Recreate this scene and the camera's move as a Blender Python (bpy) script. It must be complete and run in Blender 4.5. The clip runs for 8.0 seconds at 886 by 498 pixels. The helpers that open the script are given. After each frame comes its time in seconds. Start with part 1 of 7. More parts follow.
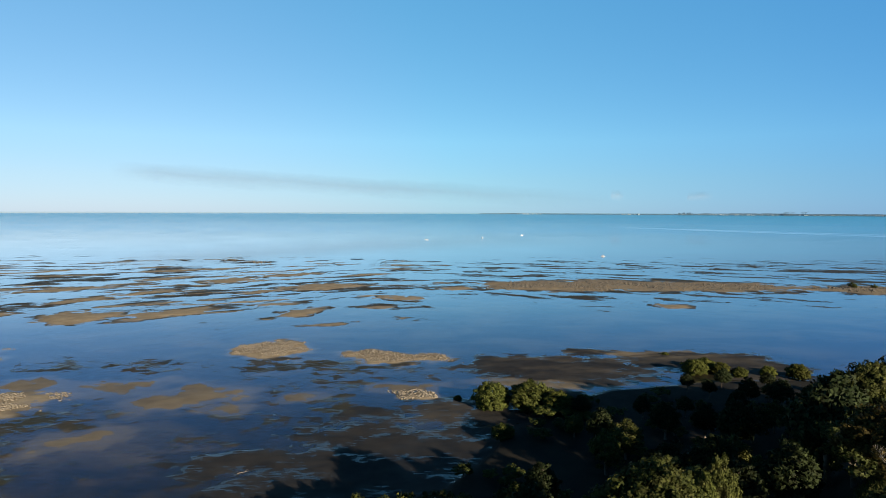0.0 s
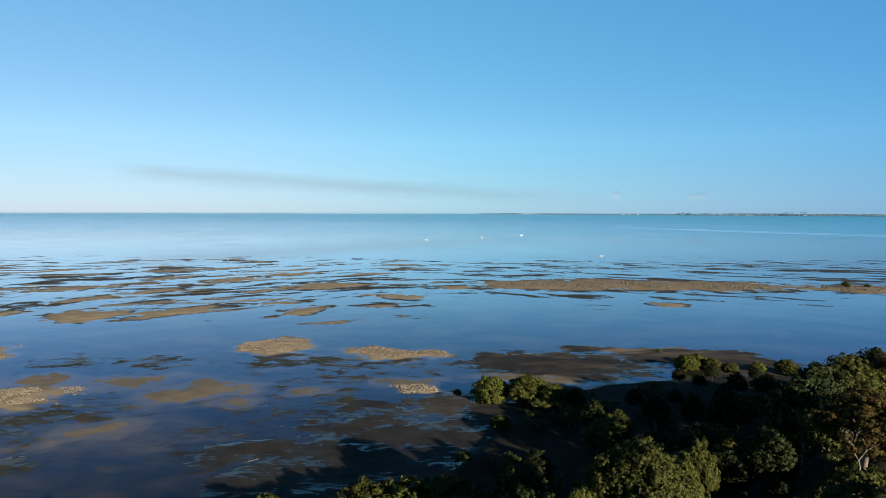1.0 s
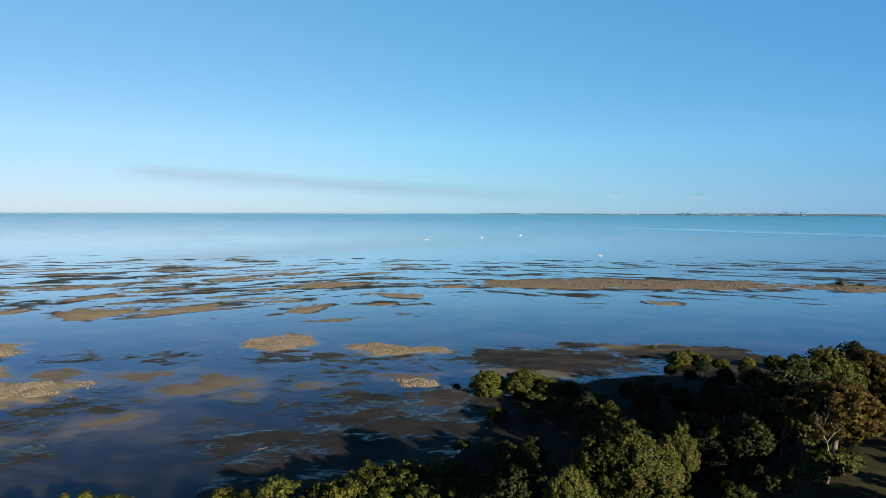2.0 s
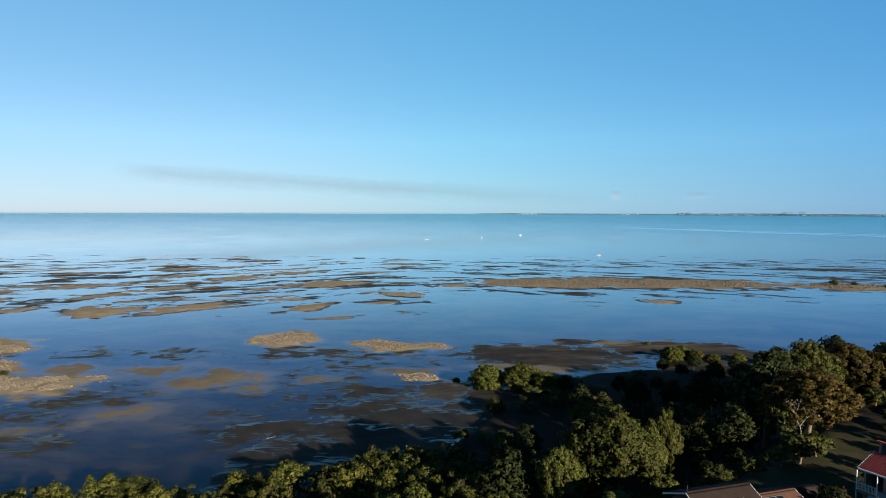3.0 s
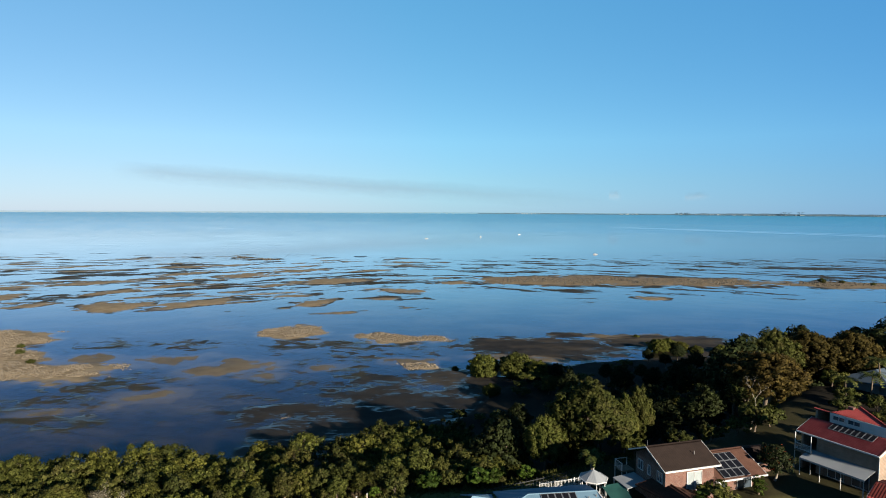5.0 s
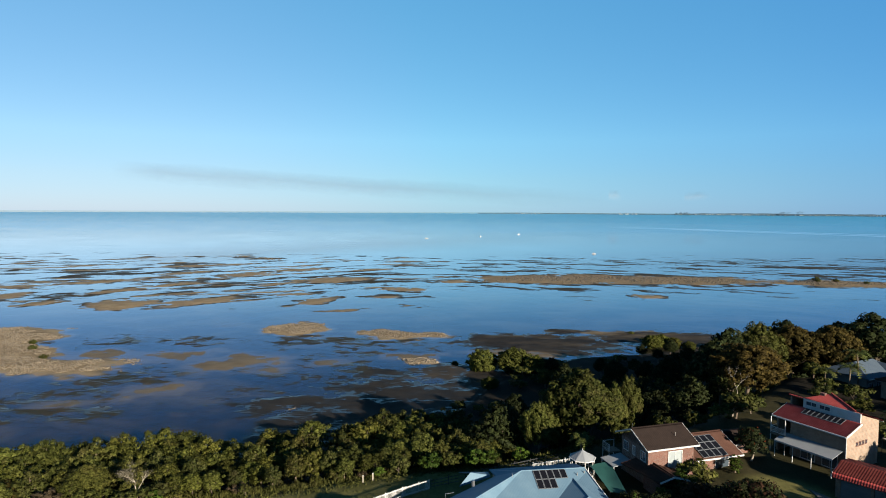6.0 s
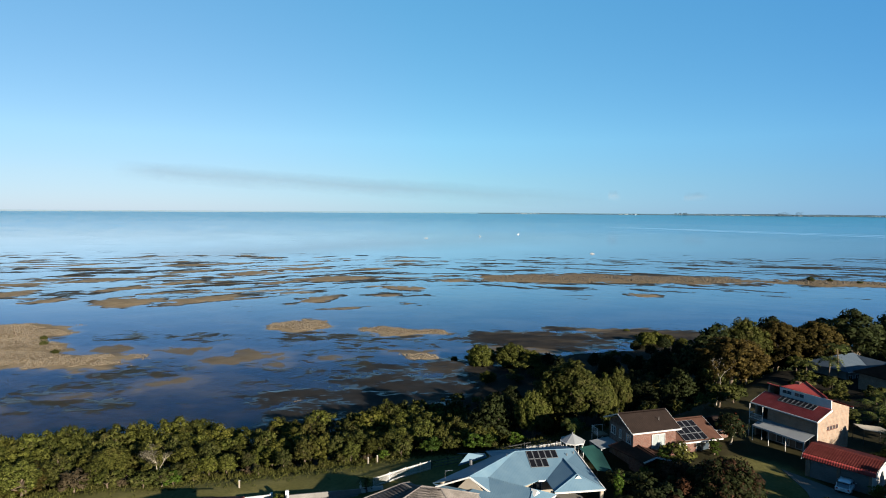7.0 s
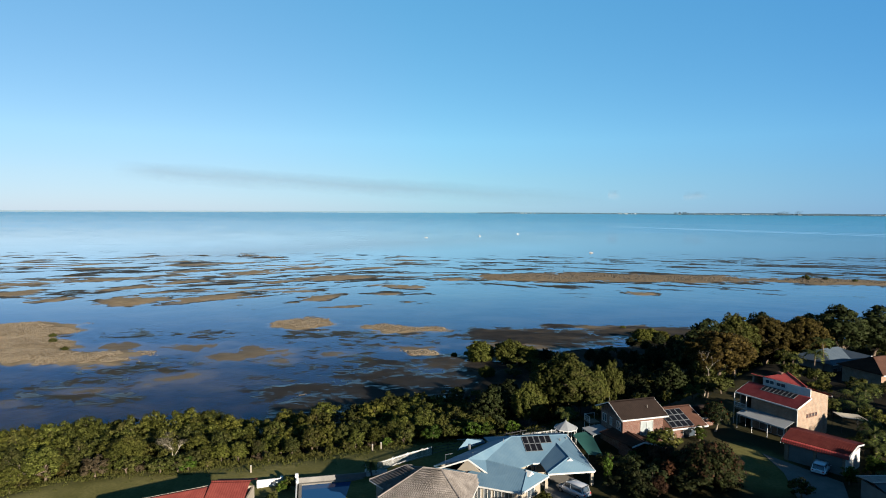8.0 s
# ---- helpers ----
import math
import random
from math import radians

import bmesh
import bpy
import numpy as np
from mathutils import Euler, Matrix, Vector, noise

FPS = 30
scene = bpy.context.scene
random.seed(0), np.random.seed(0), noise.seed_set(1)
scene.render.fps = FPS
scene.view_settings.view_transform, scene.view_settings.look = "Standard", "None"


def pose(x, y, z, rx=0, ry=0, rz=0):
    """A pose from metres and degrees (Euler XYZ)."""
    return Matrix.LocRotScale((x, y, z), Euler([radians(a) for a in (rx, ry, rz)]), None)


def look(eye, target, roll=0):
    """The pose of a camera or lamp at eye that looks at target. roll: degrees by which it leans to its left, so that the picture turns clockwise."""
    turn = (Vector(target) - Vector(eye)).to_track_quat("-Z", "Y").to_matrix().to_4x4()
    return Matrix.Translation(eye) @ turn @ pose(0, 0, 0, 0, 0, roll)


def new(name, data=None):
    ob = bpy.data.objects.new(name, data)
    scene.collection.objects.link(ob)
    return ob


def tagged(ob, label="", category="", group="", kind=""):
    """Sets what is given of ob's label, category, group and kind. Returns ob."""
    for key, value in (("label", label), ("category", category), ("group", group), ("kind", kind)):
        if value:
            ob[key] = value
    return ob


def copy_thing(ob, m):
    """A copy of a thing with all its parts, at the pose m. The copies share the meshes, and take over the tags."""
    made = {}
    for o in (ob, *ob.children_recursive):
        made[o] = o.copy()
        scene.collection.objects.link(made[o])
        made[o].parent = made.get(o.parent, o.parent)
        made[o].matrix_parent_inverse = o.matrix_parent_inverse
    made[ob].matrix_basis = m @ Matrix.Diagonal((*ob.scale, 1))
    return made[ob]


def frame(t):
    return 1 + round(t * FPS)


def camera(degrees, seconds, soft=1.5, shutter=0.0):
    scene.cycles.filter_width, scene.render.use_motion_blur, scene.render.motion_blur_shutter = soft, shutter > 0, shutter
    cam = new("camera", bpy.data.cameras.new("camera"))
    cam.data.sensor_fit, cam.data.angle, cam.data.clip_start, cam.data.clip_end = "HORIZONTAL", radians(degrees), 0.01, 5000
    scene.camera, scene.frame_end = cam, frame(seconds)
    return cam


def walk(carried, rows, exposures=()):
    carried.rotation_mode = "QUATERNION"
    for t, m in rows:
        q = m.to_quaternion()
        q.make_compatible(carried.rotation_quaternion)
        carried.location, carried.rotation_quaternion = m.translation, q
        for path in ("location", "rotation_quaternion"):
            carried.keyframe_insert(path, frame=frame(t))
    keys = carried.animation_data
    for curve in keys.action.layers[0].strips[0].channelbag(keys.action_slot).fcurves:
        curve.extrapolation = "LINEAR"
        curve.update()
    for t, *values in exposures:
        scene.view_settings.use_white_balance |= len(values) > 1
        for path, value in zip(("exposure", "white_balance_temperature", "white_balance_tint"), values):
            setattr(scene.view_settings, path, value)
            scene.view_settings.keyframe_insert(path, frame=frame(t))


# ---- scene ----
cam = camera(72.0, 8.0, 1.0)
PATH = [
    (0, (0.298, -0.474, 48.595), (0.302, 1.522, 48.469), 0.2),
    (0.5, (0.136, -3.516, 48.682), (0.141, -1.52, 48.556), 0.2),
    (1, (0.112, -6.558, 48.836), (0.117, -4.562, 48.71), 0.2),
    (1.5, (0.179, -9.538, 48.896), (0.184, -7.542, 48.77), 0.2),
    (3, (0.103, -18.693, 48.965), (0.108, -16.697, 48.839), 0.2),
    (3.5, (0.047, -21.896, 49.041), (0.053, -19.9, 48.914), 0.3),
    (4, (0.016, -24.978, 49.031), (0.022, -22.982, 48.904), 0.3),
    (4.5, (-0.004, -28.012, 49.019), (0.002, -26.016, 48.892), 0.3),
    (5.8, (-0.166, -36.047, 49.01), (-0.158, -34.051, 48.882), 0.3),
    (6, (-0.143, -37.288, 49.016), (-0.136, -35.292, 48.888), 0.3),
    (6.5, (-0.201, -40.347, 49.04), (-0.194, -38.351, 48.911), 0.3),
    (7, (-0.24, -43.485, 49.031), (-0.232, -41.489, 48.903), 0.4),
    (7.5, (-0.279, -46.372, 49.012), (-0.271, -44.376, 48.883), 0.4),
    (8, (-0.252, -48.563, 49.037), (-0.244, -46.567, 48.908), 0.3),
]
walk(cam, [(t, look(eye, target, roll)) for t, eye, target, roll in PATH])

# ---- world, sun, exposure ----
SUN_EL, SUN_AZ = radians(17.0), radians(144.0)
SUN_DIR = Vector((math.sin(SUN_AZ) * math.cos(SUN_EL), math.cos(SUN_AZ) * math.cos(SUN_EL), math.sin(SUN_EL)))
world = bpy.data.worlds.new("world")
scene.world = world
world.use_nodes = True
wn = world.node_tree
sky = wn.nodes.new("ShaderNodeTexSky")
sky.sky_type = "NISHITA"
sky.sun_disc = False
sky.sun_elevation, sky.sun_rotation = SUN_EL, SUN_AZ
sky.altitude, sky.air_density, sky.dust_density, sky.ozone_density = 2000, 1.0, 0.1, 3.0
tint = wn.nodes.new("ShaderNodeMix")
tint.data_type, tint.blend_type = "RGBA", "MULTIPLY"
tint.inputs[0].default_value = 1.0
tint.inputs[7].default_value = (0.47, 0.475, 0.425, 1.0)
wn.links.new(sky.outputs["Color"], tint.inputs[6])
air = wn.nodes.new("ShaderNodeMix")
air.data_type, air.blend_type = "RGBA", "ADD"
air.inputs[0].default_value = 1.0
air.inputs[7].default_value = (0.20, 1.37, 2.85, 1.0)
wn.links.new(tint.outputs[2], air.inputs[6])
# clear air is deepest a quarter turn from the sun and palest opposite it; low haze greys the rim of the sky
heading = wn.nodes.new("ShaderNodeTexCoord")
away = wn.nodes.new("ShaderNodeVectorMath")
away.operation = "DOT_PRODUCT"
away.inputs[1].default_value = (-math.sin(SUN_AZ), -math.cos(SUN_AZ), 0.0)
wn.links.new(heading.outputs["Generated"], away.inputs[0])
depth = wn.nodes.new("ShaderNodeValToRGB")
depth.color_ramp.elements[0].position, depth.color_ramp.elements[0].color = 0.2, (0.66, 0.77, 0.85, 1)
depth.color_ramp.elements[1].position, depth.color_ramp.elements[1].color = 1.0, (1.13, 0.92, 0.84, 1)
for at, tone in ((0.45, (0.80, 0.86, 0.86, 1)), (0.8, (0.91, 0.925, 0.85, 1))):
    depth.color_ramp.elements.new(at).color = tone
wn.links.new(away.outputs["Value"], depth.inputs["Fac"])
rise = wn.nodes.new("ShaderNodeSeparateXYZ")
wn.links.new(heading.outputs["Generated"], rise.inputs["Vector"])
rim = wn.nodes.new("ShaderNodeValToRGB")
rim.color_ramp.elements[0].position, rim.color_ramp.elements[0].color = 0.0, (0.53, 0.615, 0.77, 1)
rim.color_ramp.elements[1].position, rim.color_ramp.elements[1].color = 0.11, (0.865, 0.85, 0.84, 1)
rim.color_ramp.elements.new(0.05).color = (0.715, 0.72, 0.765, 1)
rim.color_ramp.elements.new(0.4).color = (0.82, 0.83, 0.85, 1)
rim.color_ramp.elements.new(0.95).color = (0.34, 0.37, 0.44, 1)
wn.links.new(rise.outputs["Z"], rim.inputs["Fac"])
deepen = wn.nodes.new("ShaderNodeMix")
haze = wn.nodes.new("ShaderNodeMix")
for mixer, below, over in ((deepen, air.outputs[2], depth.outputs["Color"]), (haze, deepen.outputs[2], rim.outputs["Color"])):
    mixer.data_type, mixer.blend_type = "RGBA", "MULTIPLY"
    mixer.inputs[0].default_value = 1.0
    wn.links.new(below, mixer.inputs[6])
    wn.links.new(over, mixer.inputs[7])
wn.links.new(haze.outputs[2], wn.nodes["Background"].inputs["Color"])
wn.nodes["Background"].inputs["Strength"].default_value = 0.0521
sun = new("sun", bpy.data.lights.new("sun", "SUN"))
sun.data.energy, sun.data.angle, sun.data.color = 4.6, radians(0.6), (1.0, 0.90, 0.75)
sun.matrix_world = look(SUN_DIR * 300, (0, 0, 0))
scene.view_settings.exposure = 2.074


# ---- materials ----
class Mat:
    """A node material with a Principled shader; short helpers for its nodes."""

    def __init__(self, name, rough=0.8, metal=0.0, spec=0.5):
        self.m = bpy.data.materials.new(name)
        self.m.use_nodes = True
        self.t = self.m.node_tree
        self.p = self.t.nodes["Principled BSDF"]
        self.out = self.t.nodes["Material Output"]
        self.p.inputs["Roughness"].default_value = rough
        self.p.inputs["Metallic"].default_value = metal
        self.p.inputs["Specular IOR Level"].default_value = spec

    def node(self, kind, **values):
        n = self.t.nodes.new(kind)
        for key, v in values.items():
            key = key.replace("_", " ")
            if hasattr(v, "is_output"):
                self.t.links.new(v, n.inputs[key])
            else:
                n.inputs[key].default_value = v
        return n

    def link(self, a, b):
        self.t.links.new(a, b)

    def place(self, world_space=False, stretch=None):
        if world_space:
            v = self.node("ShaderNodeNewGeometry").outputs["Position"]
        else:
            v = self.node("ShaderNodeTexCoord").outputs["Object"]
        if stretch:
            v = self.node("ShaderNodeMapping", Vector=v, Scale=stretch).outputs["Vector"]
        return v

    def noise(self, vec, scale, detail=4.0, rough=0.55, warp=0.0):
        return self.node("ShaderNodeTexNoise", Vector=vec, Scale=scale, Detail=detail, Roughness=rough, Distortion=warp).outputs["Fac"]

    def ramp(self, fac, lo, hi, a=0.0, b=1.0):
        n = self.node("ShaderNodeMapRange", Value=fac)
        n.inputs["From Min"].default_value, n.inputs["From Max"].default_value = lo, hi
        n.inputs["To Min"].default_value, n.inputs["To Max"].default_value = a, b
        return n.outputs["Result"]

    def mix(self, fac, a, b, blend="MIX"):
        n = self.t.nodes.new("ShaderNodeMix")
        n.data_type, n.blend_type = "RGBA", blend
        for sock, v in ((n.inputs[0], fac), (n.inputs[6], a), (n.inputs[7], b)):
            if hasattr(v, "is_output"):
                self.t.links.new(v, sock)
            elif isinstance(v, tuple):
                sock.default_value = (*v, 1.0)
            else:
                sock.default_value = v
        return n.outputs[2]

    def math(self, op, a, b=0.0):
        n = self.t.nodes.new("ShaderNodeMath")
        n.operation = op
        for sock, v in zip(n.inputs, (a, b)):
            if hasattr(v, "is_output"):
                self.t.links.new(v, sock)
            else:
                sock.default_value = v
        return n.outputs[0]

    def attr(self, name):
        n = self.t.nodes.new("ShaderNodeAttribute")
        n.attribute_name = name
        return n.outputs["Fac"]

    def bump(self, height, strength=0.3, dist=0.05):
        n = self.node("ShaderNodeBump", Height=height, Strength=strength, Distance=dist)
        self.link(n.outputs["Normal"], self.p.inputs["Normal"])
        return n.outputs["Normal"]

    def colour(self, c):
        if hasattr(c, "is_output"):
            self.link(c, self.p.inputs["Base Color"])
        else:
            self.p.inputs["Base Color"].default_value = (*c, 1.0)
        return self


def surface(name, a, b, scale=3.0, rough=0.8, metal=0.0, bump=0.15, grain=30.0, spec=0.2):
    """A worn surface of two tones: broad stains, fine grain, fine relief, and a small shift from piece to piece."""
    m = Mat(name, rough, metal, spec)
    v = m.place(True)
    broad = m.ramp(m.noise(v, scale, 5), 0.3, 0.7)
    fine = m.ramp(m.noise(v, grain, 3), 0.25, 0.75, 0.82, 1.15)
    c = m.mix(broad, a, b)
    c = m.mix(1.0, c, fine, "MULTIPLY")
    rnd = m.node("ShaderNodeObjectInfo").outputs["Random"]
    c = m.mix(1.0, c, m.ramp(rnd, 0, 1, 0.9, 1.08), "MULTIPLY")
    m.colour(c)
    m.link(m.ramp(broad, 0, 1, max(rough - 0.1, 0.02), min(rough + 0.1, 1)), m.p.inputs["Roughness"])
    m.bump(m.noise(v, grain, 4), bump, 0.03)
    return m.m


def leaf(name, dark, light, dry=(0.10, 0.075, 0.03)):
    m = Mat(name, 0.75, 0.0, 0.07)
    isl = m.node("ShaderNodeNewGeometry").outputs["Random Per Island"]
    rnd = m.node("ShaderNodeObjectInfo").outputs["Random"]
    c = m.mix(m.math("POWER", isl, 1.5), tuple(q * 0.95 for q in dark), tuple(q * 1.5 for q in light))
    v = m.place(True)
    c = m.mix(m.ramp(m.noise(v, 0.5, 3), 0.5, 0.8, 0, 0.45), c, dry)
    # each plant leans a little to grey-green or to bronze
    own = m.math("FRACT", m.math("MULTIPLY", rnd, 7.3))
    c = m.mix(m.ramp(own, 0.6, 1.0, 0.0, 0.4), c, m.mix(1.0, c, (1.2, 0.95, 0.95), "MULTIPLY"))
    c = m.mix(m.ramp(own, 0.0, 0.35, 0.4, 0.0), c, m.mix(1.0, c, (0.88, 1.0, 1.4), "MULTIPLY"))
    c = m.mix(1.0, c, m.ramp(rnd, 0, 1, 0.46, 0.95), "MULTIPLY")
    m.colour(c)
    tr = m.node("ShaderNodeBsdfTranslucent", Color=c)
    mx = m.node("ShaderNodeMixShader", Fac=0.22)
    m.link(m.p.outputs["BSDF"], mx.inputs[1])
    m.link(tr.outputs["BSDF"], mx.inputs[2])
    m.link(mx.outputs["Shader"], m.out.inputs["Surface"])
    return m.m


LEAF_OLIVE = leaf("leaf_olive", (0.0192, 0.02404, 0.003262), (0.04721, 0.0508, 0.01053))
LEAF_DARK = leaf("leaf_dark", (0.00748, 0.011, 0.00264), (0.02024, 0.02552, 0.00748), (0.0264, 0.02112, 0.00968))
LEAF_MANGROVE = leaf("leaf_mangrove", (0.02124, 0.02696, 0.002675), (0.06196, 0.06342, 0.01249), (0.04956, 0.0436, 0.01069))
LEAF_SHORE = leaf("leaf_shore", (0.01515, 0.02005, 0.002586), (0.05053, 0.05168, 0.0117))
LEAF_BROWN = leaf("leaf_bronze", (0.02017, 0.01645, 0.003496), (0.04984, 0.03802, 0.008042), (0.04984, 0.03083, 0.008042))
LEAF_BRIGHT = leaf("leaf_bright", (0.014, 0.02739, 0.002861), (0.03845, 0.06198, 0.007205), (0.03504, 0.04382, 0.004783))
LEAF_RED = leaf("leaf_red", (0.02112, 0.009387, 0.004768), (0.03988, 0.01783, 0.00742), (0.01407, 0.01642, 0.006357))
LEAF_FLOWER = leaf("flower_orange", (0.1496, 0.022, 0.00704), (0.1936, 0.044, 0.01056), (0.1056, 0.0264, 0.0088))
LEAF_DRY = leaf("leaf_dry", (0.03784, 0.028, 0.01514), (0.04541, 0.03481, 0.01968), (0.03406, 0.02497, 0.01362))
LEAF_PALM = leaf("leaf_palm", (0.01574, 0.02376, 0.004783), (0.04556, 0.05487, 0.01196))
BARK = surface("bark", (0.1021, 0.07661, 0.05426), (0.04788, 0.03511, 0.02554), 2.5, 0.9, 0, 0.5, 14)
BARK_PALE = surface("bark_pale", (0.2171, 0.1915, 0.1532), (0.1404, 0.1149, 0.08618), 2.0, 0.8, 0, 0.3, 12)
ROCK = surface("shell_rock", (0.1341, 0.1085, 0.07661), (0.06384, 0.05107, 0.03511), 0.9, 0.9, 0, 0.5, 9)
ROCK_BAR = surface("bar_rock", (0.06888, 0.05712, 0.042), (0.0336, 0.02856, 0.02184), 0.9, 0.9, 0, 0.5, 9)
ROCK_DARK = surface("weed_rock", (0.0383, 0.03192, 0.02234), (0.07022, 0.05426, 0.03511), 0.9, 0.8, 0, 0.5, 9)


def ground_material():
    m = Mat("shore_ground", 0.75, 0, 0.06)
    v = m.place(True)
    z = m.node("ShaderNodeSeparateXYZ", Vector=v).outputs["Z"]
    big, mid, fine = m.noise(v, 0.035, 5), m.noise(v, 0.22, 5), m.noise(v, 2.5, 4)
    sandc = m.mix(m.ramp(mid, 0.3, 0.7), (0.1075, 0.08084, 0.04816), (0.172, 0.1333, 0.08256))
    sandc = m.mix(m.ramp(fine, 0.3, 0.7, 0, 0.35), sandc, (0.04128, 0.0289, 0.01651))
    mud = m.mix(m.ramp(mid, 0.35, 0.65), (0.004954, 0.004954, 0.005366), (0.01238, 0.01073, 0.009082))
    weedc = m.mix(m.ramp(m.noise(v, 0.09, 4), 0.4, 0.6), m.mix(m.ramp(fine, 0.35, 0.65), (0.009082, 0.008256, 0.003715), (0.02064, 0.01734, 0.00743)), m.mix(m.ramp(fine, 0.35, 0.65), (0.01486, 0.01115, 0.005779), (0.03096, 0.0227, 0.01238)))
    silt = m.mix(m.ramp(fine, 0.3, 0.7), (0.0387, 0.03182, 0.02236), (0.0602, 0.04816, 0.03268))
    mud = m.mix(m.math("MULTIPLY", m.ramp(m.noise(m.place(True, (0.516, 0.86, 0)), 0.06, 5, 0.6, 0.5), 0.42, 0.62, 0.0, 0.85), m.ramp(m.attr("wet"), 0.1, 0.5, 1.0, 0.15)), mud, silt)
    # outer bed is coloured blue to stand for light scattered in deep water
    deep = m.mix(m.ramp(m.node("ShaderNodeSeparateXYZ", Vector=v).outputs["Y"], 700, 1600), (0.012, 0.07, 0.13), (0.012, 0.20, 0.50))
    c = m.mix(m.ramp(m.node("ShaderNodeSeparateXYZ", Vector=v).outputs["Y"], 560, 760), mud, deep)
    # weed beds: ragged streaky mats with bare mud between
    mat = m.math("ADD", m.noise(m.place(True, (0.36, 0.8, 0)), 0.30, 6, 0.62, 0.6), m.ramp(m.attr("weed"), 0, 1, -0.32, 0.04))
    c = m.mix(m.ramp(mat, 0.42, 0.52), c, weedc)
    c = m.mix(m.attr("sand"), c, sandc)
    drift = m.math("ADD", m.noise(m.place(True, (0.32, 0.8, 0)), 0.5, 6, 0.65, 0.8), m.ramp(m.attr("weed"), 0.4, 1, -0.22, 0.06))
    drift = m.math("MULTIPLY", m.ramp(drift, 0.53, 0.59, 0, 0.85), m.ramp(m.node("ShaderNodeSeparateXYZ", Vector=v).outputs["Y"], 220, 260, 1, 0))
    c = m.mix(m.math("MULTIPLY", drift, m.ramp(m.attr("sand"), 0.1, 0.6, 1, 0)), c, weedc)
    c = m.mix(m.attr("shell"), c, m.mix(m.ramp(m.noise(v, 1.3, 5, 0.7), 0.4, 0.6), (0.05504, 0.0399, 0.02339), (0.1514, 0.1135, 0.0688)))
    # ground colour is near black to carry the shade under the trees
    shaded_litter = m.mix(m.ramp(mid, 0.35, 0.65), (0.0043, 0.00387, 0.00258), (0.01118, 0.0086, 0.00516))
    grass = m.mix(m.ramp(mid, 0.35, 0.7), (0.0622, 0.0570, 0.0160), (0.1050, 0.0920, 0.0330))
    grass = m.mix(m.ramp(fine, 0.3, 0.7, 0, 0.5), grass, (0.02408, 0.02666, 0.00688))
    c = m.mix(m.attr("land"), c, shaded_litter)
    c = m.mix(m.attr("lawn"), c, grass)
    m.colour(c)
    m.link(m.ramp(z, -0.02, 0.25, 0.6, 0.9), m.p.inputs["Roughness"])
    # a broken film of water lies on the low wet flats
    film = m.math("ADD", m.noise(m.place(True, (0.32, 1.0, 0.0)), 1.1, 5, 0.65), m.math("MULTIPLY", m.math("SUBTRACT", m.noise(m.place(True, (0.5, 1.0, 0.0)), 0.16, 3), 0.5), 0.9))
    film = m.math("SUBTRACT", film, m.math("MULTIPLY", z, 1.3))
    m.link(m.math("MULTIPLY", m.ramp(film, 0.42, 0.52, 0.0, 0.7), m.math("MULTIPLY", m.ramp(z, -0.015, 0.01), m.math("MULTIPLY", m.ramp(m.attr("sand"), 0, 1, 1.0, 0.15), m.attr("wet")))), m.p.inputs["Coat Weight"])
    m.p.inputs["Coat Roughness"].default_value = 0.05
    m.p.inputs["Coat IOR"].default_value = 1.45
    m.bump(m.math("ADD", fine, m.noise(v, 9.0, 3)), 0.5, 0.06)
    return m.m


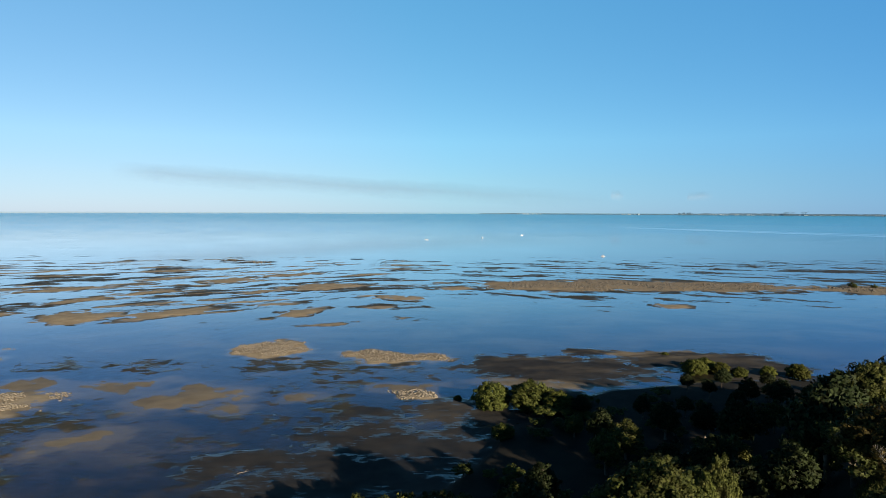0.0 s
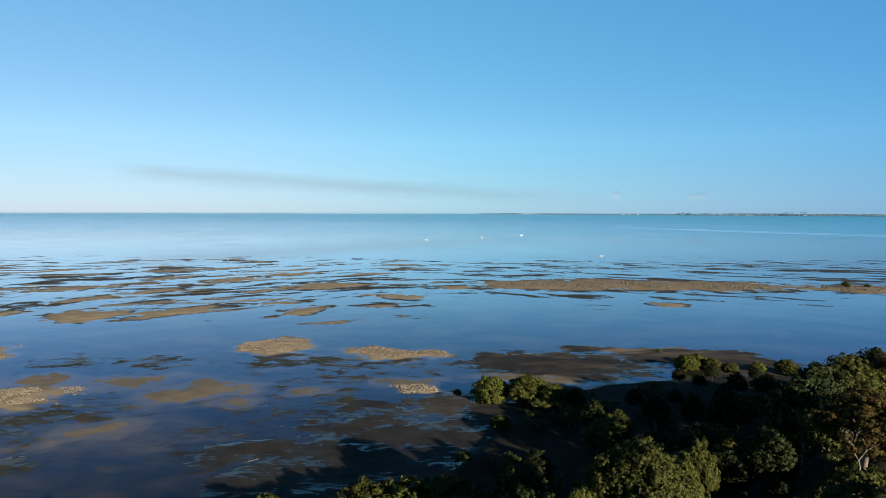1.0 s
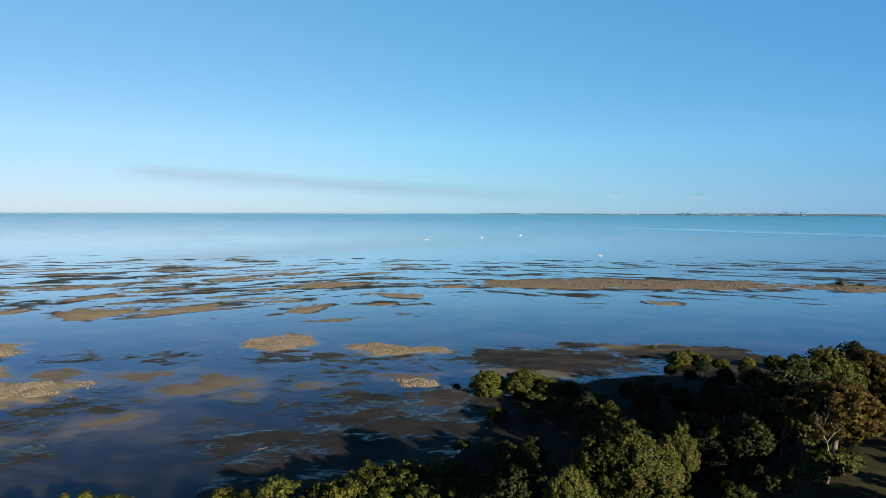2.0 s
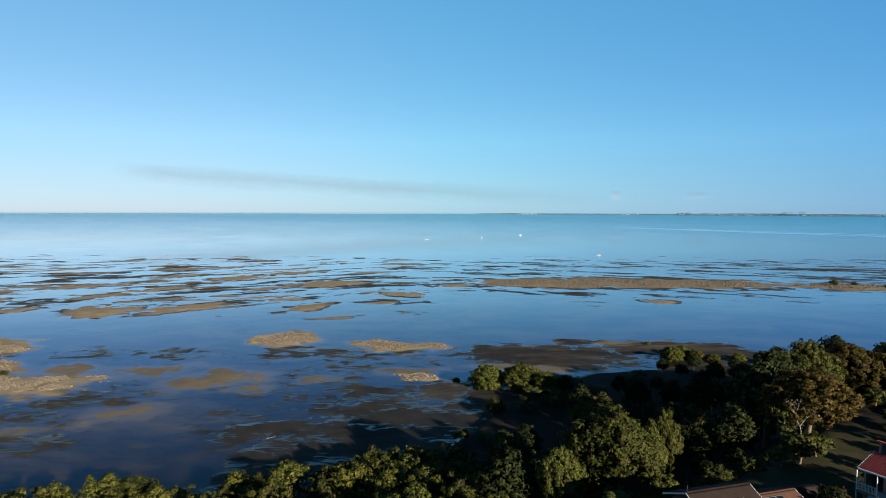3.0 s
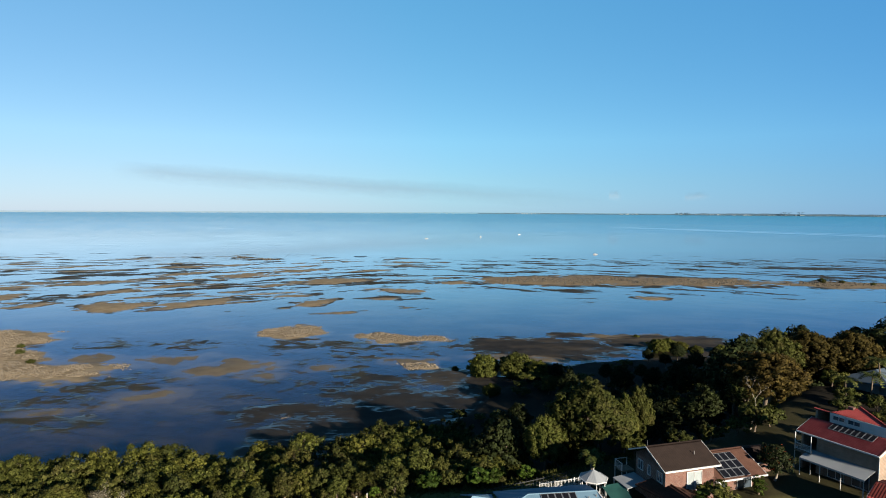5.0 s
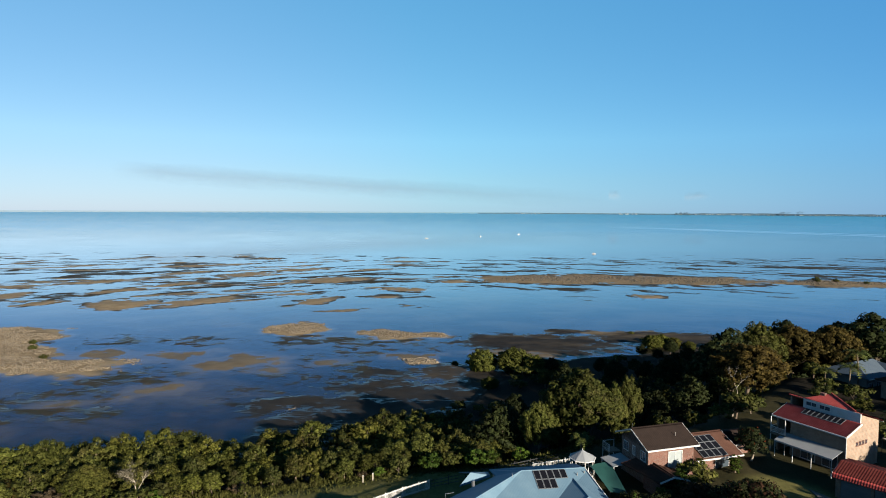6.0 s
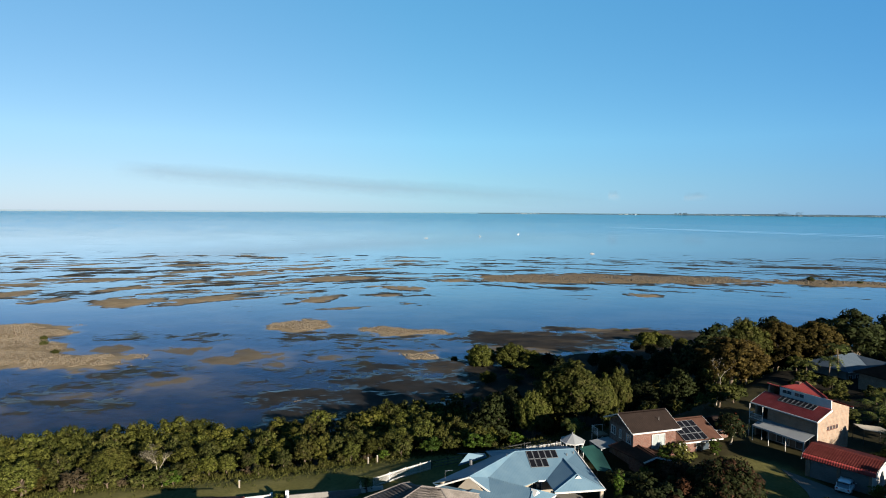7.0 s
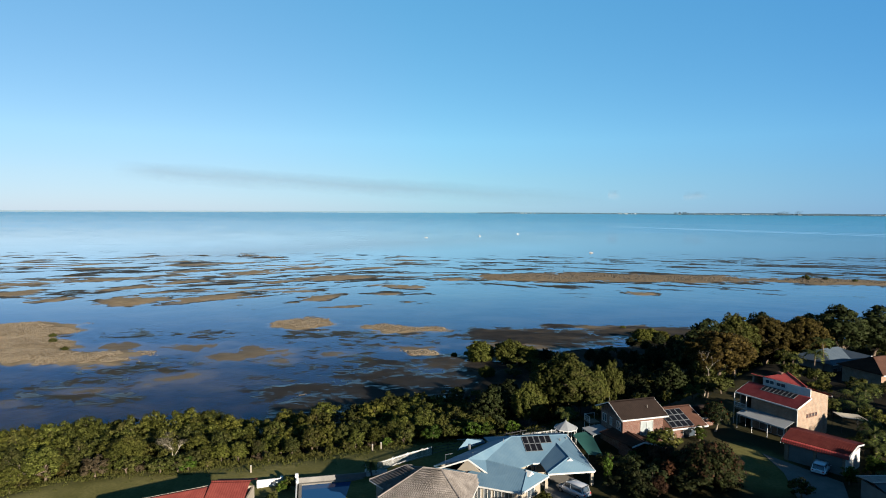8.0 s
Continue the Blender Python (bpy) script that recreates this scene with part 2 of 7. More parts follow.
def water_material():
    m = Mat("sea_water")
    v = m.place(True)
    rip = m.noise(m.place(True, (0.5, 1.0, 1.0)), 1.1, 3, 0.5)
    swell = m.noise(m.place(True, (0.012, 0.06, 1.0)), 1.0, 6, 0.58, 0.4)
    bmp = m.node("ShaderNodeBump", Height=rip, Strength=0.06, Distance=0.06).outputs["Normal"]
    streak = m.ramp(swell, 0.35, 0.7, 0.05, 0.22)
    far = m.node("ShaderNodeSeparateXYZ", Vector=v).outputs["Y"]
    rough = m.math("MULTIPLY", streak, m.ramp(far, 600, 1500, 0.06, 1.0))
    graze = m.node("ShaderNodeLayerWeight", Blend=0.5, Normal=bmp).outputs["Facing"]
    fres = m.math("ADD", m.math("MULTIPLY", m.math("POWER", graze, 5.0), 0.98), 0.02)
    # reflection is scaled by distance: weak in the shallows, boosted over the outer flats
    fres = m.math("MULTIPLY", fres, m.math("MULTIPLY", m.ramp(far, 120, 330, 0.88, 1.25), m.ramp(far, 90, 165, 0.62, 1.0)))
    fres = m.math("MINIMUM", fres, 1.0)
    # the near reflection is painted bluer by a tinted gloss colour
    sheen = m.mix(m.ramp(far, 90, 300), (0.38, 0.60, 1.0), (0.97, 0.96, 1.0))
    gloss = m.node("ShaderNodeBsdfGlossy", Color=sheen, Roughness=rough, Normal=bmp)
    clear = m.node("ShaderNodeBsdfTransparent", Color=(0.84, 0.82, 0.68, 1))
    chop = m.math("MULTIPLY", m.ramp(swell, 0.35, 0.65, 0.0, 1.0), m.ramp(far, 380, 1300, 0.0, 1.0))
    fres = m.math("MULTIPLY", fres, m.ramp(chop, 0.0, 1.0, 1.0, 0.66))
    # the reflection is halved towards the horizon
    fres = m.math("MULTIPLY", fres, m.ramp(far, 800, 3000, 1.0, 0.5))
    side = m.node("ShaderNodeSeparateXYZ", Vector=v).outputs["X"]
    # reflection is dimmed towards the right side of the bay
    right_dim = m.math("MULTIPLY", m.ramp(m.math("DIVIDE", side, m.math("ADD", far, 200.0)), -0.1, 0.6), m.ramp(far, 150, 500))
    fres = m.math("MULTIPLY", fres, m.ramp(right_dim, 0.0, 1.0, 1.0, 0.68))
    # two long smooth wakes left by a boat across the ruffled water
    wake = None
    for run, at, wide in ((1.234, 2431.0, 30.0), (1.49, 2516.0, 34.0)):
        gap = m.math("ABSOLUTE", m.math("SUBTRACT", m.math("ADD", far, m.math("MULTIPLY", side, run)), at))
        line = m.ramp(gap, wide, wide * 0.4)
        wake = line if wake is None else m.math("MAXIMUM", wake, line)
    wake = m.math("MULTIPLY", wake, m.ramp(side, 480, 700))
    fres = m.math("MINIMUM", m.math("MULTIPLY", fres, m.ramp(wake, 0.0, 1.0, 1.0, 2.1)), 1.0)
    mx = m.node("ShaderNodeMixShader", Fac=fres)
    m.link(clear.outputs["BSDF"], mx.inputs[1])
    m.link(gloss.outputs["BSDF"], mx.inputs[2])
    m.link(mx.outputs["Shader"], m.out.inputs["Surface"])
    return m.m


# ---- building helpers ----
def link_mesh(name, me, material, parent=None, label=""):
    ob = new(name, me)
    for mt in material if isinstance(material, (list, tuple)) else [material]:
        me.materials.append(mt)
    if parent:
        ob.parent = parent
    if label:
        ob["label"] = label
    return ob


def part(name, bm, material, parent=None, label="", smooth=False):
    me = bpy.data.meshes.new(name)
    bm.to_mesh(me)
    bm.free()
    if smooth:
        me.shade_smooth()
    return link_mesh(name, me, material, parent, label)


def raw_mesh(name, verts, faces, smooth=False):
    """A mesh from numpy arrays; faces all have the same number of corners."""
    me = bpy.data.meshes.new(name)
    verts, faces = np.asarray(verts, np.float32), np.asarray(faces, np.int32)
    k = faces.shape[1]
    me.vertices.add(len(verts))
    me.vertices.foreach_set("co", verts.ravel())
    me.loops.add(faces.size)
    me.loops.foreach_set("vertex_index", faces.ravel())
    me.polygons.add(len(faces))
    me.polygons.foreach_set("loop_start", np.arange(0, faces.size, k, dtype=np.int32))
    me.update(calc_edges=True)
    me.validate()
    if smooth:
        me.shade_smooth()
    return me


def base(name, m, label, category, group="", kind=""):
    e = tagged(new(name), label, category, group, kind)
    e.matrix_basis = m
    return e


def value_noise(x, y, seed):
    ix, iy = np.floor(x).astype(np.int64), np.floor(y).astype(np.int64)
    fx, fy = x - ix, y - iy
    fx, fy = fx * fx * (3 - 2 * fx), fy * fy * (3 - 2 * fy)

    def lattice(i, j):
        h = (i * 374761393 + j * 668265263 + seed * 974711) & 0xFFFFFFFF
        h = ((h ^ (h >> 13)) * 1274126177) & 0xFFFFFFFF
        return ((h ^ (h >> 16)) & 0xFFFF) / 65535.0

    a = lattice(ix, iy) * (1 - fx) + lattice(ix + 1, iy) * fx
    b = lattice(ix, iy + 1) * (1 - fx) + lattice(ix + 1, iy + 1) * fx
    return a * (1 - fy) + b * fy


def fbm(x, y, size, seed, octaves=4, gain=0.5):
    """Fractal noise about 0, within -1 and 1."""
    out, amp, tot = 0.0, 1.0, 0.0
    for k in range(octaves):
        f = 2.0 ** k / size
        ca, sa = math.cos(0.6 * k + 0.3), math.sin(0.6 * k + 0.3)
        out = out + amp * (value_noise((x * ca - y * sa) * f, (x * sa + y * ca) * f, seed + k) * 2 - 1)
        tot += amp
        amp *= gain
    return out / tot


def smooth01(a, lo, hi):
    t = np.clip((a - lo) / (hi - lo), 0, 1)
    return t * t * (3 - 2 * t)


# ---- the ground: land, shore and sea bed in one sheet ----
# low banks along a line from (x, y) to (x, y): half width, height over the water
SAND_NEAR = [
    (-108, 158, -74, 165, 13.0, 0.005), (-82, 141, -53, 168, 8.5, 0.035), (-46, 154, -29, 159, 4.6, 0.015),
    (-90, 124, -70, 127, 8.5, 0.015), (-122, 168, -104, 160, 8.5, 0.035), (-16, 162, 4, 166, 6.0, 0.005),
    (8, 168, 52, 164, 5.0, 0.105), (-104, 111, -86, 114, 3.6, -0.015), (-120, 101, -103, 102, 3.0, -0.015), (-60, 145, -47, 149, 4.0, 0.005),
]
SAND_FAR = [
    (-183, 272, -153, 273, 17.0, 0.7), (-146, 264, -111, 300, 10.5, 0.4), (-215, 260, -199, 284, 8.0, 0.35), (-206, 308, -186, 342, 6.5, 0.35),
    (-190, 346, -150, 362, 6.5, 0.3), (-284, 333, -254, 346, 6.5, 0.3), (-256, 345, -207, 384, 6.5, 0.3), (-248, 288, -238, 312, 9.0, 0.3),
    (-158, 392, -136, 432, 12.5, 0.35), (-120, 346, -92, 368, 7.0, 0.3), (-96, 301, -80, 320, 7.0, 0.3), (-96, 373, -50, 394, 13.5, 0.4),
    (-75, 280, -56, 300, 9.0, 0.35), (-33, 339, -16, 332, 7.5, 0.2), (-40, 303, -26, 307, 4.5, 0.1), (-3, 381, 22, 372, 8.5, 0.3),
    (113, 309, 130, 310, 7.0, 0.3), (-236, 470, -170, 512, 8.0, 0.25), (-130, 440, -90, 470, 8.0, 0.25), (-210, 410, -176, 446, 7.0, 0.25),
]
REEFS = [
    (-74, 210, -40, 208, 14.5, 0.5), (-34, 204, 4, 192, 8.5, 0.4), (-195, 194, -146, 190, 20.0, 0.55), (-175, 170, -124, 164, 15.0, 0.5),
    (-165, 150, -101, 150, 10.5, 0.5), (-10, 156, -1, 159, 5.0, 0.3), (22, 392, 150, 397, 29.0, 0.75),
    (105, 396, 226, 391, 25.0, 0.65), (222, 390, 340, 352, 19.0, 0.6),
]
# where weed lies thick on the near flats
WEED = [
    (-128, 186, -108, 200, 13.0), (-100, 196, -72, 184, 13.0), (-66, 184, -30, 190, 9.0), (-40, 176, 6, 178, 11.0),
    (2, 190, 60, 184, 20.0), (56, 196, 108, 188, 13.0), (28, 210, 120, 206, 8.0), (-116, 118, -84, 130, 11.0), (-112, 106, -78, 104, 7.0),
    (-60, 146, -46, 150, 7.0), (-124, 142, -80, 140, 8.0), (-52, 160, -20, 148, 9.0), (-40, 136, 0, 140, 9.0), (-60, 114, -44, 122, 9.0),
]
# dark bare mud that stands just clear of the water before the trees
MUD = [(-38, 126, 6, 128, 17.0, 0.2), (-54, 108, -14, 112, 11.0, 0.16), (2, 116, 26, 134, 15.0, 0.24), (-28, 102, 4, 110, 13.0, 0.22), (20, 152, 44, 158, 12.0, 0.22)]
# brown flats that run out round the point
POINT = [(-8, 151, 8, 140, 10.0, 0.14), (2, 186, 70, 182, 25.0, 0.28), (54, 197, 122, 187, 22.0, 0.30), (40, 212, 76, 206, 8.0, 0.20)]
# the lone dark rocks at the outer edge of the flats
OUTER = [(-207, 579, -190, 580, 10.0, 0.4), (-182, 568, -154, 563, 9.0, 0.3), (-310, 580, -289, 582, 8.0, 0.4), (-257, 583, -244, 584, 8.0, 0.4), (-87, 606, -75, 607, 9.0, 0.4)]


def bank_field(x, y, banks, rag=1.0):
    """How far inside the nearest bank: 1 on its line, 0 at its edge, below 0 outside; and its height there."""
    inside, height = np.full(x.shape, -9.0), np.zeros(x.shape)
    wx = x + 10 * fbm(x, y, 22, 31) + 4.5 * fbm(x, y, 6, 37, 4, 0.6)
    wy = y + 11 * fbm(x, y, 20, 41) + 5.0 * fbm(x, y, 6, 47, 4, 0.6)
    for x1, y1, x2, y2, w, h in banks:
        near = (x > min(x1, x2) - 4 * w - 12) & (x < max(x1, x2) + 4 * w + 12) & (y > min(y1, y2) - 4 * w - 12) & (y < max(y1, y2) + 4 * w + 12)
        if not near.any():
            continue
        px, py = wx[near], wy[near]
        k = min(1.0, w / 9.0) * rag
        px, py = x[near] + (px - x[near]) * k, y[near] + (py - y[near]) * k
        dx, dy = x2 - x1, y2 - y1
        ln = math.hypot(dx, dy)
        ax, ay = dx / ln, dy / ln
        u = ((px - (x1 + x2) / 2) * ax + (py - (y1 + y2) / 2) * ay) / (ln / 2)
        v = ((py - (y1 + y2) / 2) * ax - (px - (x1 + x2) / 2) * ay) / w
        d = (np.abs(u) ** 2.4 + np.abs(v) ** 2.4) ** (1 / 2.4)
        s = 1 - d
        better = s > inside[near]
        a, b = inside[near], height[near]
        a[better], b[better] = s[better], h
        inside[near], height[near] = a, b
    return inside, height


def shore_line(x):
    """The y at which the land meets the mud."""
    return np.interp(x, [-400, -140, -95, -70, -45, -20, 0, 12, 28, 45, 75, 110, 160, 400], [20, 44, 58, 66, 74, 86, 100, 124, 146, 160, 168, 172, 170, 150])


def front_line(x):
    """The y of the landward edge of the trees along the shore."""
    return np.interp(x, [-200, -62, -56, -47, -32, -17, -2, 10, 25, 40, 58, 76, 90, 200], [22, 34, 39.3, 42, 43.6, 46.4, 48.5, 49.5, 56, 60, 75, 92, 93, 93])


def land_height(x, y):
    """Low wet land under the woods, rising to the level yards of the houses; and the distance inside the shore line."""
    d = shore_line(x) - y + 3.5 * fbm(x, y, 22, 5)
    e = y - front_line(x)
    top = np.interp(x, [-120, -40, -20, -5, 15, 40, 200], [8.6, 9.3, 10.0, 11.6, 12.6, 14.0, 13.6])
    s = smooth01(e, -4, 25)
    rise = (top * (1 - s) + 1.5 * s) + 0.25 * fbm(x, y, 15, 8) * smooth01(e, -4, 6)
    rise = np.minimum(rise, 0.12 + np.clip(d, 0, None) * 0.4)
    return np.where(d > 0, rise, np.clip(0.12 + d * 0.05, -0.6, 1)), d


def ground_z(x, y):
    return float(land_height(np.array([float(x)]), np.array([float(y)]))[0][0])


def axis(breaks):
    """Coordinates with a step that changes from stretch to stretch."""
    out = [breaks[0][0]]
    for (a, step), (b, step2) in zip(breaks, breaks[1:]):
        n = max(1, int(round((b - a) / ((step + step2) / 2))))
        out += [a + (b - a) * (i + 1) / n for i in range(n)]
    return np.array(out)


def sea_rise(r):
    """The sea sheet is level near the shore and bends up a little far out, as its true rim lies beyond its edge."""
    return 32.0 * (np.clip(r - 1400, 0, None) / 3450.0) ** 1.6


def ridge_frame(x, y):
    """Distance along and across the long ridges of the outer flats, which bend from one side of the bay to the other."""
    xs = np.arange(-5000, 5001, 10.0)
    slope = np.interp(xs, [-900, -300, -180, -90, -40, 0, 60, 200, 900], [0.1, 0.3, 0.5, 0.35, 0.12, -0.08, -0.3, -0.42, -0.15])
    rise = np.cumsum(slope) * 10.0
    length = np.cumsum(np.sqrt(1 + slope ** 2)) * 10.0
    s = np.interp(x, xs, slope)
    return np.interp(x, xs, length), (y - np.interp(x, xs, rise)) / np.sqrt(1 + s * s)


def build_ground():
    gx = axis([(-4700, 400), (-1200, 120), (-520, 7), (-300, 2.4), (-180, 1.15), (120, 1.15), (300, 2.4), (520, 7), (1200, 120), (4700, 400)])
    gy = axis([(-4700, 500), (-600, 100), (-120, 6), (20, 2.5), (84, 0.68), (225, 0.68), (240, 1.4), (420, 1.5), (470, 2.6), (700, 3.2), (1200, 60), (4700, 400)])
    X, Y = np.meshgrid(gx, gy)
    x, y = X.ravel(), Y.ravel()
    land, d = land_height(x, y)
    flat = 0.6 * fbm(x * 0.8, y, 24, 11, 4, 0.55) + 0.5 * fbm(x * 0.6, y, 6.5, 13, 4, 0.6)
    fine = fbm(x * 0.6, y, np.where(y > 240, 7.0, 3.4), 19, 4, 0.65)
    off = y - (222 + 0.02 * x + 14 * fbm(x, y, 60, 3))
    near_on = smooth01(-off, -5, 30)
    bed = -0.62 + near_on * (0.30 + 0.26 * flat + 0.10 * fine)
    # near flats: ragged mats of weed, thick in some places and thin between
    thick, _ = bank_field(x, y, [(*w, 0.1) for w in WEED])
    thick = 0.18 + 0.74 * smooth01(thick + 0.5 * fbm(x, y, 14, 95, 3), -0.6, 0.5)
    mats = fbm(x * 0.62, y, 2.9, 91, 4, 0.8) + 0.28 * fbm(x * 0.3, y, 16, 93, 3)
    mat = 0.55 * (mats - (0.52 - 0.60 * thick)) - 2.0 * (1 - near_on)
    bed = np.maximum(bed, np.minimum(mat, 0.09))
    weed = near_on * smooth01(mat, -0.12, 0.0)
    # outer flats: long thin ridges of weed, with bare sand on some of them
    along, across = ridge_frame(x, y)
    across = across + 5 * fbm(x, y, 34, 59, 3)
    right = smooth01(x + 25 * fbm(x, y, 30, 75), -40, 50)
    ridge = fbm(along * 0.34, across, 9, 61, 5, 0.62) * (1 - right) + right * fbm(along * 0.22, across, 6.5, 83, 5, 0.6)
    ridge = ridge + 0.28 * fbm(x * 0.6, y, 6.0, 87, 4, 0.65)
    sparse = np.interp(y, [230, 262, 300, 480, 560, 630, 700], [0.7, 0.34, 0.13, 0.10, 0.22, 0.4, 0.9]) * (1 - right) + right * np.interp(y, [270, 320, 352, 375, 420, 520, 590, 640, 700], [0.8, 0.30, 0.20, 0.16, 0.11, 0.14, 0.24, 0.45, 0.9])
    sparse = sparse - 0.12 * fbm(x, y, 55, 67, 2)
    mat = 0.9 * (ridge - sparse)
    bed = np.maximum(bed, np.clip(mat, -0.6, 0.16))
    bed = bed - 2.2 * smooth01(y, 640, 800)
    far_on = smooth01(y, 235, 262) * smooth01(-y, -680, -620)
    weed = np.maximum(weed, far_on * smooth01(mat, -0.1, 0.02))
    sand = far_on * (1 - right) * smooth01(mat, 0.05, 0.11) * smooth01(fbm(along * 0.12, across, 15, 71, 3), -0.02, 0.08)
    # long thin sand bars across the outer flats
    line = np.abs(fbm(along * 0.08, across, 40, 73, 2) + 0.05 * fine)
    bar = smooth01(-line, -0.05, -0.012) * far_on * smooth01(fbm(x, y, 70, 79, 2), -0.2, 0.1) * (1 - right) * smooth01(y, 285, 320) * smooth01(-y, -540, -480)
    bed = np.maximum(bed, np.where(bar > 0.02, -0.4 + 0.6 * bar + 0.1 * fine * bar, -9))
    sand = np.maximum(sand, smooth01(bar, 0.5, 0.75))
    shell, wet = np.zeros_like(x), 0.8 * weed
    for banks, kind in ((MUD, "mud"), (POINT, "mud"), (OUTER, "weed"), (SAND_NEAR, "sand"), (SAND_FAR, "sand"), (REEFS, "shell")):
        s, h = bank_field(x, y, banks)
        if banks is SAND_FAR:
            s = s + 0.45 * fine
        if banks is REEFS:
            s = s + np.where(y > 300, 0.4, 0.12) * fine
        if kind == "mud":
            s = s + 0.25 * mats
        top = (h + 0.15) * (1 - np.clip(1 - s, 0, 1) ** 2.2) - 0.12 + 0.10 * fine * smooth01(s, 0, 0.25)
        if kind == "mud":
            top = np.minimum(top, h) + 0.085 * mats
        lifted = np.where(s > 0, top, np.clip(s, -1.2, 0) * 0.5 - 0.12)
        bed = np.where(s > -1.2, np.maximum(bed, lifted), bed)
        on = smooth01(s, -0.2, 0.15)
        if banks is SAND_NEAR:
            calm = smooth01(s, -0.05, 0.3)
            bed = bed * (1 - calm) + lifted * calm
            weed = weed * (1 - calm)
        if kind in ("weed", "mud"):
            weed = np.maximum(weed, on * smooth01(flat, -0.4, 0.1)) if kind == "weed" else weed * (1 - 0.8 * on)
            wet = np.maximum(wet, on)
            if banks is POINT:
                tan = smooth01(1 - np.hypot((x - 64) / 34, (y - 206) / 9), -0.2, 0.5)
                sand = np.maximum(sand, (0.12 + 0.5 * tan) * on * smooth01(fbm(x * 0.4, y, 6, 99, 4, 0.65), -0.3, 0.35))
            continue
        # a dark ragged fringe of weed along the edge of each outer bank
        if banks is SAND_FAR or banks is REEFS:
            fringe = smooth01(s, -0.55, -0.1) * smooth01(-s, -0.2, 0.1) * (y > 240)
            bed = np.maximum(bed, np.where(fringe > 0.05, 0.55 * (fbm(x * 0.7, y, 6, 97, 4, 0.65) + 0.12) * fringe - 0.25 * (1 - fringe), -9))
            weed = np.maximum(weed, fringe)
        ragged = on * smooth01(fbm(x, y, 9, 17) + s * 1.2, -0.5, 0.1)
        sand = np.maximum(sand, ragged * (0.46 if banks is SAND_NEAR else np.where(y > 320, 0.72, 1.0) if banks is REEFS else 0.9))
        if kind == "shell":
            shell = np.maximum(shell, np.where(y > 320, 0.7, 1.0) * smooth01(s + 0.35 * fbm(x, y, 7, 23), 0.1, 0.4))
    # a soft apron of mud runs out from the foot of the trees
    apron = smooth01(x, -56, -36) * smooth01(-x, -46, -22) * smooth01(d, -40, -26) * (d < 0)
    bed = np.maximum(bed, np.where(apron > 0.02, 0.12 + 0.11 * mats - 0.5 * (1 - apron), -9))
    wet = np.maximum(wet, apron)
    weed = weed * (1 - 0.8 * apron)
    weed = weed * (1 - smooth01(d, -14, -6))
    z = np.where(d > 0, np.maximum(land, bed), np.where(d > -12, np.maximum(bed, land), bed))
    far = np.hypot(x, y)
    z = z + sea_rise(np.minimum(far, 4650)) - 2.0 * smooth01(far, 1000, 1600) * (d < 0) - 60 * smooth01(far, 4650, 5200)
    nx, ny = len(gx), len(gy)
    idx = np.arange(nx * ny).reshape(ny, nx)
    faces = np.stack([idx[:-1, :-1], idx[:-1, 1:], idx[1:, 1:], idx[1:, :-1]], -1).reshape(-1, 4)
    me = raw_mesh("ground", np.stack([x, y, z], -1), faces, True)
    lawn = smooth01(lawn_inside(x, y) + 2.0 * fbm(x, y, 6, 29), -1.0, 1.5) * smooth01(-x, -72, -62)
    # yards painted near black for shade; one mown lawn lies before the red-roofed house
    mown = smooth01(1.0 - np.hypot((x - 42.5) / 7.0, (y - 33.0) / 9.0), -0.1, 0.25)
    lawn = lawn * np.clip(1 - 0.8 * smooth01(x, 8, 22) + mown, 0, 1)
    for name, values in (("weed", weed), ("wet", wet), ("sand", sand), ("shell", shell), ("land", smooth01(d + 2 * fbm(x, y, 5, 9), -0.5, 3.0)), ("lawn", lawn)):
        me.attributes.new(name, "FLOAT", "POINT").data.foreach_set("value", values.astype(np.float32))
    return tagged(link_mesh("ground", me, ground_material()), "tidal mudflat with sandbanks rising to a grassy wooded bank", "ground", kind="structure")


def lawn_inside(x, y):
    return np.minimum(front_line(x) - y, y + 250)


ground = build_ground()


def build_water():
    """A round sheet of sea out to the horizon."""
    rings = axis([(0, 40), (400, 40), (1400, 150), (4850, 250)])[1:]
    n = 144
    ang = np.linspace(0, 2 * math.pi, n, endpoint=False)
    R, A = np.meshgrid(rings, ang, indexing="ij")
    Z = sea_rise(R)
    verts = np.concatenate([[[0, 0, 0]], np.stack([R * np.sin(A), R * np.cos(A), Z], -1).reshape(-1, 3)])
    idx = 1 + np.arange(len(rings) * n).reshape(len(rings), n)
    nxt = np.roll(idx, -1, 1)
    quads = np.stack([idx[:-1], nxt[:-1], nxt[1:], idx[1:]], -1).reshape(-1, 4)
    first = np.stack([np.zeros(n, int), idx[0], nxt[0], nxt[0]], -1)
    tri = np.concatenate([np.stack([quads[:, 0], quads[:, 1], quads[:, 2]], -1), np.stack([quads[:, 0], quads[:, 2], quads[:, 3]], -1), first[:, [0, 2, 1]]])
    me = raw_mesh("water", verts, tri, True)
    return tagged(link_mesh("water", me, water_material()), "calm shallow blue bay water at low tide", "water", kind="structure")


water = build_water()


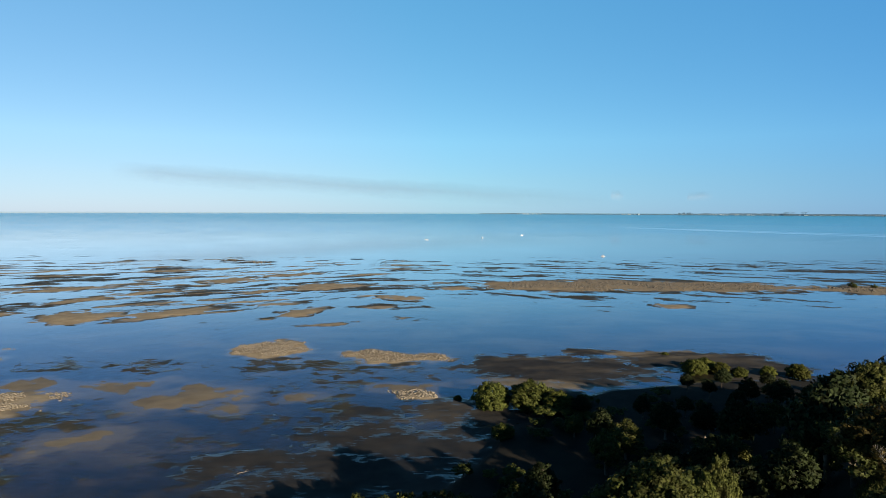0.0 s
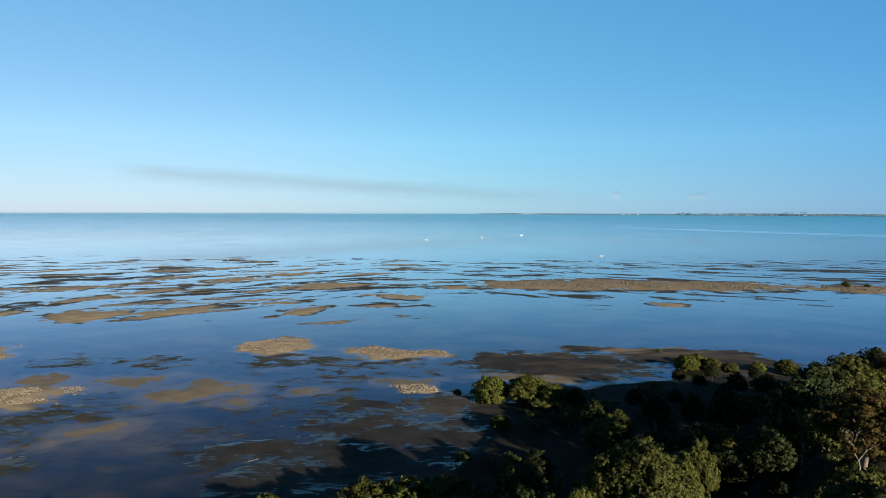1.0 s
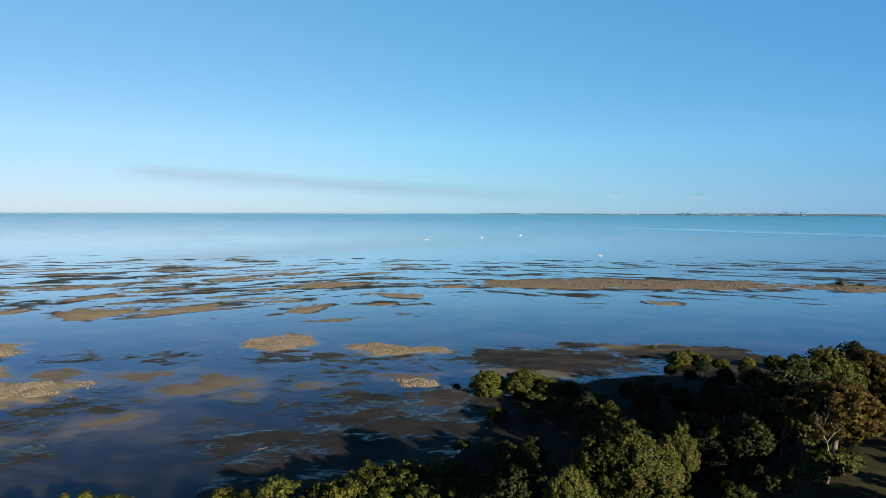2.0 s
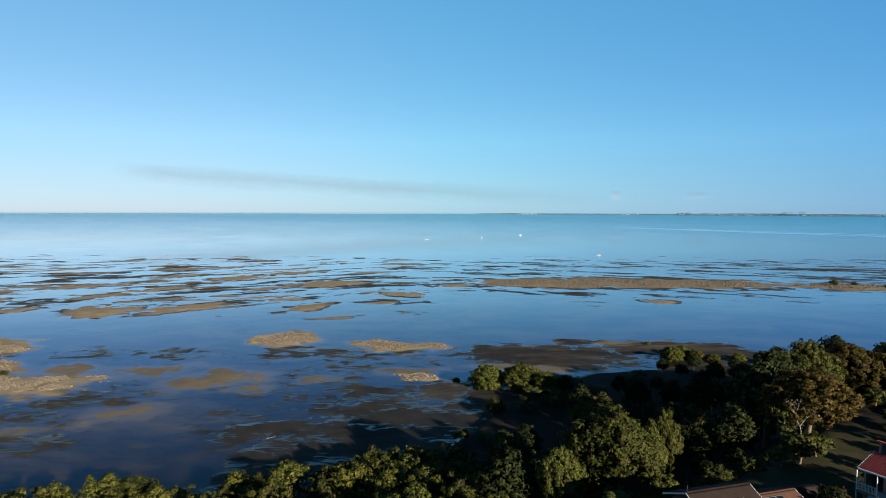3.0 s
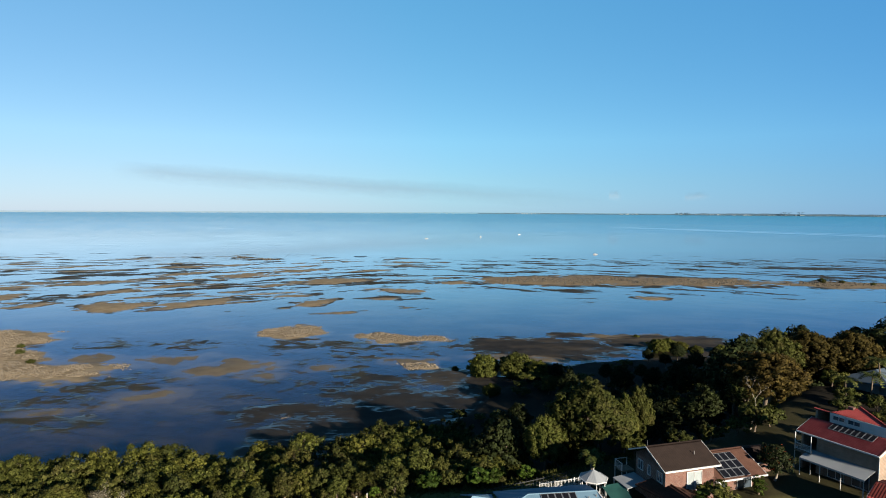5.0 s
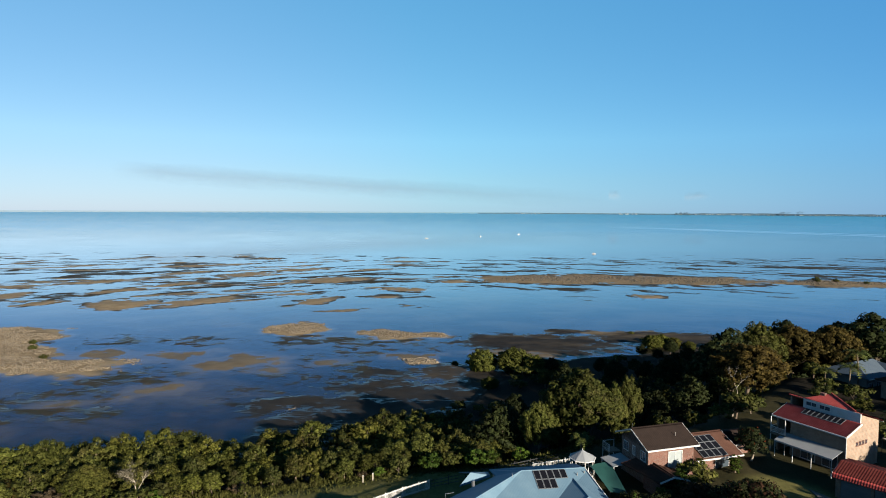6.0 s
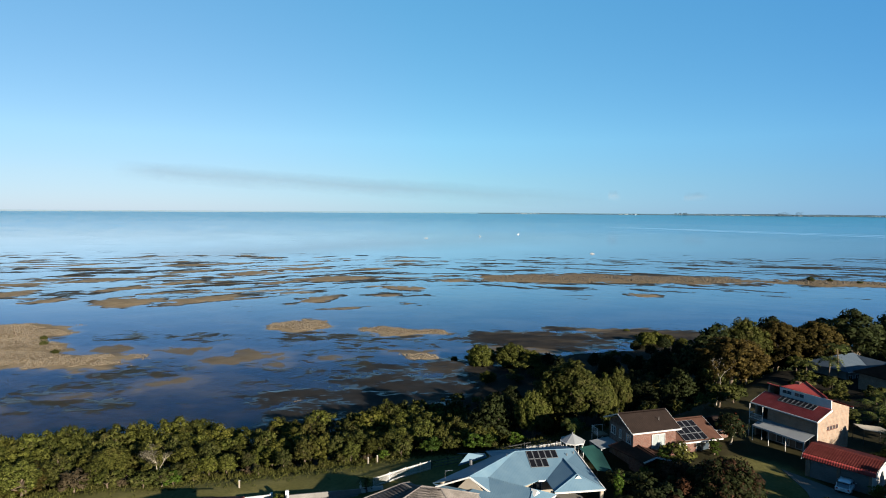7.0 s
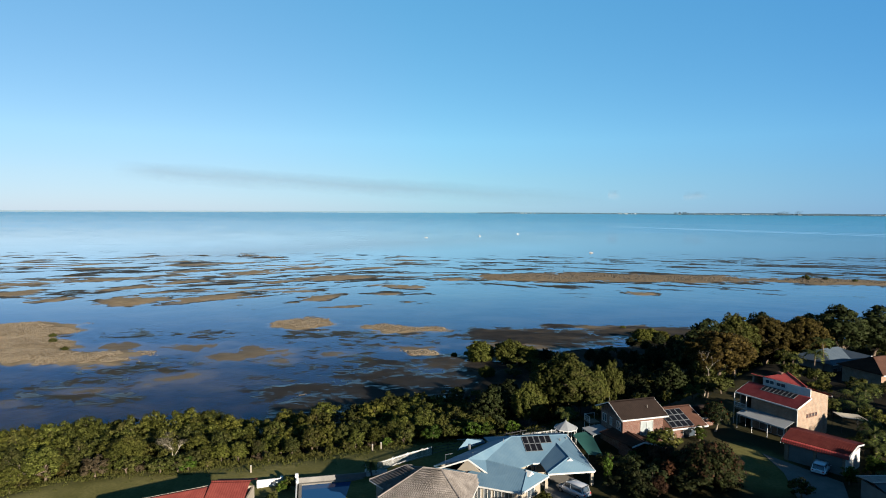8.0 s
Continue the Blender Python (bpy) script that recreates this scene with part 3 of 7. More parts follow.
# ---- trees ----
def tube(path, radii, sides=7):
    """Vertices and quads of a tapered round limb along a path."""
    vs, fs = [], []
    for i, (p, r) in enumerate(zip(path, radii)):
        a = path[min(i + 1, len(path) - 1)] - path[max(i - 1, 0)]
        q = a.to_track_quat("Z", "Y")
        for k in range(sides):
            th = 2 * math.pi * k / sides
            vs.append(p + q @ Vector((r * math.cos(th), r * math.sin(th), 0)))
        if i:
            for k in range(sides):
                b0, b1 = (i - 1) * sides, i * sides
                fs.append((b0 + k, b0 + (k + 1) % sides, b1 + (k + 1) % sides, b1 + k))
    return vs, fs


def limb_path(rng, a, b, bend=0.15, n=6):
    d = (b - a).length
    off = Vector((rng.uniform(-1, 1), rng.uniform(-1, 1), rng.uniform(-0.3, 0.6))) * d * bend
    return [a.lerp(b, i / (n - 1)) + off * math.sin(math.pi * i / (n - 1)) for i in range(n)]


def leaves(rng, clumps, per, size, droop=0.0):
    """Leaf sprays on the outside of small clumps. clumps: rows of centre x, y, z, radius, flatness.
    Gives points, triangles and, for each point, the clump's outward direction, by which the sprays are shaded."""
    c = np.repeat(np.array(clumps), per, 0)
    n = len(c)
    d = rng.normal(size=(n, 3))
    d[:, 2] = d[:, 2] * 0.9 + 0.3
    d /= np.linalg.norm(d, axis=1, keepdims=True)
    r = c[:, 3:4] * (0.42 + 0.75 * rng.random((n, 1)) ** 0.75)
    p = c[:, :3] + d * r * np.stack([np.ones(n), np.ones(n), c[:, 4]], -1)
    nor = d + rng.normal(size=(n, 3)) * 0.5
    nor[:, 2] += 0.15
    nor /= np.linalg.norm(nor, axis=1, keepdims=True)
    t = np.cross(nor, rng.normal(size=(n, 3)))
    t[:, 2] -= droop
    t /= np.linalg.norm(t, axis=1, keepdims=True) + 1e-9
    b = np.cross(nor, t)
    s = size * (0.6 + 0.8 * rng.random((n, 1)))
    v = np.stack([p - t * s * 0.3 + b * s * 0.4, p - t * s * 0.45 - b * s * 0.36, p + t * s * 0.75 - nor * s * 0.15], 1)
    mid = np.array(clumps)[:, :3].mean(0)
    out = p - mid
    out /= np.linalg.norm(out, axis=1, keepdims=True) + 1e-9
    soft = 0.55 * d + 0.45 * nor + 0.4 * out
    soft /= np.linalg.norm(soft, axis=1, keepdims=True)
    return v.reshape(-1, 3), np.arange(n * 3).reshape(n, 3), np.repeat(soft, 3, 0)


def leaf_mesh(name, v, f, soft):
    me = raw_mesh(name, v, f, True)
    me.normals_split_custom_set_from_vertices(soft)
    return me


def make_tree(name, label, seed, height, spread, crown_from, n_clumps, clump, per, size, foliage, bark, limbs=7, flat=0.75, lean=0.05, droop=0.0, hollow=0.35, extra=None):
    """One tree with its base at the origin: a trunk with limbs, and a crown of leaf clumps round the ends of the limbs."""
    rng = random.Random(seed)
    nr = np.random.default_rng(seed)
    root = base(name, Matrix(), label, "tree")
    mid = crown_from + (height - crown_from) * 0.55
    lobes = []
    for k in range(limbs):
        a = 2 * math.pi * (k + rng.uniform(-0.3, 0.3)) / limbs
        f = math.sqrt(rng.uniform(0.15, 1.0)) * (1 - hollow) + hollow * 0.8
        zz = rng.uniform(0.12, 0.95)
        rad = spread * f * math.sqrt(max(0.08, 1 - (2 * zz - 1.05) ** 2 * 0.8)) * 0.74
        lobes.append(Vector((math.cos(a) * rad, math.sin(a) * rad, crown_from + (height - crown_from) * (0.18 + 0.62 * zz))))
    lobes.append(Vector((rng.uniform(-0.1, 0.1) * spread, rng.uniform(-0.1, 0.1) * spread, height - clump * 1.1)))
    vs, fs = [], []
    top = Vector((lean * height, lean * 0.5 * height, mid))
    girth = 0.028 * height + 0.05

    def grow(path, radii, sides=7):
        a, b = tube(path, radii, sides)
        o = len(vs)
        vs.extend(a)
        fs.extend([tuple(i + o for i in f) for f in b])

    stem = limb_path(rng, Vector((0, 0, -0.4)), top, 0.06, 7)
    grow(stem, [girth * (1.35 if i == 0 else 1.0 - 0.09 * i) for i in range(7)], 7)
    clumps = []
    for lo in lobes:
        start = stem[rng.choice((3, 4, 5))]
        p = limb_path(rng, start, lo, 0.12, 4)
        grow(p, [girth * (0.42 - 0.1 * i) for i in range(4)], 4)
        tip = lo + Vector((rng.uniform(-1, 1), rng.uniform(-1, 1), rng.uniform(-0.4, 0.7))) * clump * 1.1
        grow([lo.lerp(start, 0.25), lo, tip], [girth * 0.14, girth * 0.1, girth * 0.03], 3)
    shell = int(n_clumps * 0.52)
    half = (height - crown_from) / 2
    bumps = [(Vector((rng.gauss(0, 1), rng.gauss(0, 1), rng.gauss(0.3, 0.8))).normalized(), rng.uniform(0.5, 1.0)) for k in range(limbs)]
    bumps.append((Vector((rng.uniform(-0.3, 0.3), rng.uniform(-0.3, 0.3), 1)).normalized(), 0.8))
    for k in range(shell):
        zz = 1.0 - 1.45 * (k + 0.5) / shell
        a = 2.39996 * k + rng.uniform(-0.2, 0.2)
        q = math.sqrt(max(0.0, 1 - zz * zz))
        d = Vector((q * math.cos(a), q * math.sin(a), zz))
        r = 0.62 + 0.38 * max(w * max(0.0, 1 - (d - b).length / 0.75) for b, w in bumps) + rng.uniform(-0.08, 0.08)
        r = min(r, 0.98)
        clumps.append((d.x * r * (spread - clump * 0.4) + top.x * 0.5, d.y * r * (spread - clump * 0.4) + top.y * 0.5, crown_from + half + d.z * r * half * 0.98, clump * rng.uniform(0.55, 1.25), flat * rng.uniform(0.7, 1.2)))
    per_lobe = max(1, (n_clumps - shell) // len(lobes))
    for lo in lobes:
        for j in range(per_lobe):
            o = Vector((rng.gauss(0, 1), rng.gauss(0, 1), rng.gauss(0, 0.75))) * clump * 0.95
            c = lo + o
            rr = math.hypot(c.x, c.y) / (spread * 1.02)
            if rr > 1:
                c.x, c.y = c.x / rr, c.y / rr
            c.z = min(max(c.z, crown_from), height - clump * 0.35)
            clumps.append((c.x, c.y, c.z, clump * rng.uniform(0.4, 1.15), flat * rng.uniform(0.7, 1.25)))
    trunk = raw_mesh("trunk", [tuple(v) for v in vs], fs, True)
    link_mesh("trunk", trunk, bark, root)
    link_mesh("crown", leaf_mesh("crown", *leaves(nr, clumps, per, size, droop)), foliage, root)
    if extra:
        v, f, soft = leaves(nr, clumps[:: max(1, len(clumps) // extra[1])], extra[2], size * 1.1)
        v[:, 2] += clump * 0.25
        link_mesh(extra[3], leaf_mesh(extra[3], v, f, soft), extra[0], root, extra[4])
    return root


STANDING = set()


def put(tree, x, y, height, own, wide=1.0, turn=None, label=""):
    """Stands a copy of a tree of own height on the ground, scaled to the height given."""
    s = height / own
    rng = random.Random(int(x * 131 + y * 17))
    a = rng.uniform(0, 360) if turn is None else turn
    m = pose(x, y, ground_z(x, y) - 0.05, 0, 0, a) @ Matrix.Diagonal((s * wide, s * wide, s, 1))
    if tree.name in STANDING:
        c = copy_thing(tree, m)
        c.matrix_basis = m
    else:
        STANDING.add(tree.name)
        tree.matrix_basis = m
        c = tree
    if label:
        c["label"] = label
    return c


MANGROVES = [
    make_tree("mangrove_tree", "bushy yellow-green mangrove tree on the muddy shore", 11, 7, 3.3, 0.7, 66, 0.82, 76, 0.30, LEAF_MANGROVE, BARK, 12),
    make_tree("mangrove_tree", "dense olive mangrove tree on the muddy shore", 12, 7, 2.9, 0.8, 60, 0.78, 76, 0.30, LEAF_SHORE, BARK, 11),
    make_tree("mangrove_tree", "rounded yellow-green mangrove with several tops", 13, 7, 3.7, 0.6, 70, 0.88, 76, 0.30, LEAF_MANGROVE, BARK, 13),
]
GUMS = [
    make_tree("gum_tree", "broad olive-green gum tree with spreading limbs", 21, 13, 7.0, 0.9, 330, 0.86, 84, 0.36, LEAF_OLIVE, BARK, 18),
    make_tree("gum_tree", "tall bronze-green gum tree with a broad crown", 22, 13, 6.8, 2.8, 290, 0.84, 80, 0.35, LEAF_BROWN, BARK, 17, hollow=0.45),
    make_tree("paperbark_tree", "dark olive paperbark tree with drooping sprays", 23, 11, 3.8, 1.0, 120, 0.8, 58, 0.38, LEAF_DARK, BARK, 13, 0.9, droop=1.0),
]
SHRUBS = [
    make_tree("shrub", "bright green leafy shrub beside the trees", 31, 3, 1.9, 0.3, 26, 0.55, 56, 0.31, LEAF_BRIGHT, BARK, 6),
    make_tree("shrub", "olive scrubby bush at the edge of the trees", 32, 3, 2.1, 0.2, 26, 0.55, 54, 0.31, LEAF_OLIVE, BARK, 6),
    make_tree("shrub", "dry tan scrubby bush at the edge of the grass", 33, 2, 1.6, 0.1, 18, 0.45, 60, 0.23, LEAF_DRY, BARK, 6),
]


def shore_woods():
    """The belt of mangroves between the grass and the water."""
    rng = random.Random(7)
    spots = [(x, float(front_line(x)) + rng.uniform(3.0, 8.5), 3.0) for x in np.arange(-100, 10, 2.7)]
    tries = 0
    while len(spots) < 172 and tries < 9000:
        tries += 1
        x = rng.uniform(-112, 14)
        lo, hi = float(front_line(x)) + 2.2, float(shore_line(x)) - 1
        y = lo + (min(hi, lo + 32) - lo) * rng.random() ** 1.3
        if all((x - a) ** 2 + (y - b) ** 2 > 10 for a, b, _ in spots):
            deep = y - lo
            spots.append((x, y, deep))
    for x, y, deep in spots:
        z = ground_z(x, y)
        h = float(np.interp(x, [-60, -35, -12, 0], [13.0, 11.6, 13.0, 14.2])) - 0.14 * deep - z + rng.uniform(-1.3, 0.9)
        h = min(max(h, 3.4), 9.4) if x < 4 else min(h, 4.5)
        k = rng.choice((0, 0, 1, 1, 2))
        put(MANGROVES[k], x, y, h, 7, rng.uniform(0.85, 1.1))
    for i in range(46):
        x = rng.uniform(-105, 14)
        y = float(front_line(x)) + rng.uniform(-0.3, 2.6)
        k = rng.choice((0, 1, 1, 2))
        put(SHRUBS[k], x, y, rng.uniform(1.0, 3.0), (3, 3, 2)[k], rng.uniform(0.9, 1.3))


shore_woods()
# woods behind the houses and along the point: x, y, height of the crown's top over the sea, kind, width
WOODS = [
    (23.3, 60.8, 23.2, 0, 1.0), (30.0, 66, 19.6, 0, 0.42), (15.8, 58.6, 18.4, 0, 0.78), (34, 72, 19.0, 0, 0.45),
    (38, 67, 14.0, 2, 1.1), (45, 73, 13.5, 2, 1.2), (51, 86, 15.0, 2, 1.3), (43, 84, 13.5, 2, 1.3),
    (55.0, 71, 25.6, 1, 1.18), (64, 82, 22.8, 1, 0.8), (71, 97, 24.3, 0, 0.75), (62, 94, 23.2, 2, 1.2),
    (80, 100, 23.6, 1, 1.05), (88, 98, 24.0, 1, 1.0), (97, 97, 26.4, 2, 1.5), (84, 108, 22.5, 2, 1.4), (92, 104, 23.0, 2, 1.4), (75, 104, 22.0, 2, 1.4), (106, 98, 26.0, 2, 1.5),
    (117, 100, 25.0, 0, 0.8),
]
for wx, wy, wtop, wk, ww in WOODS:
    put(GUMS[wk], wx, wy, wtop - ground_z(wx, wy), (13, 13, 11)[wk], ww)


def point_woods():
    """Lower trees that fill the wet point between the gums and the shore."""
    rng = random.Random(17)
    spots = []
    tries = 0
    while len(spots) < 70 and tries < 9000:
        tries += 1
        x = rng.uniform(8, 150)
        lo, hi = float(front_line(x)) + 6, float(shore_line(x)) - 8
        y = rng.uniform(lo, hi)
        if y > 95 and x < 28:
            continue
        if all((x - a) ** 2 + (y - b) ** 2 > 34 for a, b in spots) and all((x - w[0]) ** 2 + (y - w[1]) ** 2 > 14 for w in WOODS):
            spots.append((x, y))
    for x, y in spots:
        fall = (float(shore_line(x)) - y) / 60.0
        h = min(11.5, max(3.2, 4.0 + 7.5 * fall)) * rng.uniform(0.8, 1.1)
        if x < 62:
            h = max(1.6, min(h, 21 - 0.36 * (y - 92) - max(0, 30 - x) * 0.15))
        if rng.random() < 0.4:
            put(MANGROVES[1], x, y, h * 0.85, 7, rng.uniform(1.0, 1.25))
        else:
            put(GUMS[2], x, y, h, 11, rng.uniform(1.1, 1.5))


point_woods()
rng_low = random.Random(23)
for k in range(46):
    lx, ly = rng_low.uniform(12, 62), rng_low.uniform(104, 164)
    if ly < float(shore_line(lx)) - 3 and ly > 118 - lx * 0.3:
        put(SHRUBS[1], lx, ly, rng_low.uniform(1.3, 2.2), 3, 2.1, label="dark low mangrove scrub on wet ground")
for k in range(22):
    lx = rng_low.uniform(-4, 30)
    ly = rng_low.uniform(max(float(front_line(lx)) + 18, 76), min(float(shore_line(lx)) - 3, 112))
    put(SHRUBS[1], lx, ly, rng_low.uniform(1.4, 2.6), 3, 1.6, label="dark low mangrove scrub on wet ground")
put(GUMS[1], -61, 44, 5.6, 13, 1.4, label="brownish bushy tree at the edge of the grass")
put(GUMS[0], -50, 46.5, 5.8, 13, 1.15, label="broad rounded olive tree at the edge of the grass")
MUD_BUSH = make_tree("mangrove_bush", "rounded olive mangrove bush standing on the mud", 14, 6, 4.3, -1.4, 130, 0.85, 100, 0.32, LEAF_MANGROVE, BARK, 14)
# mangroves standing out on the mud: x, y, height
for mx, my, mh in ((12.6, 148, 6.8), (22.2, 146, 7.4), (4.5, 154, 1.7), (76, 179, 5.0), (81, 184, 4.4), (88, 176, 3.2), (97, 177, 3.4), (104, 174, 4.6), (84, 179, 4.0), (76, 203, 1.8), (13.2, 124, 3.4), (28, 141, 4.6), (31, 150, 3.0)):
    put(MUD_BUSH, mx, my, mh, 6, 1.14)


def grass_tufts(name, label, count, seed, material, where):
    """Long grass as blades in one mesh; where gives x, y and height for each tuft."""
    nr = np.random.default_rng(seed)
    x, y, h = where(nr, count)
    z, _ = land_height(x, y)
    k = 9
    n = len(x) * k
    X, Y, Z, H = (np.repeat(q, k) for q in (x, y, z, h))
    X, Y = X + nr.normal(0, 0.18, n), Y + nr.normal(0, 0.18, n)
    a = nr.uniform(0, 6.28, n)
    w = 0.05 + 0.05 * nr.random(n)
    H = H * nr.uniform(0.6, 1.2, n)
    lx, ly = nr.normal(0, 0.3, n) * H, nr.normal(0, 0.3, n) * H
    v = np.stack([np.stack([X - w * np.cos(a), Y - w * np.sin(a), Z - 0.03], -1), np.stack([X + w * np.cos(a), Y + w * np.sin(a), Z - 0.03], -1), np.stack([X + lx, Y + ly, Z + H], -1)], 1)
    me = raw_mesh(name, v.reshape(-1, 3), np.arange(n * 3).reshape(n, 3))
    return tagged(link_mesh(name, me, material), label, "grass", kind="stuff")


def edge_grass(nr, n):
    x = nr.uniform(-95, 30, n)
    y = front_line(x) + nr.normal(0.2, 1.6, n) + 0.8 * fbm(x, x * 0 + 3, 6, 77)
    return x, y, 0.08 + 0.25 * nr.random(n) ** 2


def slope_grass(nr, n):
    x = nr.uniform(-95, 70, n)
    y = front_line(x) + nr.uniform(1, 6, n)
    return x, y, 0.25 + 0.5 * nr.random(n)


LEAF_GRASS = leaf("long_grass", (0.0264, 0.0308, 0.00616), (0.0616, 0.0616, 0.01496), (0.066, 0.0528, 0.02376))
LEAF_PALE = leaf("dry_twigs", (0.06002, 0.0528, 0.03661), (0.09275, 0.08184, 0.0572), (0.06547, 0.0528, 0.03432))
grass_tufts("long_grass", "rough yellow-green long grass along the trees", 2800, 3, LEAF_GRASS, edge_grass)
grass_tufts("undergrowth", "dry undergrowth beneath the shore trees", 3500, 4, LEAF_GRASS, slope_grass)


# ---- house materials ----
def brick(name, a, b, mortar):
    m = Mat(name, 0.88, 0, 0.25)
    v = m.place()
    t = m.node("ShaderNodeTexBrick", Vector=m.node("ShaderNodeMapping", Vector=v, Rotation=(radians(90), 0, 0)).outputs["Vector"], Color1=(*a, 1), Color2=(*b, 1), Mortar=(*mortar, 1), Scale=1.0)
    t.inputs["Brick Width"].default_value, t.inputs["Row Height"].default_value, t.inputs["Mortar Size"].default_value = 0.24, 0.086, 0.008
    n = m.ramp(m.noise(v, 1.2, 5), 0.3, 0.7, 0.75, 1.15)
    m.colour(m.mix(1.0, m.mix(m.ramp(m.noise(v, 3.5, 4), 0.45, 0.7, 0, 0.5), t.outputs["Color"], b), n, "MULTIPLY"))
    m.bump(m.math("ADD", t.outputs["Fac"], m.noise(v, 25, 3)), -0.3, 0.01)
    return m.m


def tiled(name, a, b, pan=0.30, rough=0.75):
    """Glazed or concrete roof tiles: the courses are geometry, the pans across them relief."""
    m = Mat(name, rough, 0, 0.04)
    v = m.place()
    wave = m.node("ShaderNodeTexWave", Vector=v, Scale=1.0 / pan * 0.32, Distortion=0.3)
    c = m.mix(m.ramp(m.noise(v, 0.9, 5), 0.3, 0.7), a, b)
    c = m.mix(1.0, c, m.ramp(m.noise(v, 12, 3), 0.3, 0.7, 0.8, 1.15), "MULTIPLY")
    m.colour(c)
    m.bump(wave.outputs["Fac"], 0.5, 0.04)
    return m.m


def sheet_metal(name, a, b):
    m = Mat(name, 0.6, 0.0, 0.15)
    v = m.place()
    wave = m.node("ShaderNodeTexWave", Vector=v, Scale=1.6, Distortion=0.0)
    c = m.mix(m.ramp(m.noise(v, 0.45, 5), 0.3, 0.7), a, b)
    c = m.mix(m.ramp(m.noise(v, 4, 5, 0.7), 0.55, 0.75, 0, 0.25), c, tuple(k * 0.6 for k in a))
    m.colour(c)
    m.bump(wave.outputs["Fac"], 0.25, 0.03)
    return m.m


BRICK_RED = brick("brick_red", (0.06552, 0.0252, 0.0168), (0.0882, 0.03864, 0.02688), (0.1092, 0.09408, 0.08064))
BRICK_TAN = brick("brick_tan", (0.1404, 0.08172, 0.05363), (0.1788, 0.1117, 0.07533), (0.1635, 0.1379, 0.1073))
ROOF_BROWN = tiled("roof_brown", (0.0075, 0.005, 0.0042), (0.0117, 0.0078, 0.0065))
ROOF_RUST = tiled("roof_rust", (0.0282, 0.0134, 0.0095), (0.042, 0.0212, 0.0152))
ROOF_RED = tiled("roof_red", (0.19, 0.030, 0.027), (0.24, 0.046, 0.040))
ROOF_MAROON = tiled("roof_maroon", (0.06065, 0.01277, 0.01085), (0.08618, 0.02043, 0.0166))
ROOF_TAN = tiled("roof_tan", (0.08266, 0.07278, 0.06639), (0.1417, 0.1262, 0.1165))
ROOF_BLUE = sheet_metal("roof_blue", (0.05426, 0.09576, 0.1309), (0.07342, 0.1181, 0.15))
ROOF_GREY = sheet_metal("roof_grey", (0.034, 0.047, 0.062), (0.047, 0.061, 0.075))
ROOF_WHITE = sheet_metal("roof_white", (0.1226, 0.1289, 0.1347), (0.1532, 0.1596, 0.1621))
WHITE = surface("white_paint", (0.3371, 0.332, 0.3217), (0.286, 0.2809, 0.2656), 0.8, 0.5, 0, 0.05, 20)
CREAM = surface("cream_render", (0.2043, 0.1788, 0.143), (0.1685, 0.143, 0.1124), 0.7, 0.85, 0, 0.15, 18)
GREY_WALL = surface("grey_render", (0.1226, 0.1149, 0.1073), (0.0919, 0.08686, 0.08172), 0.7, 0.85, 0, 0.15, 18)
CONCRETE = surface("concrete", (0.1021, 0.0945, 0.08425), (0.07405, 0.06895, 0.06129), 0.5, 0.9, 0, 0.2, 16)
TIMBER = surface("timber", (0.1226, 0.08172, 0.05107), (0.07661, 0.05107, 0.0332), 1.5, 0.8, 0, 0.3, 14)
DARK_METAL = surface("dark_metal", (0.02554, 0.02656, 0.02809), (0.04086, 0.04086, 0.04086), 2.0, 0.5, 0.4, 0.05, 20)
ALUMINIUM = surface("aluminium", (0.3167, 0.3217, 0.3268), (0.2554, 0.2605, 0.2656), 2.0, 0.35, 0.9, 0.03, 20)
GREEN_CLOTH = surface("green_cloth", (0.00504, 0.0336, 0.02856), (0.00756, 0.0462, 0.0378), 1.0, 0.9, 0, 0.2, 25)
RUBBER = surface("rubber", (0.01021, 0.01021, 0.01021), (0.01788, 0.01788, 0.01788), 3, 0.85, 0, 0.1, 30)
CURTAIN = surface("curtain", (0.1839, 0.2024, 0.2024), (0.1532, 0.1717, 0.1717), 2.0, 0.9, 0, 0.3, 8)


def pane_material():
    m = Mat("window_glass", 0.04, 0, 0.6)
    m.colour((0.03, 0.04, 0.05))
    m.p.inputs["Coat Weight"].default_value = 0.6
    m.bump(m.noise(m.place(), 0.8, 2), 0.05, 0.02)
    return m.m


def cell_material():
    m = Mat("solar_cells", 0.4, 0, 0.03)
    v = m.place()
    c = m.mix(m.ramp(m.noise(v, 6.0, 3), 0.3, 0.7), (0.0035, 0.0037, 0.005), (0.006, 0.0062, 0.008))
    m.colour(c)
    return m.m


PANEL_FRAME = surface("panel_frame", (0.084, 0.0882, 0.0924), (0.063, 0.0672, 0.0714), 2.0, 0.55, 0, 0.03, 20)
GLASS, CELLS = pane_material(), cell_material()


# ---- house building ----
def bevelled(bm, w):
    if w:
        bmesh.ops.bevel(bm, geom=bm.edges[:], offset=w, segments=1, affect="EDGES")
    return bm


def box(name, x0, x1, y0, y1, z0, z1, material, parent, label="", bevel=0.015):
    bm = bmesh.new()
    bmesh.ops.create_cube(bm, size=1, matrix=Matrix.Translation(((x0 + x1) / 2, (y0 + y1) / 2, (z0 + z1) / 2)) @ Matrix.Diagonal((abs(x1 - x0), abs(y1 - y0), abs(z1 - z0), 1)))
    return part(name, bevelled(bm, bevel), material, parent, label)


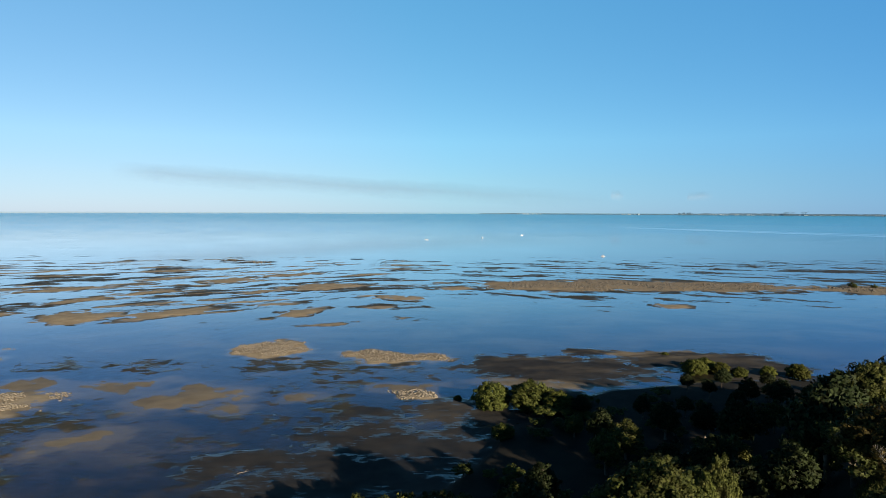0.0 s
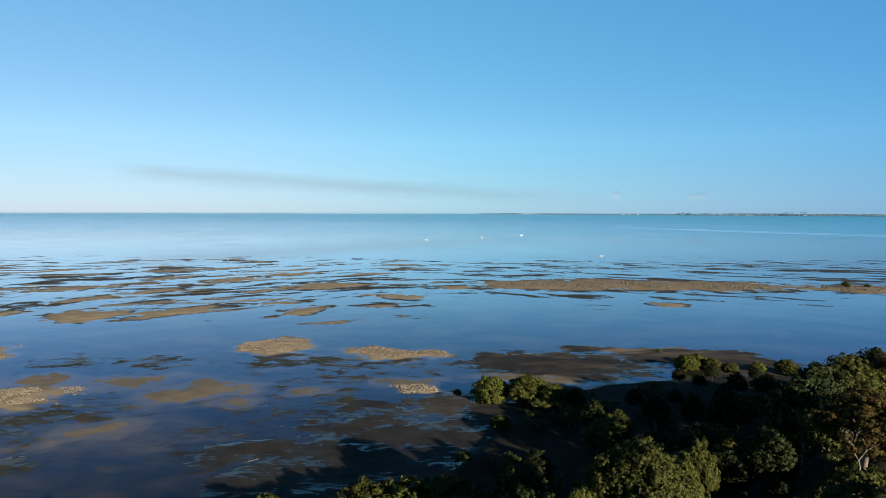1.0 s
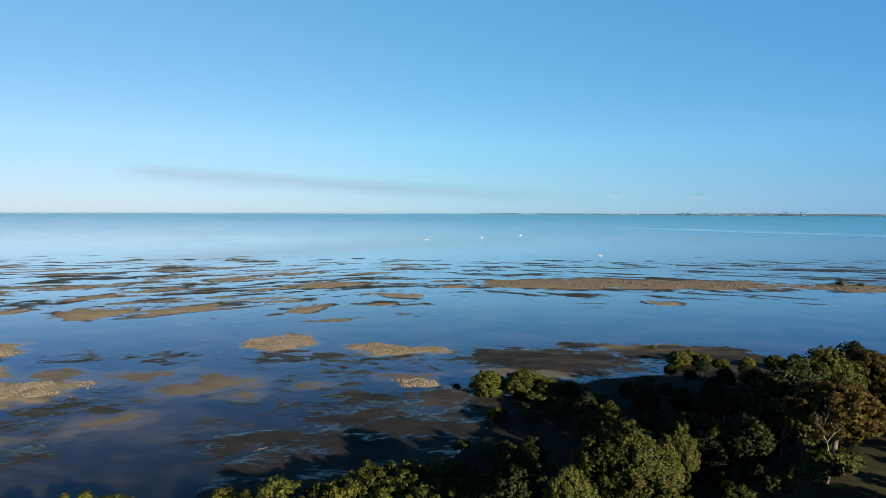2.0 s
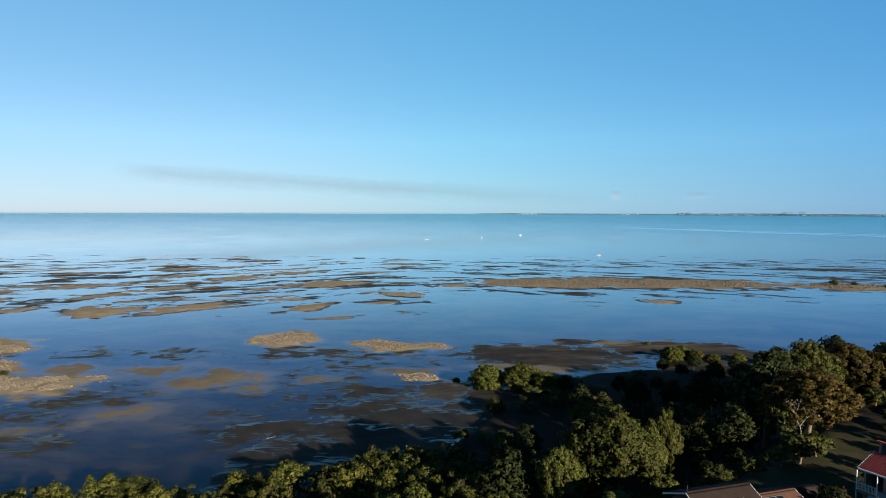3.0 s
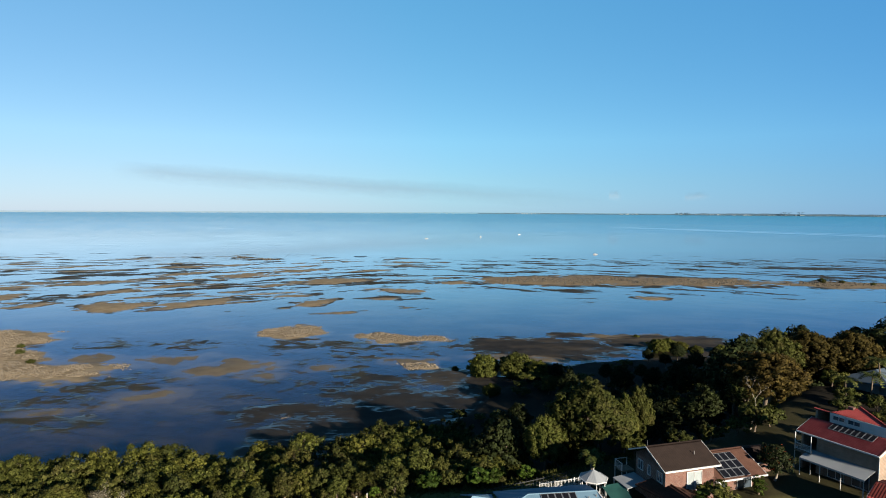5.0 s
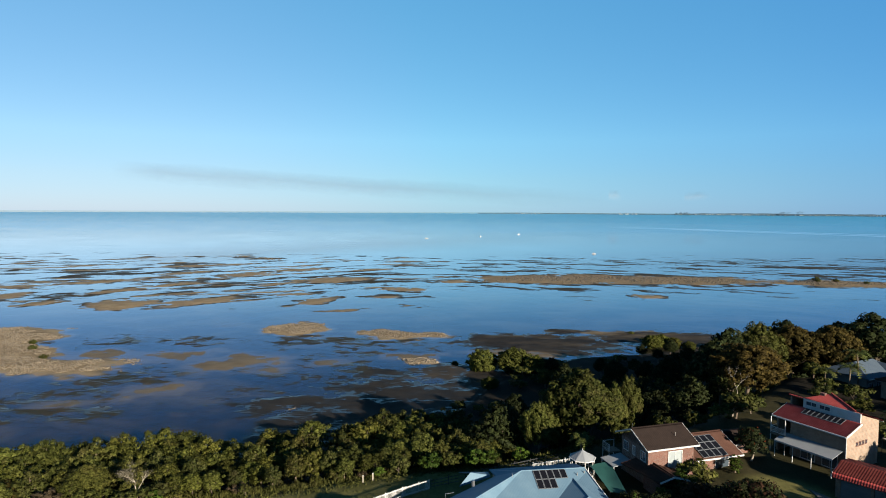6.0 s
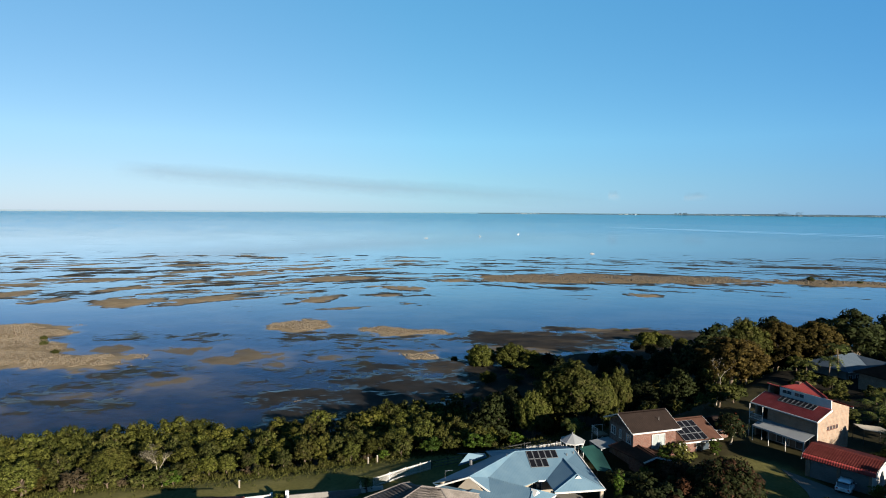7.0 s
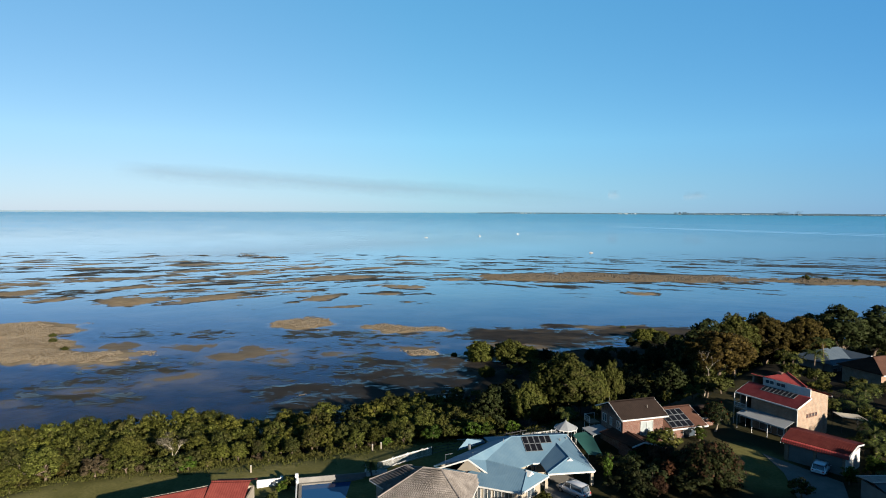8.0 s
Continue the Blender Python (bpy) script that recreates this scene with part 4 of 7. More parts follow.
def slab(name, pts, thick, material, parent, label="", bevel=0.0):
    """A plate with the given upper outline, thick metres deep straight down."""
    bm = bmesh.new()
    up = [bm.verts.new(p) for p in pts]
    dn = [bm.verts.new((p[0], p[1], p[2] - thick)) for p in pts]
    n = len(pts)
    bm.faces.new(up)
    bm.faces.new(dn[::-1])
    for i in range(n):
        j = (i + 1) % n
        bm.faces.new((up[j], up[i], dn[i], dn[j]))
    bmesh.ops.recalc_face_normals(bm, faces=bm.faces[:])
    return part(name, bevelled(bm, bevel), material, parent, label)


def courses(name, e0, e1, r1, r0, material, parent, step=0.34, label="", pan=0.012):
    """A tiled slope from the eave e0-e1 up to the ridge r0-r1, laid in overlapping courses."""
    e0, e1, r0, r1 = map(Vector, (e0, e1, r0, r1))
    n = max(2, int((r0 - e0).length / step))
    nor = (e1 - e0).cross(r0 - e0).normalized()
    if nor.z < 0:
        nor = -nor
    rows = [(0.0, -0.05)]
    for i in range(n):
        rows += [(i / n, 0.105), ((i + 1) / n, 0.05)]
    rows.append((1.0, -0.05))
    cols = 2 * max(2, int((e1 - e0).length / 0.33))
    vs = []
    for a, k in rows:
        p, q = e0.lerp(r0, a), e1.lerp(r1, a)
        for j in range(cols + 1):
            vs.append(tuple(p.lerp(q, j / cols) + nor * (k + pan * (1, -1)[j % 2] * (k > 0))))
    m, w = len(rows), cols + 1
    fs = [(i * w + j, i * w + j + 1, (i + 1) * w + j + 1, (i + 1) * w + j) for i in range(m - 1) for j in range(cols)]
    return link_mesh(name, raw_mesh(name, vs, fs), material, parent, label)


def beam(name, a, b, w, h, material, parent, label=""):
    """A straight bar of w by h from a to b."""
    a, b = Vector(a), Vector(b)
    bm = bmesh.new()
    q = (b - a).to_track_quat("X", "Z").to_matrix().to_4x4()
    bmesh.ops.create_cube(bm, size=1, matrix=Matrix.Translation((a + b) / 2) @ q @ Matrix.Diagonal(((b - a).length, w, h, 1)))
    return part(name, bevelled(bm, min(w, h) * 0.12), material, parent, label)


def post(name, x, y, z0, z1, r, material, parent, label=""):
    bm = bmesh.new()
    bmesh.ops.create_cone(bm, cap_ends=True, segments=10, radius1=r, radius2=r * 0.95, depth=z1 - z0, matrix=Matrix.Translation((x, y, (z0 + z1) / 2)))
    return part(name, bm, material, parent, label)


def window(parent, x, y, z, w, h, turn, curtain=False, name="window", trim=None):
    """A window set in a wall at its middle (x, y, z); turn: degrees of the wall's outward normal from local -y."""
    m = pose(x, y, z, 0, 0, turn)
    bm = bmesh.new()
    for cx, cz, sx, sz in ((0, h / 2, w + 0.1, 0.07), (0, -h / 2, w + 0.16, 0.09), (-w / 2, 0, 0.07, h), (w / 2, 0, 0.07, h), (0, 0, 0.05, h)):
        bmesh.ops.create_cube(bm, size=1, matrix=m @ Matrix.Translation((cx, -0.02, cz)) @ Matrix.Diagonal((sx, 0.12, sz, 1)))
    fr = part(name, bm, trim or WHITE, parent, "brown window frame" if trim else "white window frame")
    for s in (-1, 1):
        bm = bmesh.new()
        bmesh.ops.create_cube(bm, size=1, matrix=m @ Matrix.Translation((s * w / 4, -0.006, 0)) @ Matrix.Diagonal((w / 2 - 0.06, 0.03, h - 0.06, 1)))
        part("pane", bm, CURTAIN if curtain else GLASS, fr)
    return fr


def wall_ring(parent, x0, x1, y0, y1, z0, z1, material, t=0.22):
    box("wall", x0, x1, y0, y0 + t, z0, z1, material, parent)
    box("wall", x0, x1, y1 - t, y1, z0, z1, material, parent)
    box("wall", x0, x0 + t, y0 + t + 0.003, y1 - t - 0.003, z0, z1, material, parent)
    box("wall", x1 - t, x1, y0 + t + 0.003, y1 - t - 0.003, z0, z1, material, parent)


def solar_array(m, cols, rows, origin, across, up, gap=0.03, skip=()):
    """Panels as things of their own on a roof slope: across and up are the panel's edge vectors in the house's space."""
    across, up = Vector(across), Vector(up)
    origin = Vector(origin)
    nor = across.cross(up).normalized()
    w, h = across.length, up.length
    ax, ay = across.normalized(), up.normalized()
    rot = Matrix((ax, ay, nor)).transposed().to_4x4()
    first = None
    for r in range(rows):
        for c in range(cols):
            if (c, r) in skip:
                continue
            at = m @ Matrix.Translation(origin + ax * (w + gap) * c + ay * (h + gap) * r + nor * 0.19) @ rot
            if first is None:
                first = base("solar_panel", at, "dark solar panel with an aluminium frame on a roof", "solar panel", "solar panels on roofs")
                bm = bmesh.new()
                for x0, x1, y0, y1 in ((0, w, 0, 0.06), (0, w, h - 0.06, h), (0, 0.06, 0.06, h - 0.06), (w - 0.06, w, 0.06, h - 0.06)):
                    bmesh.ops.create_cube(bm, size=1, matrix=Matrix.Translation(((x0 + x1) / 2, (y0 + y1) / 2, 0)) @ Matrix.Diagonal((x1 - x0, y1 - y0, 0.045, 1)))
                part("panel_frame", bm, PANEL_FRAME, first)
                bm = bmesh.new()
                bmesh.ops.create_cube(bm, size=1, matrix=Matrix.Translation((w / 2, h / 2, 0)) @ Matrix.Diagonal((w - 0.11, h - 0.11, 0.03, 1)))
                part("cell_sheet", bm, CELLS, first)
                for k in (0.2, 0.8):
                    bm = bmesh.new()
                    bmesh.ops.create_cube(bm, size=1, matrix=Matrix.Translation((w * k, h / 2, -0.08)) @ Matrix.Diagonal((0.05, h * 0.9, 0.12, 1)))
                    part("mounting_rail", bm, ALUMINIUM, first)
            else:
                copy_thing(first, at)


def ridge_cap(parent, a, b, material, r=0.11):
    """Half-round capping along a ridge or hip."""
    a, b = Vector(a), Vector(b)
    vs, fs = tube([a.lerp(b, i / 4) for i in range(5)], [r] * 5, 8)
    me = raw_mesh("ridge_cap", [tuple(v) for v in vs], fs, True)
    return link_mesh("ridge_cap", me, material, parent)


def roof_vent(parent, x, y, z):
    post("vent_pipe", x, y, z - 0.3, z + 0.45, 0.06, GREY_WALL, parent)


def brown_house():
    m = pose(27.0, 39.3, 13.0, 0, 0, 16.3)
    h = base("brown_house", m, "two-storey red brick house with brown tiled roofs", "house")
    wall_ring(h, 0, 7.0, 0.5, 6.5, -1.2, 5.15, BRICK_RED)
    courses("roof", (-0.6, -0.15, 5.3), (7.35, -0.15, 5.3), (7.35, 3.5, 6.9), (-0.6, 3.5, 6.9), ROOF_BROWN, h)
    courses("roof", (-0.6, 7.15, 5.3), (7.35, 7.15, 5.3), (7.35, 3.5, 6.9), (-0.6, 3.5, 6.9), ROOF_BROWN, h)
    ridge_cap(h, (-0.62, 3.5, 7.0), (7.37, 3.5, 7.0), ROOF_BROWN)
    for u in (0.0, 6.78):
        slab("gable", [(u, 0.5, 5.12), (u, 3.5, 6.75), (u, 6.5, 5.12)], 0.12, BRICK_RED, h)
        bm = bmesh.new()
        f = [bm.verts.new(p) for p in ((u + 0.02, 0.5, 5.16), (u + 0.02, 3.5, 6.72), (u + 0.02, 6.5, 5.16))]
        g = [bm.verts.new((v.co.x + 0.18, v.co.y, v.co.z)) for v in f]
        bm.faces.new(f)
        bm.faces.new(g[::-1])
        for i in range(3):
            bm.faces.new((f[i], f[(i + 1) % 3], g[(i + 1) % 3], g[i]))
        bmesh.ops.recalc_face_normals(bm, faces=bm.faces[:])
        part("gable_infill", bm, BRICK_RED, h)
    for u in (-0.66, 7.40):
        beam("barge_board", (u, -0.2, 5.25), (u, 3.5, 6.9), 0.06, 0.15, WHITE, h, "white barge board")
        beam("barge_board", (u, 3.5, 6.9), (u, 7.2, 5.25), 0.06, 0.15, WHITE, h, "white barge board")
    beam("gutter", (-0.6, -0.24, 5.22), (7.35, -0.24, 5.22), 0.14, 0.2, WHITE, h, "white gutter")
    beam("gutter", (-0.6, 7.24, 5.22), (7.35, 7.24, 5.22), 0.14, 0.2, WHITE, h, "white gutter")
    window(h, 4.1, 0.49, 3.4, 2.1, 2.3, 0, True)
    for v in (1.5, 3.6, 5.4):
        window(h, -0.01, v, 3.9, 1.0 if v != 3.6 else 0.5, 1.2, -90)
    roof_vent(h, 4.9, 1.6, 6.15)
    # lower wing with the solar panels
    wall_ring(h, 7.02, 15.2, 1.6, 8.6, -1.2, 2.5, BRICK_RED)
    courses("roof", (7.1, 0.95, 2.6), (15.5, 0.95, 2.6), (15.5, 5.4, 4.4), (7.1, 5.4, 4.4), ROOF_RUST, h)
    courses("roof", (7.1, 9.4, 2.7), (15.5, 9.4, 2.7), (15.5, 5.4, 4.4), (7.1, 5.4, 4.4), ROOF_RUST, h)
    beam("gutter", (7.1, 0.86, 2.55), (15.6, 0.86, 2.55), 0.14, 0.2, WHITE, h, "white gutter")
    ridge_cap(h, (7.1, 5.4, 4.5), (15.5, 5.4, 4.5), ROOF_RUST)
    beam("barge_board", (15.55, 0.9, 2.55), (15.55, 5.4, 4.4), 0.06, 0.22, WHITE, h)
    beam("barge_board", (15.55, 9.4, 2.65), (15.55, 5.4, 4.4), 0.06, 0.22, WHITE, h)
    window(h, 9.0, 1.59, 1.3, 1.5, 1.3, 0)
    window(h, 12.6, 1.59, 1.3, 2.2, 1.5, 0)
    # far small wing
    wall_ring(h, 15.7, 19.8, 4.6, 9.0, -1.2, 2.5, BRICK_RED)
    courses("roof", (15.7, 4.1, 2.6), (20.3, 4.1, 2.6), (20.3, 6.8, 3.7), (15.7, 6.8, 3.7), ROOF_BROWN, h)
    courses("roof", (15.7, 9.5, 2.6), (20.3, 9.5, 2.6), (20.3, 6.8, 3.7), (15.7, 6.8, 3.7), ROOF_BROWN, h)
    beam("gutter", (15.7, 4.0, 2.55), (20.3, 4.0, 2.55), 0.14, 0.18, WHITE, h)
    box("awning", 17.9, 19.2, 3.1, 3.9, 2.1, 2.2, WHITE, h)
    # low gabled roof towards the road
    wall_ring(h, -0.7, 3.3, -3.0, 0.4, -1.2, 2.05, BRICK_RED)
    courses("porch_roof", (-2.4, 3.0, 2.55), (-1.2, -3.7, 2.72), (0.85, -3.7, 3.2), (0.85, 3.0, 3.2), ROOF_RUST, h, 0.52, pan=0.04)
    courses("porch_roof", (4.0, -3.7, 2.2), (4.0, 0.2, 2.2), (0.85, 0.2, 3.2), (0.85, -3.7, 3.2), ROOF_RUST, h, 0.45)
    ridge_cap(h, (0.85, -3.7, 3.28), (0.85, 3.0, 3.28), ROOF_RUST)
    beam("barge_board", (-1.2, -3.78, 2.67), (0.85, -3.78, 3.2), 0.06, 0.22, WHITE, h)
    beam("barge_board", (4.0, -3.78, 2.15), (0.85, -3.78, 3.2), 0.06, 0.22, WHITE, h)
    slab("patio_roof", [(-3.4, 3.1, 2.2), (-0.3, 3.1, 2.5), (-0.3, 6.4, 2.5), (-3.4, 6.4, 2.2)], 0.08, ROOF_WHITE, h, "pale sheet patio roof")
    for v in (3.2, 6.3):
        post("patio_post", -3.3, v, -1.2, 2.12, 0.05, WHITE, h)
    # balcony behind the upper storey
    box("balcony", -1.9, -0.05, 6.7, 8.4, 2.5, 2.68, TIMBER, h)
    for u, v in ((-1.85, 6.75), (-1.85, 8.35), (-0.1, 8.35)):
        post("balcony_post", u, v, -1.2, 3.7, 0.05, WHITE, h)
    beam("balcony_rail", (-1.85, 6.75, 3.65), (-1.85, 8.35, 3.65), 0.06, 0.06, WHITE, h)
    beam("balcony_rail", (-1.85, 8.35, 3.65), (-0.1, 8.35, 3.65), 0.06, 0.06, WHITE, h)
    for k in range(8):
        beam("baluster", (-1.85, 6.85 + k * 0.2, 2.68), (-1.85, 6.85 + k * 0.2, 3.62), 0.03, 0.03, WHITE, h)
    post("aerial", -0.4, 3.6, 6.9, 7.7, 0.02, ALUMINIUM, h)
    solar_array(m, 4, 3, (9.1, 1.1, 2.68), (0.98, 0, 0), (0.0, 1.22, 0.49))


def extruded(name, prof, u0, u1, material, parent, label=""):
    """A prism with profile (v, z) between u0 and u1."""
    bm = bmesh.new()
    a = [bm.verts.new((u0, v, z)) for v, z in prof]
    b = [bm.verts.new((u1, v, z)) for v, z in prof]
    n = len(prof)
    bm.faces.new(a)
    bm.faces.new(b[::-1])
    for i in range(n):
        bm.faces.new((a[(i + 1) % n], a[i], b[i], b[(i + 1) % n]))
    bmesh.ops.recalc_face_normals(bm, faces=bm.faces[:])
    return part(name, bm, material, parent, label)


def red_house():
    m = pose(54.1, 42.1, 14.0, 0, 0, 118.4)
    h = base("red_roof_house", m, "two-storey tan brick house with a red tiled roof and clerestory", "house")
    prof = [(0, -1.0), (0, 5.15), (-3.0, 6.3), (-3.2, 7.55), (-8.0, 6.05), (-8.0, -1.0)]
    extruded("wall", prof, 0, 0.24, BRICK_TAN, h)
    extruded("wall", prof, 9.4, 9.64, BRICK_TAN, h)
    box("wall", 0.245, 7.6, -0.24, 0, -1.0, 5.1, BRICK_TAN, h)
    box("wall", 0.245, 9.395, -8.0, -7.76, -1.0, 6.0, BRICK_TAN, h)
    box("wall", 7.4, 7.6, -3.0, -0.25, 2.7, 5.1, BRICK_TAN, h)
    courses("roof", (-0.3, 0.55, 5.2), (10.0, 0.55, 5.2), (10.0, -3.0, 6.42), (-0.3, -3.0, 6.42), ROOF_RED, h)
    beam("gutter", (-0.3, 0.66, 5.12), (10.0, 0.66, 5.12), 0.15, 0.2, WHITE, h, "white gutter")
    beam("barge_board", (-0.36, 0.6, 5.15), (-0.36, -3.0, 6.37), 0.06, 0.24, WHITE, h)
    beam("barge_board", (10.06, 0.6, 5.15), (10.06, -3.0, 6.37), 0.06, 0.24, WHITE, h)
    box("clerestory", -0.1, 7.7, -3.22, -3.02, 5.9, 7.75, WHITE, h, "white clerestory wall")
    for u in (6.5, 4.6):
        window(h, u, -3.0, 7.2, 1.5, 0.6, 180)
    courses("roof", (-0.3, -8.5, 5.95), (9.9, -8.5, 5.95), (9.9, -3.1, 7.75), (-0.3, -3.1, 7.75), ROOF_RED, h)
    bm = bmesh.new()
    p = [bm.verts.new(c) for c in ((7.6, -3.05, 7.85), (0.6, -3.15, 7.8), (5.2, -5.6, 8.75), (4.8, -8.4, 6.2), (8.6, -7.0, 6.8))]
    for f in ((0, 2, 1), (1, 2, 3), (0, 4, 2), (4, 3, 2)):
        bm.faces.new([p[i] for i in f])
    bmesh.ops.recalc_face_normals(bm, faces=bm.faces[:])
    part("upper_roof", bm, ROOF_RED, h)
    ridge_cap(h, (0.6, -3.15, 7.86), (5.2, -5.6, 8.8), ROOF_RED)
    box("chimney", 5.6, 6.3, -5.2, -4.6, 7.4, 8.75, BRICK_RED, h)
    beam("gutter", (-0.3, -8.6, 5.85), (9.9, -8.6, 5.85), 0.15, 0.18, WHITE, h)
    for k in range(4):
        window(h, -0.01, -2.6 - k * 0.75, 3.6, 0.45, 0.55, 90, trim=BRICK_RED)
    beam("downpipe", (-0.06, 0.12, 5.1), (-0.06, 0.12, 0.0), 0.09, 0.09, WHITE, h)
    # balcony at the far corner
    box("balcony", 7.62, 9.9, -2.8, 1.2, 2.55, 2.75, TIMBER, h)
    for u, v in ((7.7, 1.1), (9.85, 1.1), (9.85, -2.7)):
        post("balcony_post", u, v, -1.0, 5.1, 0.06, WHITE, h)
    for z in (2.95, 3.7):
        beam("balcony_rail", (7.7, 1.12, z), (9.85, 1.12, z), 0.06, 0.06, WHITE, h)
        beam("balcony_rail", (9.85, 1.12, z), (9.85, -2.7, z), 0.06, 0.06, WHITE, h)
    for k in range(14):
        beam("baluster", (7.8 + k * 0.15, 1.12, 2.95), (7.8 + k * 0.15, 1.12, 3.68), 0.035, 0.035, WHITE, h)
    # patio roof along the front
    slab("patio_roof", [(0.35, 0.02, 3.0), (0.35, 2.5, 2.35), (8.4, 2.5, 2.35), (8.4, 0.02, 3.0)], 0.07, ROOF_WHITE, h, "pale corrugated patio roof")
    beam("patio_beam", (0.35, 2.45, 2.2), (8.4, 2.45, 2.2), 0.08, 0.16, WHITE, h)
    for u in (0.45, 3.1, 5.7, 8.3):
        post("patio_post", u, 2.45, -1.0, 2.15, 0.055, WHITE, h)
    window(h, 2.0, 0.01, 1.1, 2.0, 1.9, 180)
    window(h, 5.0, 0.01, 1.1, 2.0, 1.9, 180)
    solar_array(m, 8, 1, (7.0, -1.4, 5.87), (-0.66, 0, 0), (0, -1.36, 0.467))


def garage():
    m = pose(54.1, 42.1, 14.0, 0, 0, 118.4) @ pose(-3.1, 8.1, 0, 0, 0, 12)
    g = base("garage", m, "long garage with a red tiled roof and grey doors", "garage")
    box("wall", -7.7, -7.5, -5.6, -0.2, -0.8, 2.6, WHITE, g, "white rendered end wall")
    box("wall", -0.2, 0, -5.6, -0.2, -0.8, 2.6, BRICK_TAN, g)
    box("wall", -7.49, -0.21, -5.6, -5.4, -0.8, 2.6, BRICK_TAN, g)
    for u in (-7.5, -4.0, -0.55):
        box("pier", u, u + 0.35, -0.42, -0.2, -0.8, 2.5, BRICK_TAN, g)
    for u in (-7.14, -3.64):
        d = box("garage_door", u, u + 3.08, -0.36, -0.28, -0.4, 2.3, GREY_WALL, g, "grey roller door")
        for k in range(9):
            box("door_rib", u + 0.03, u + 3.05, -0.28, -0.255, -0.3 + k * 0.28, -0.25 + k * 0.28, GREY_WALL, d, bevel=0)
    box("lintel", -7.5, -0.2, -0.4, -0.2, 2.32, 2.6, BRICK_TAN, g)
    courses("roof", (-8.0, 0.25, 2.5), (0.3, 0.25, 2.5), (0.3, -0.15, 3.0), (-8.0, -0.15, 3.0), ROOF_RED, g, 0.26, "steep red tiled skirt")
    courses("roof", (-8.0, -0.15, 3.02), (0.3, -0.15, 3.02), (0.3, -3.2, 3.7), (-8.0, -3.2, 3.7), ROOF_MAROON, g, 0.4, "weathered maroon tiled slope")
    courses("roof", (-8.0, -6.0, 3.1), (0.3, -6.0, 3.1), (0.3, -3.2, 3.6), (-8.0, -3.2, 3.6), ROOF_MAROON, g, 0.4)
    ridge_cap(g, (-8.0, -3.2, 3.68), (0.3, -3.2, 3.68), ROOF_MAROON)
    for u in (-8.05, 0.35):
        beam("barge_board", (u, 0.3, 2.3), (u, -0.15, 3.0), 0.05, 0.2, WHITE, g)
        beam("barge_board", (u, -0.15, 3.0), (u, -3.2, 3.5), 0.05, 0.2, WHITE, g)
        beam("barge_board", (u, -6.0, 3.0), (u, -3.2, 3.5), 0.05, 0.2, WHITE, g)


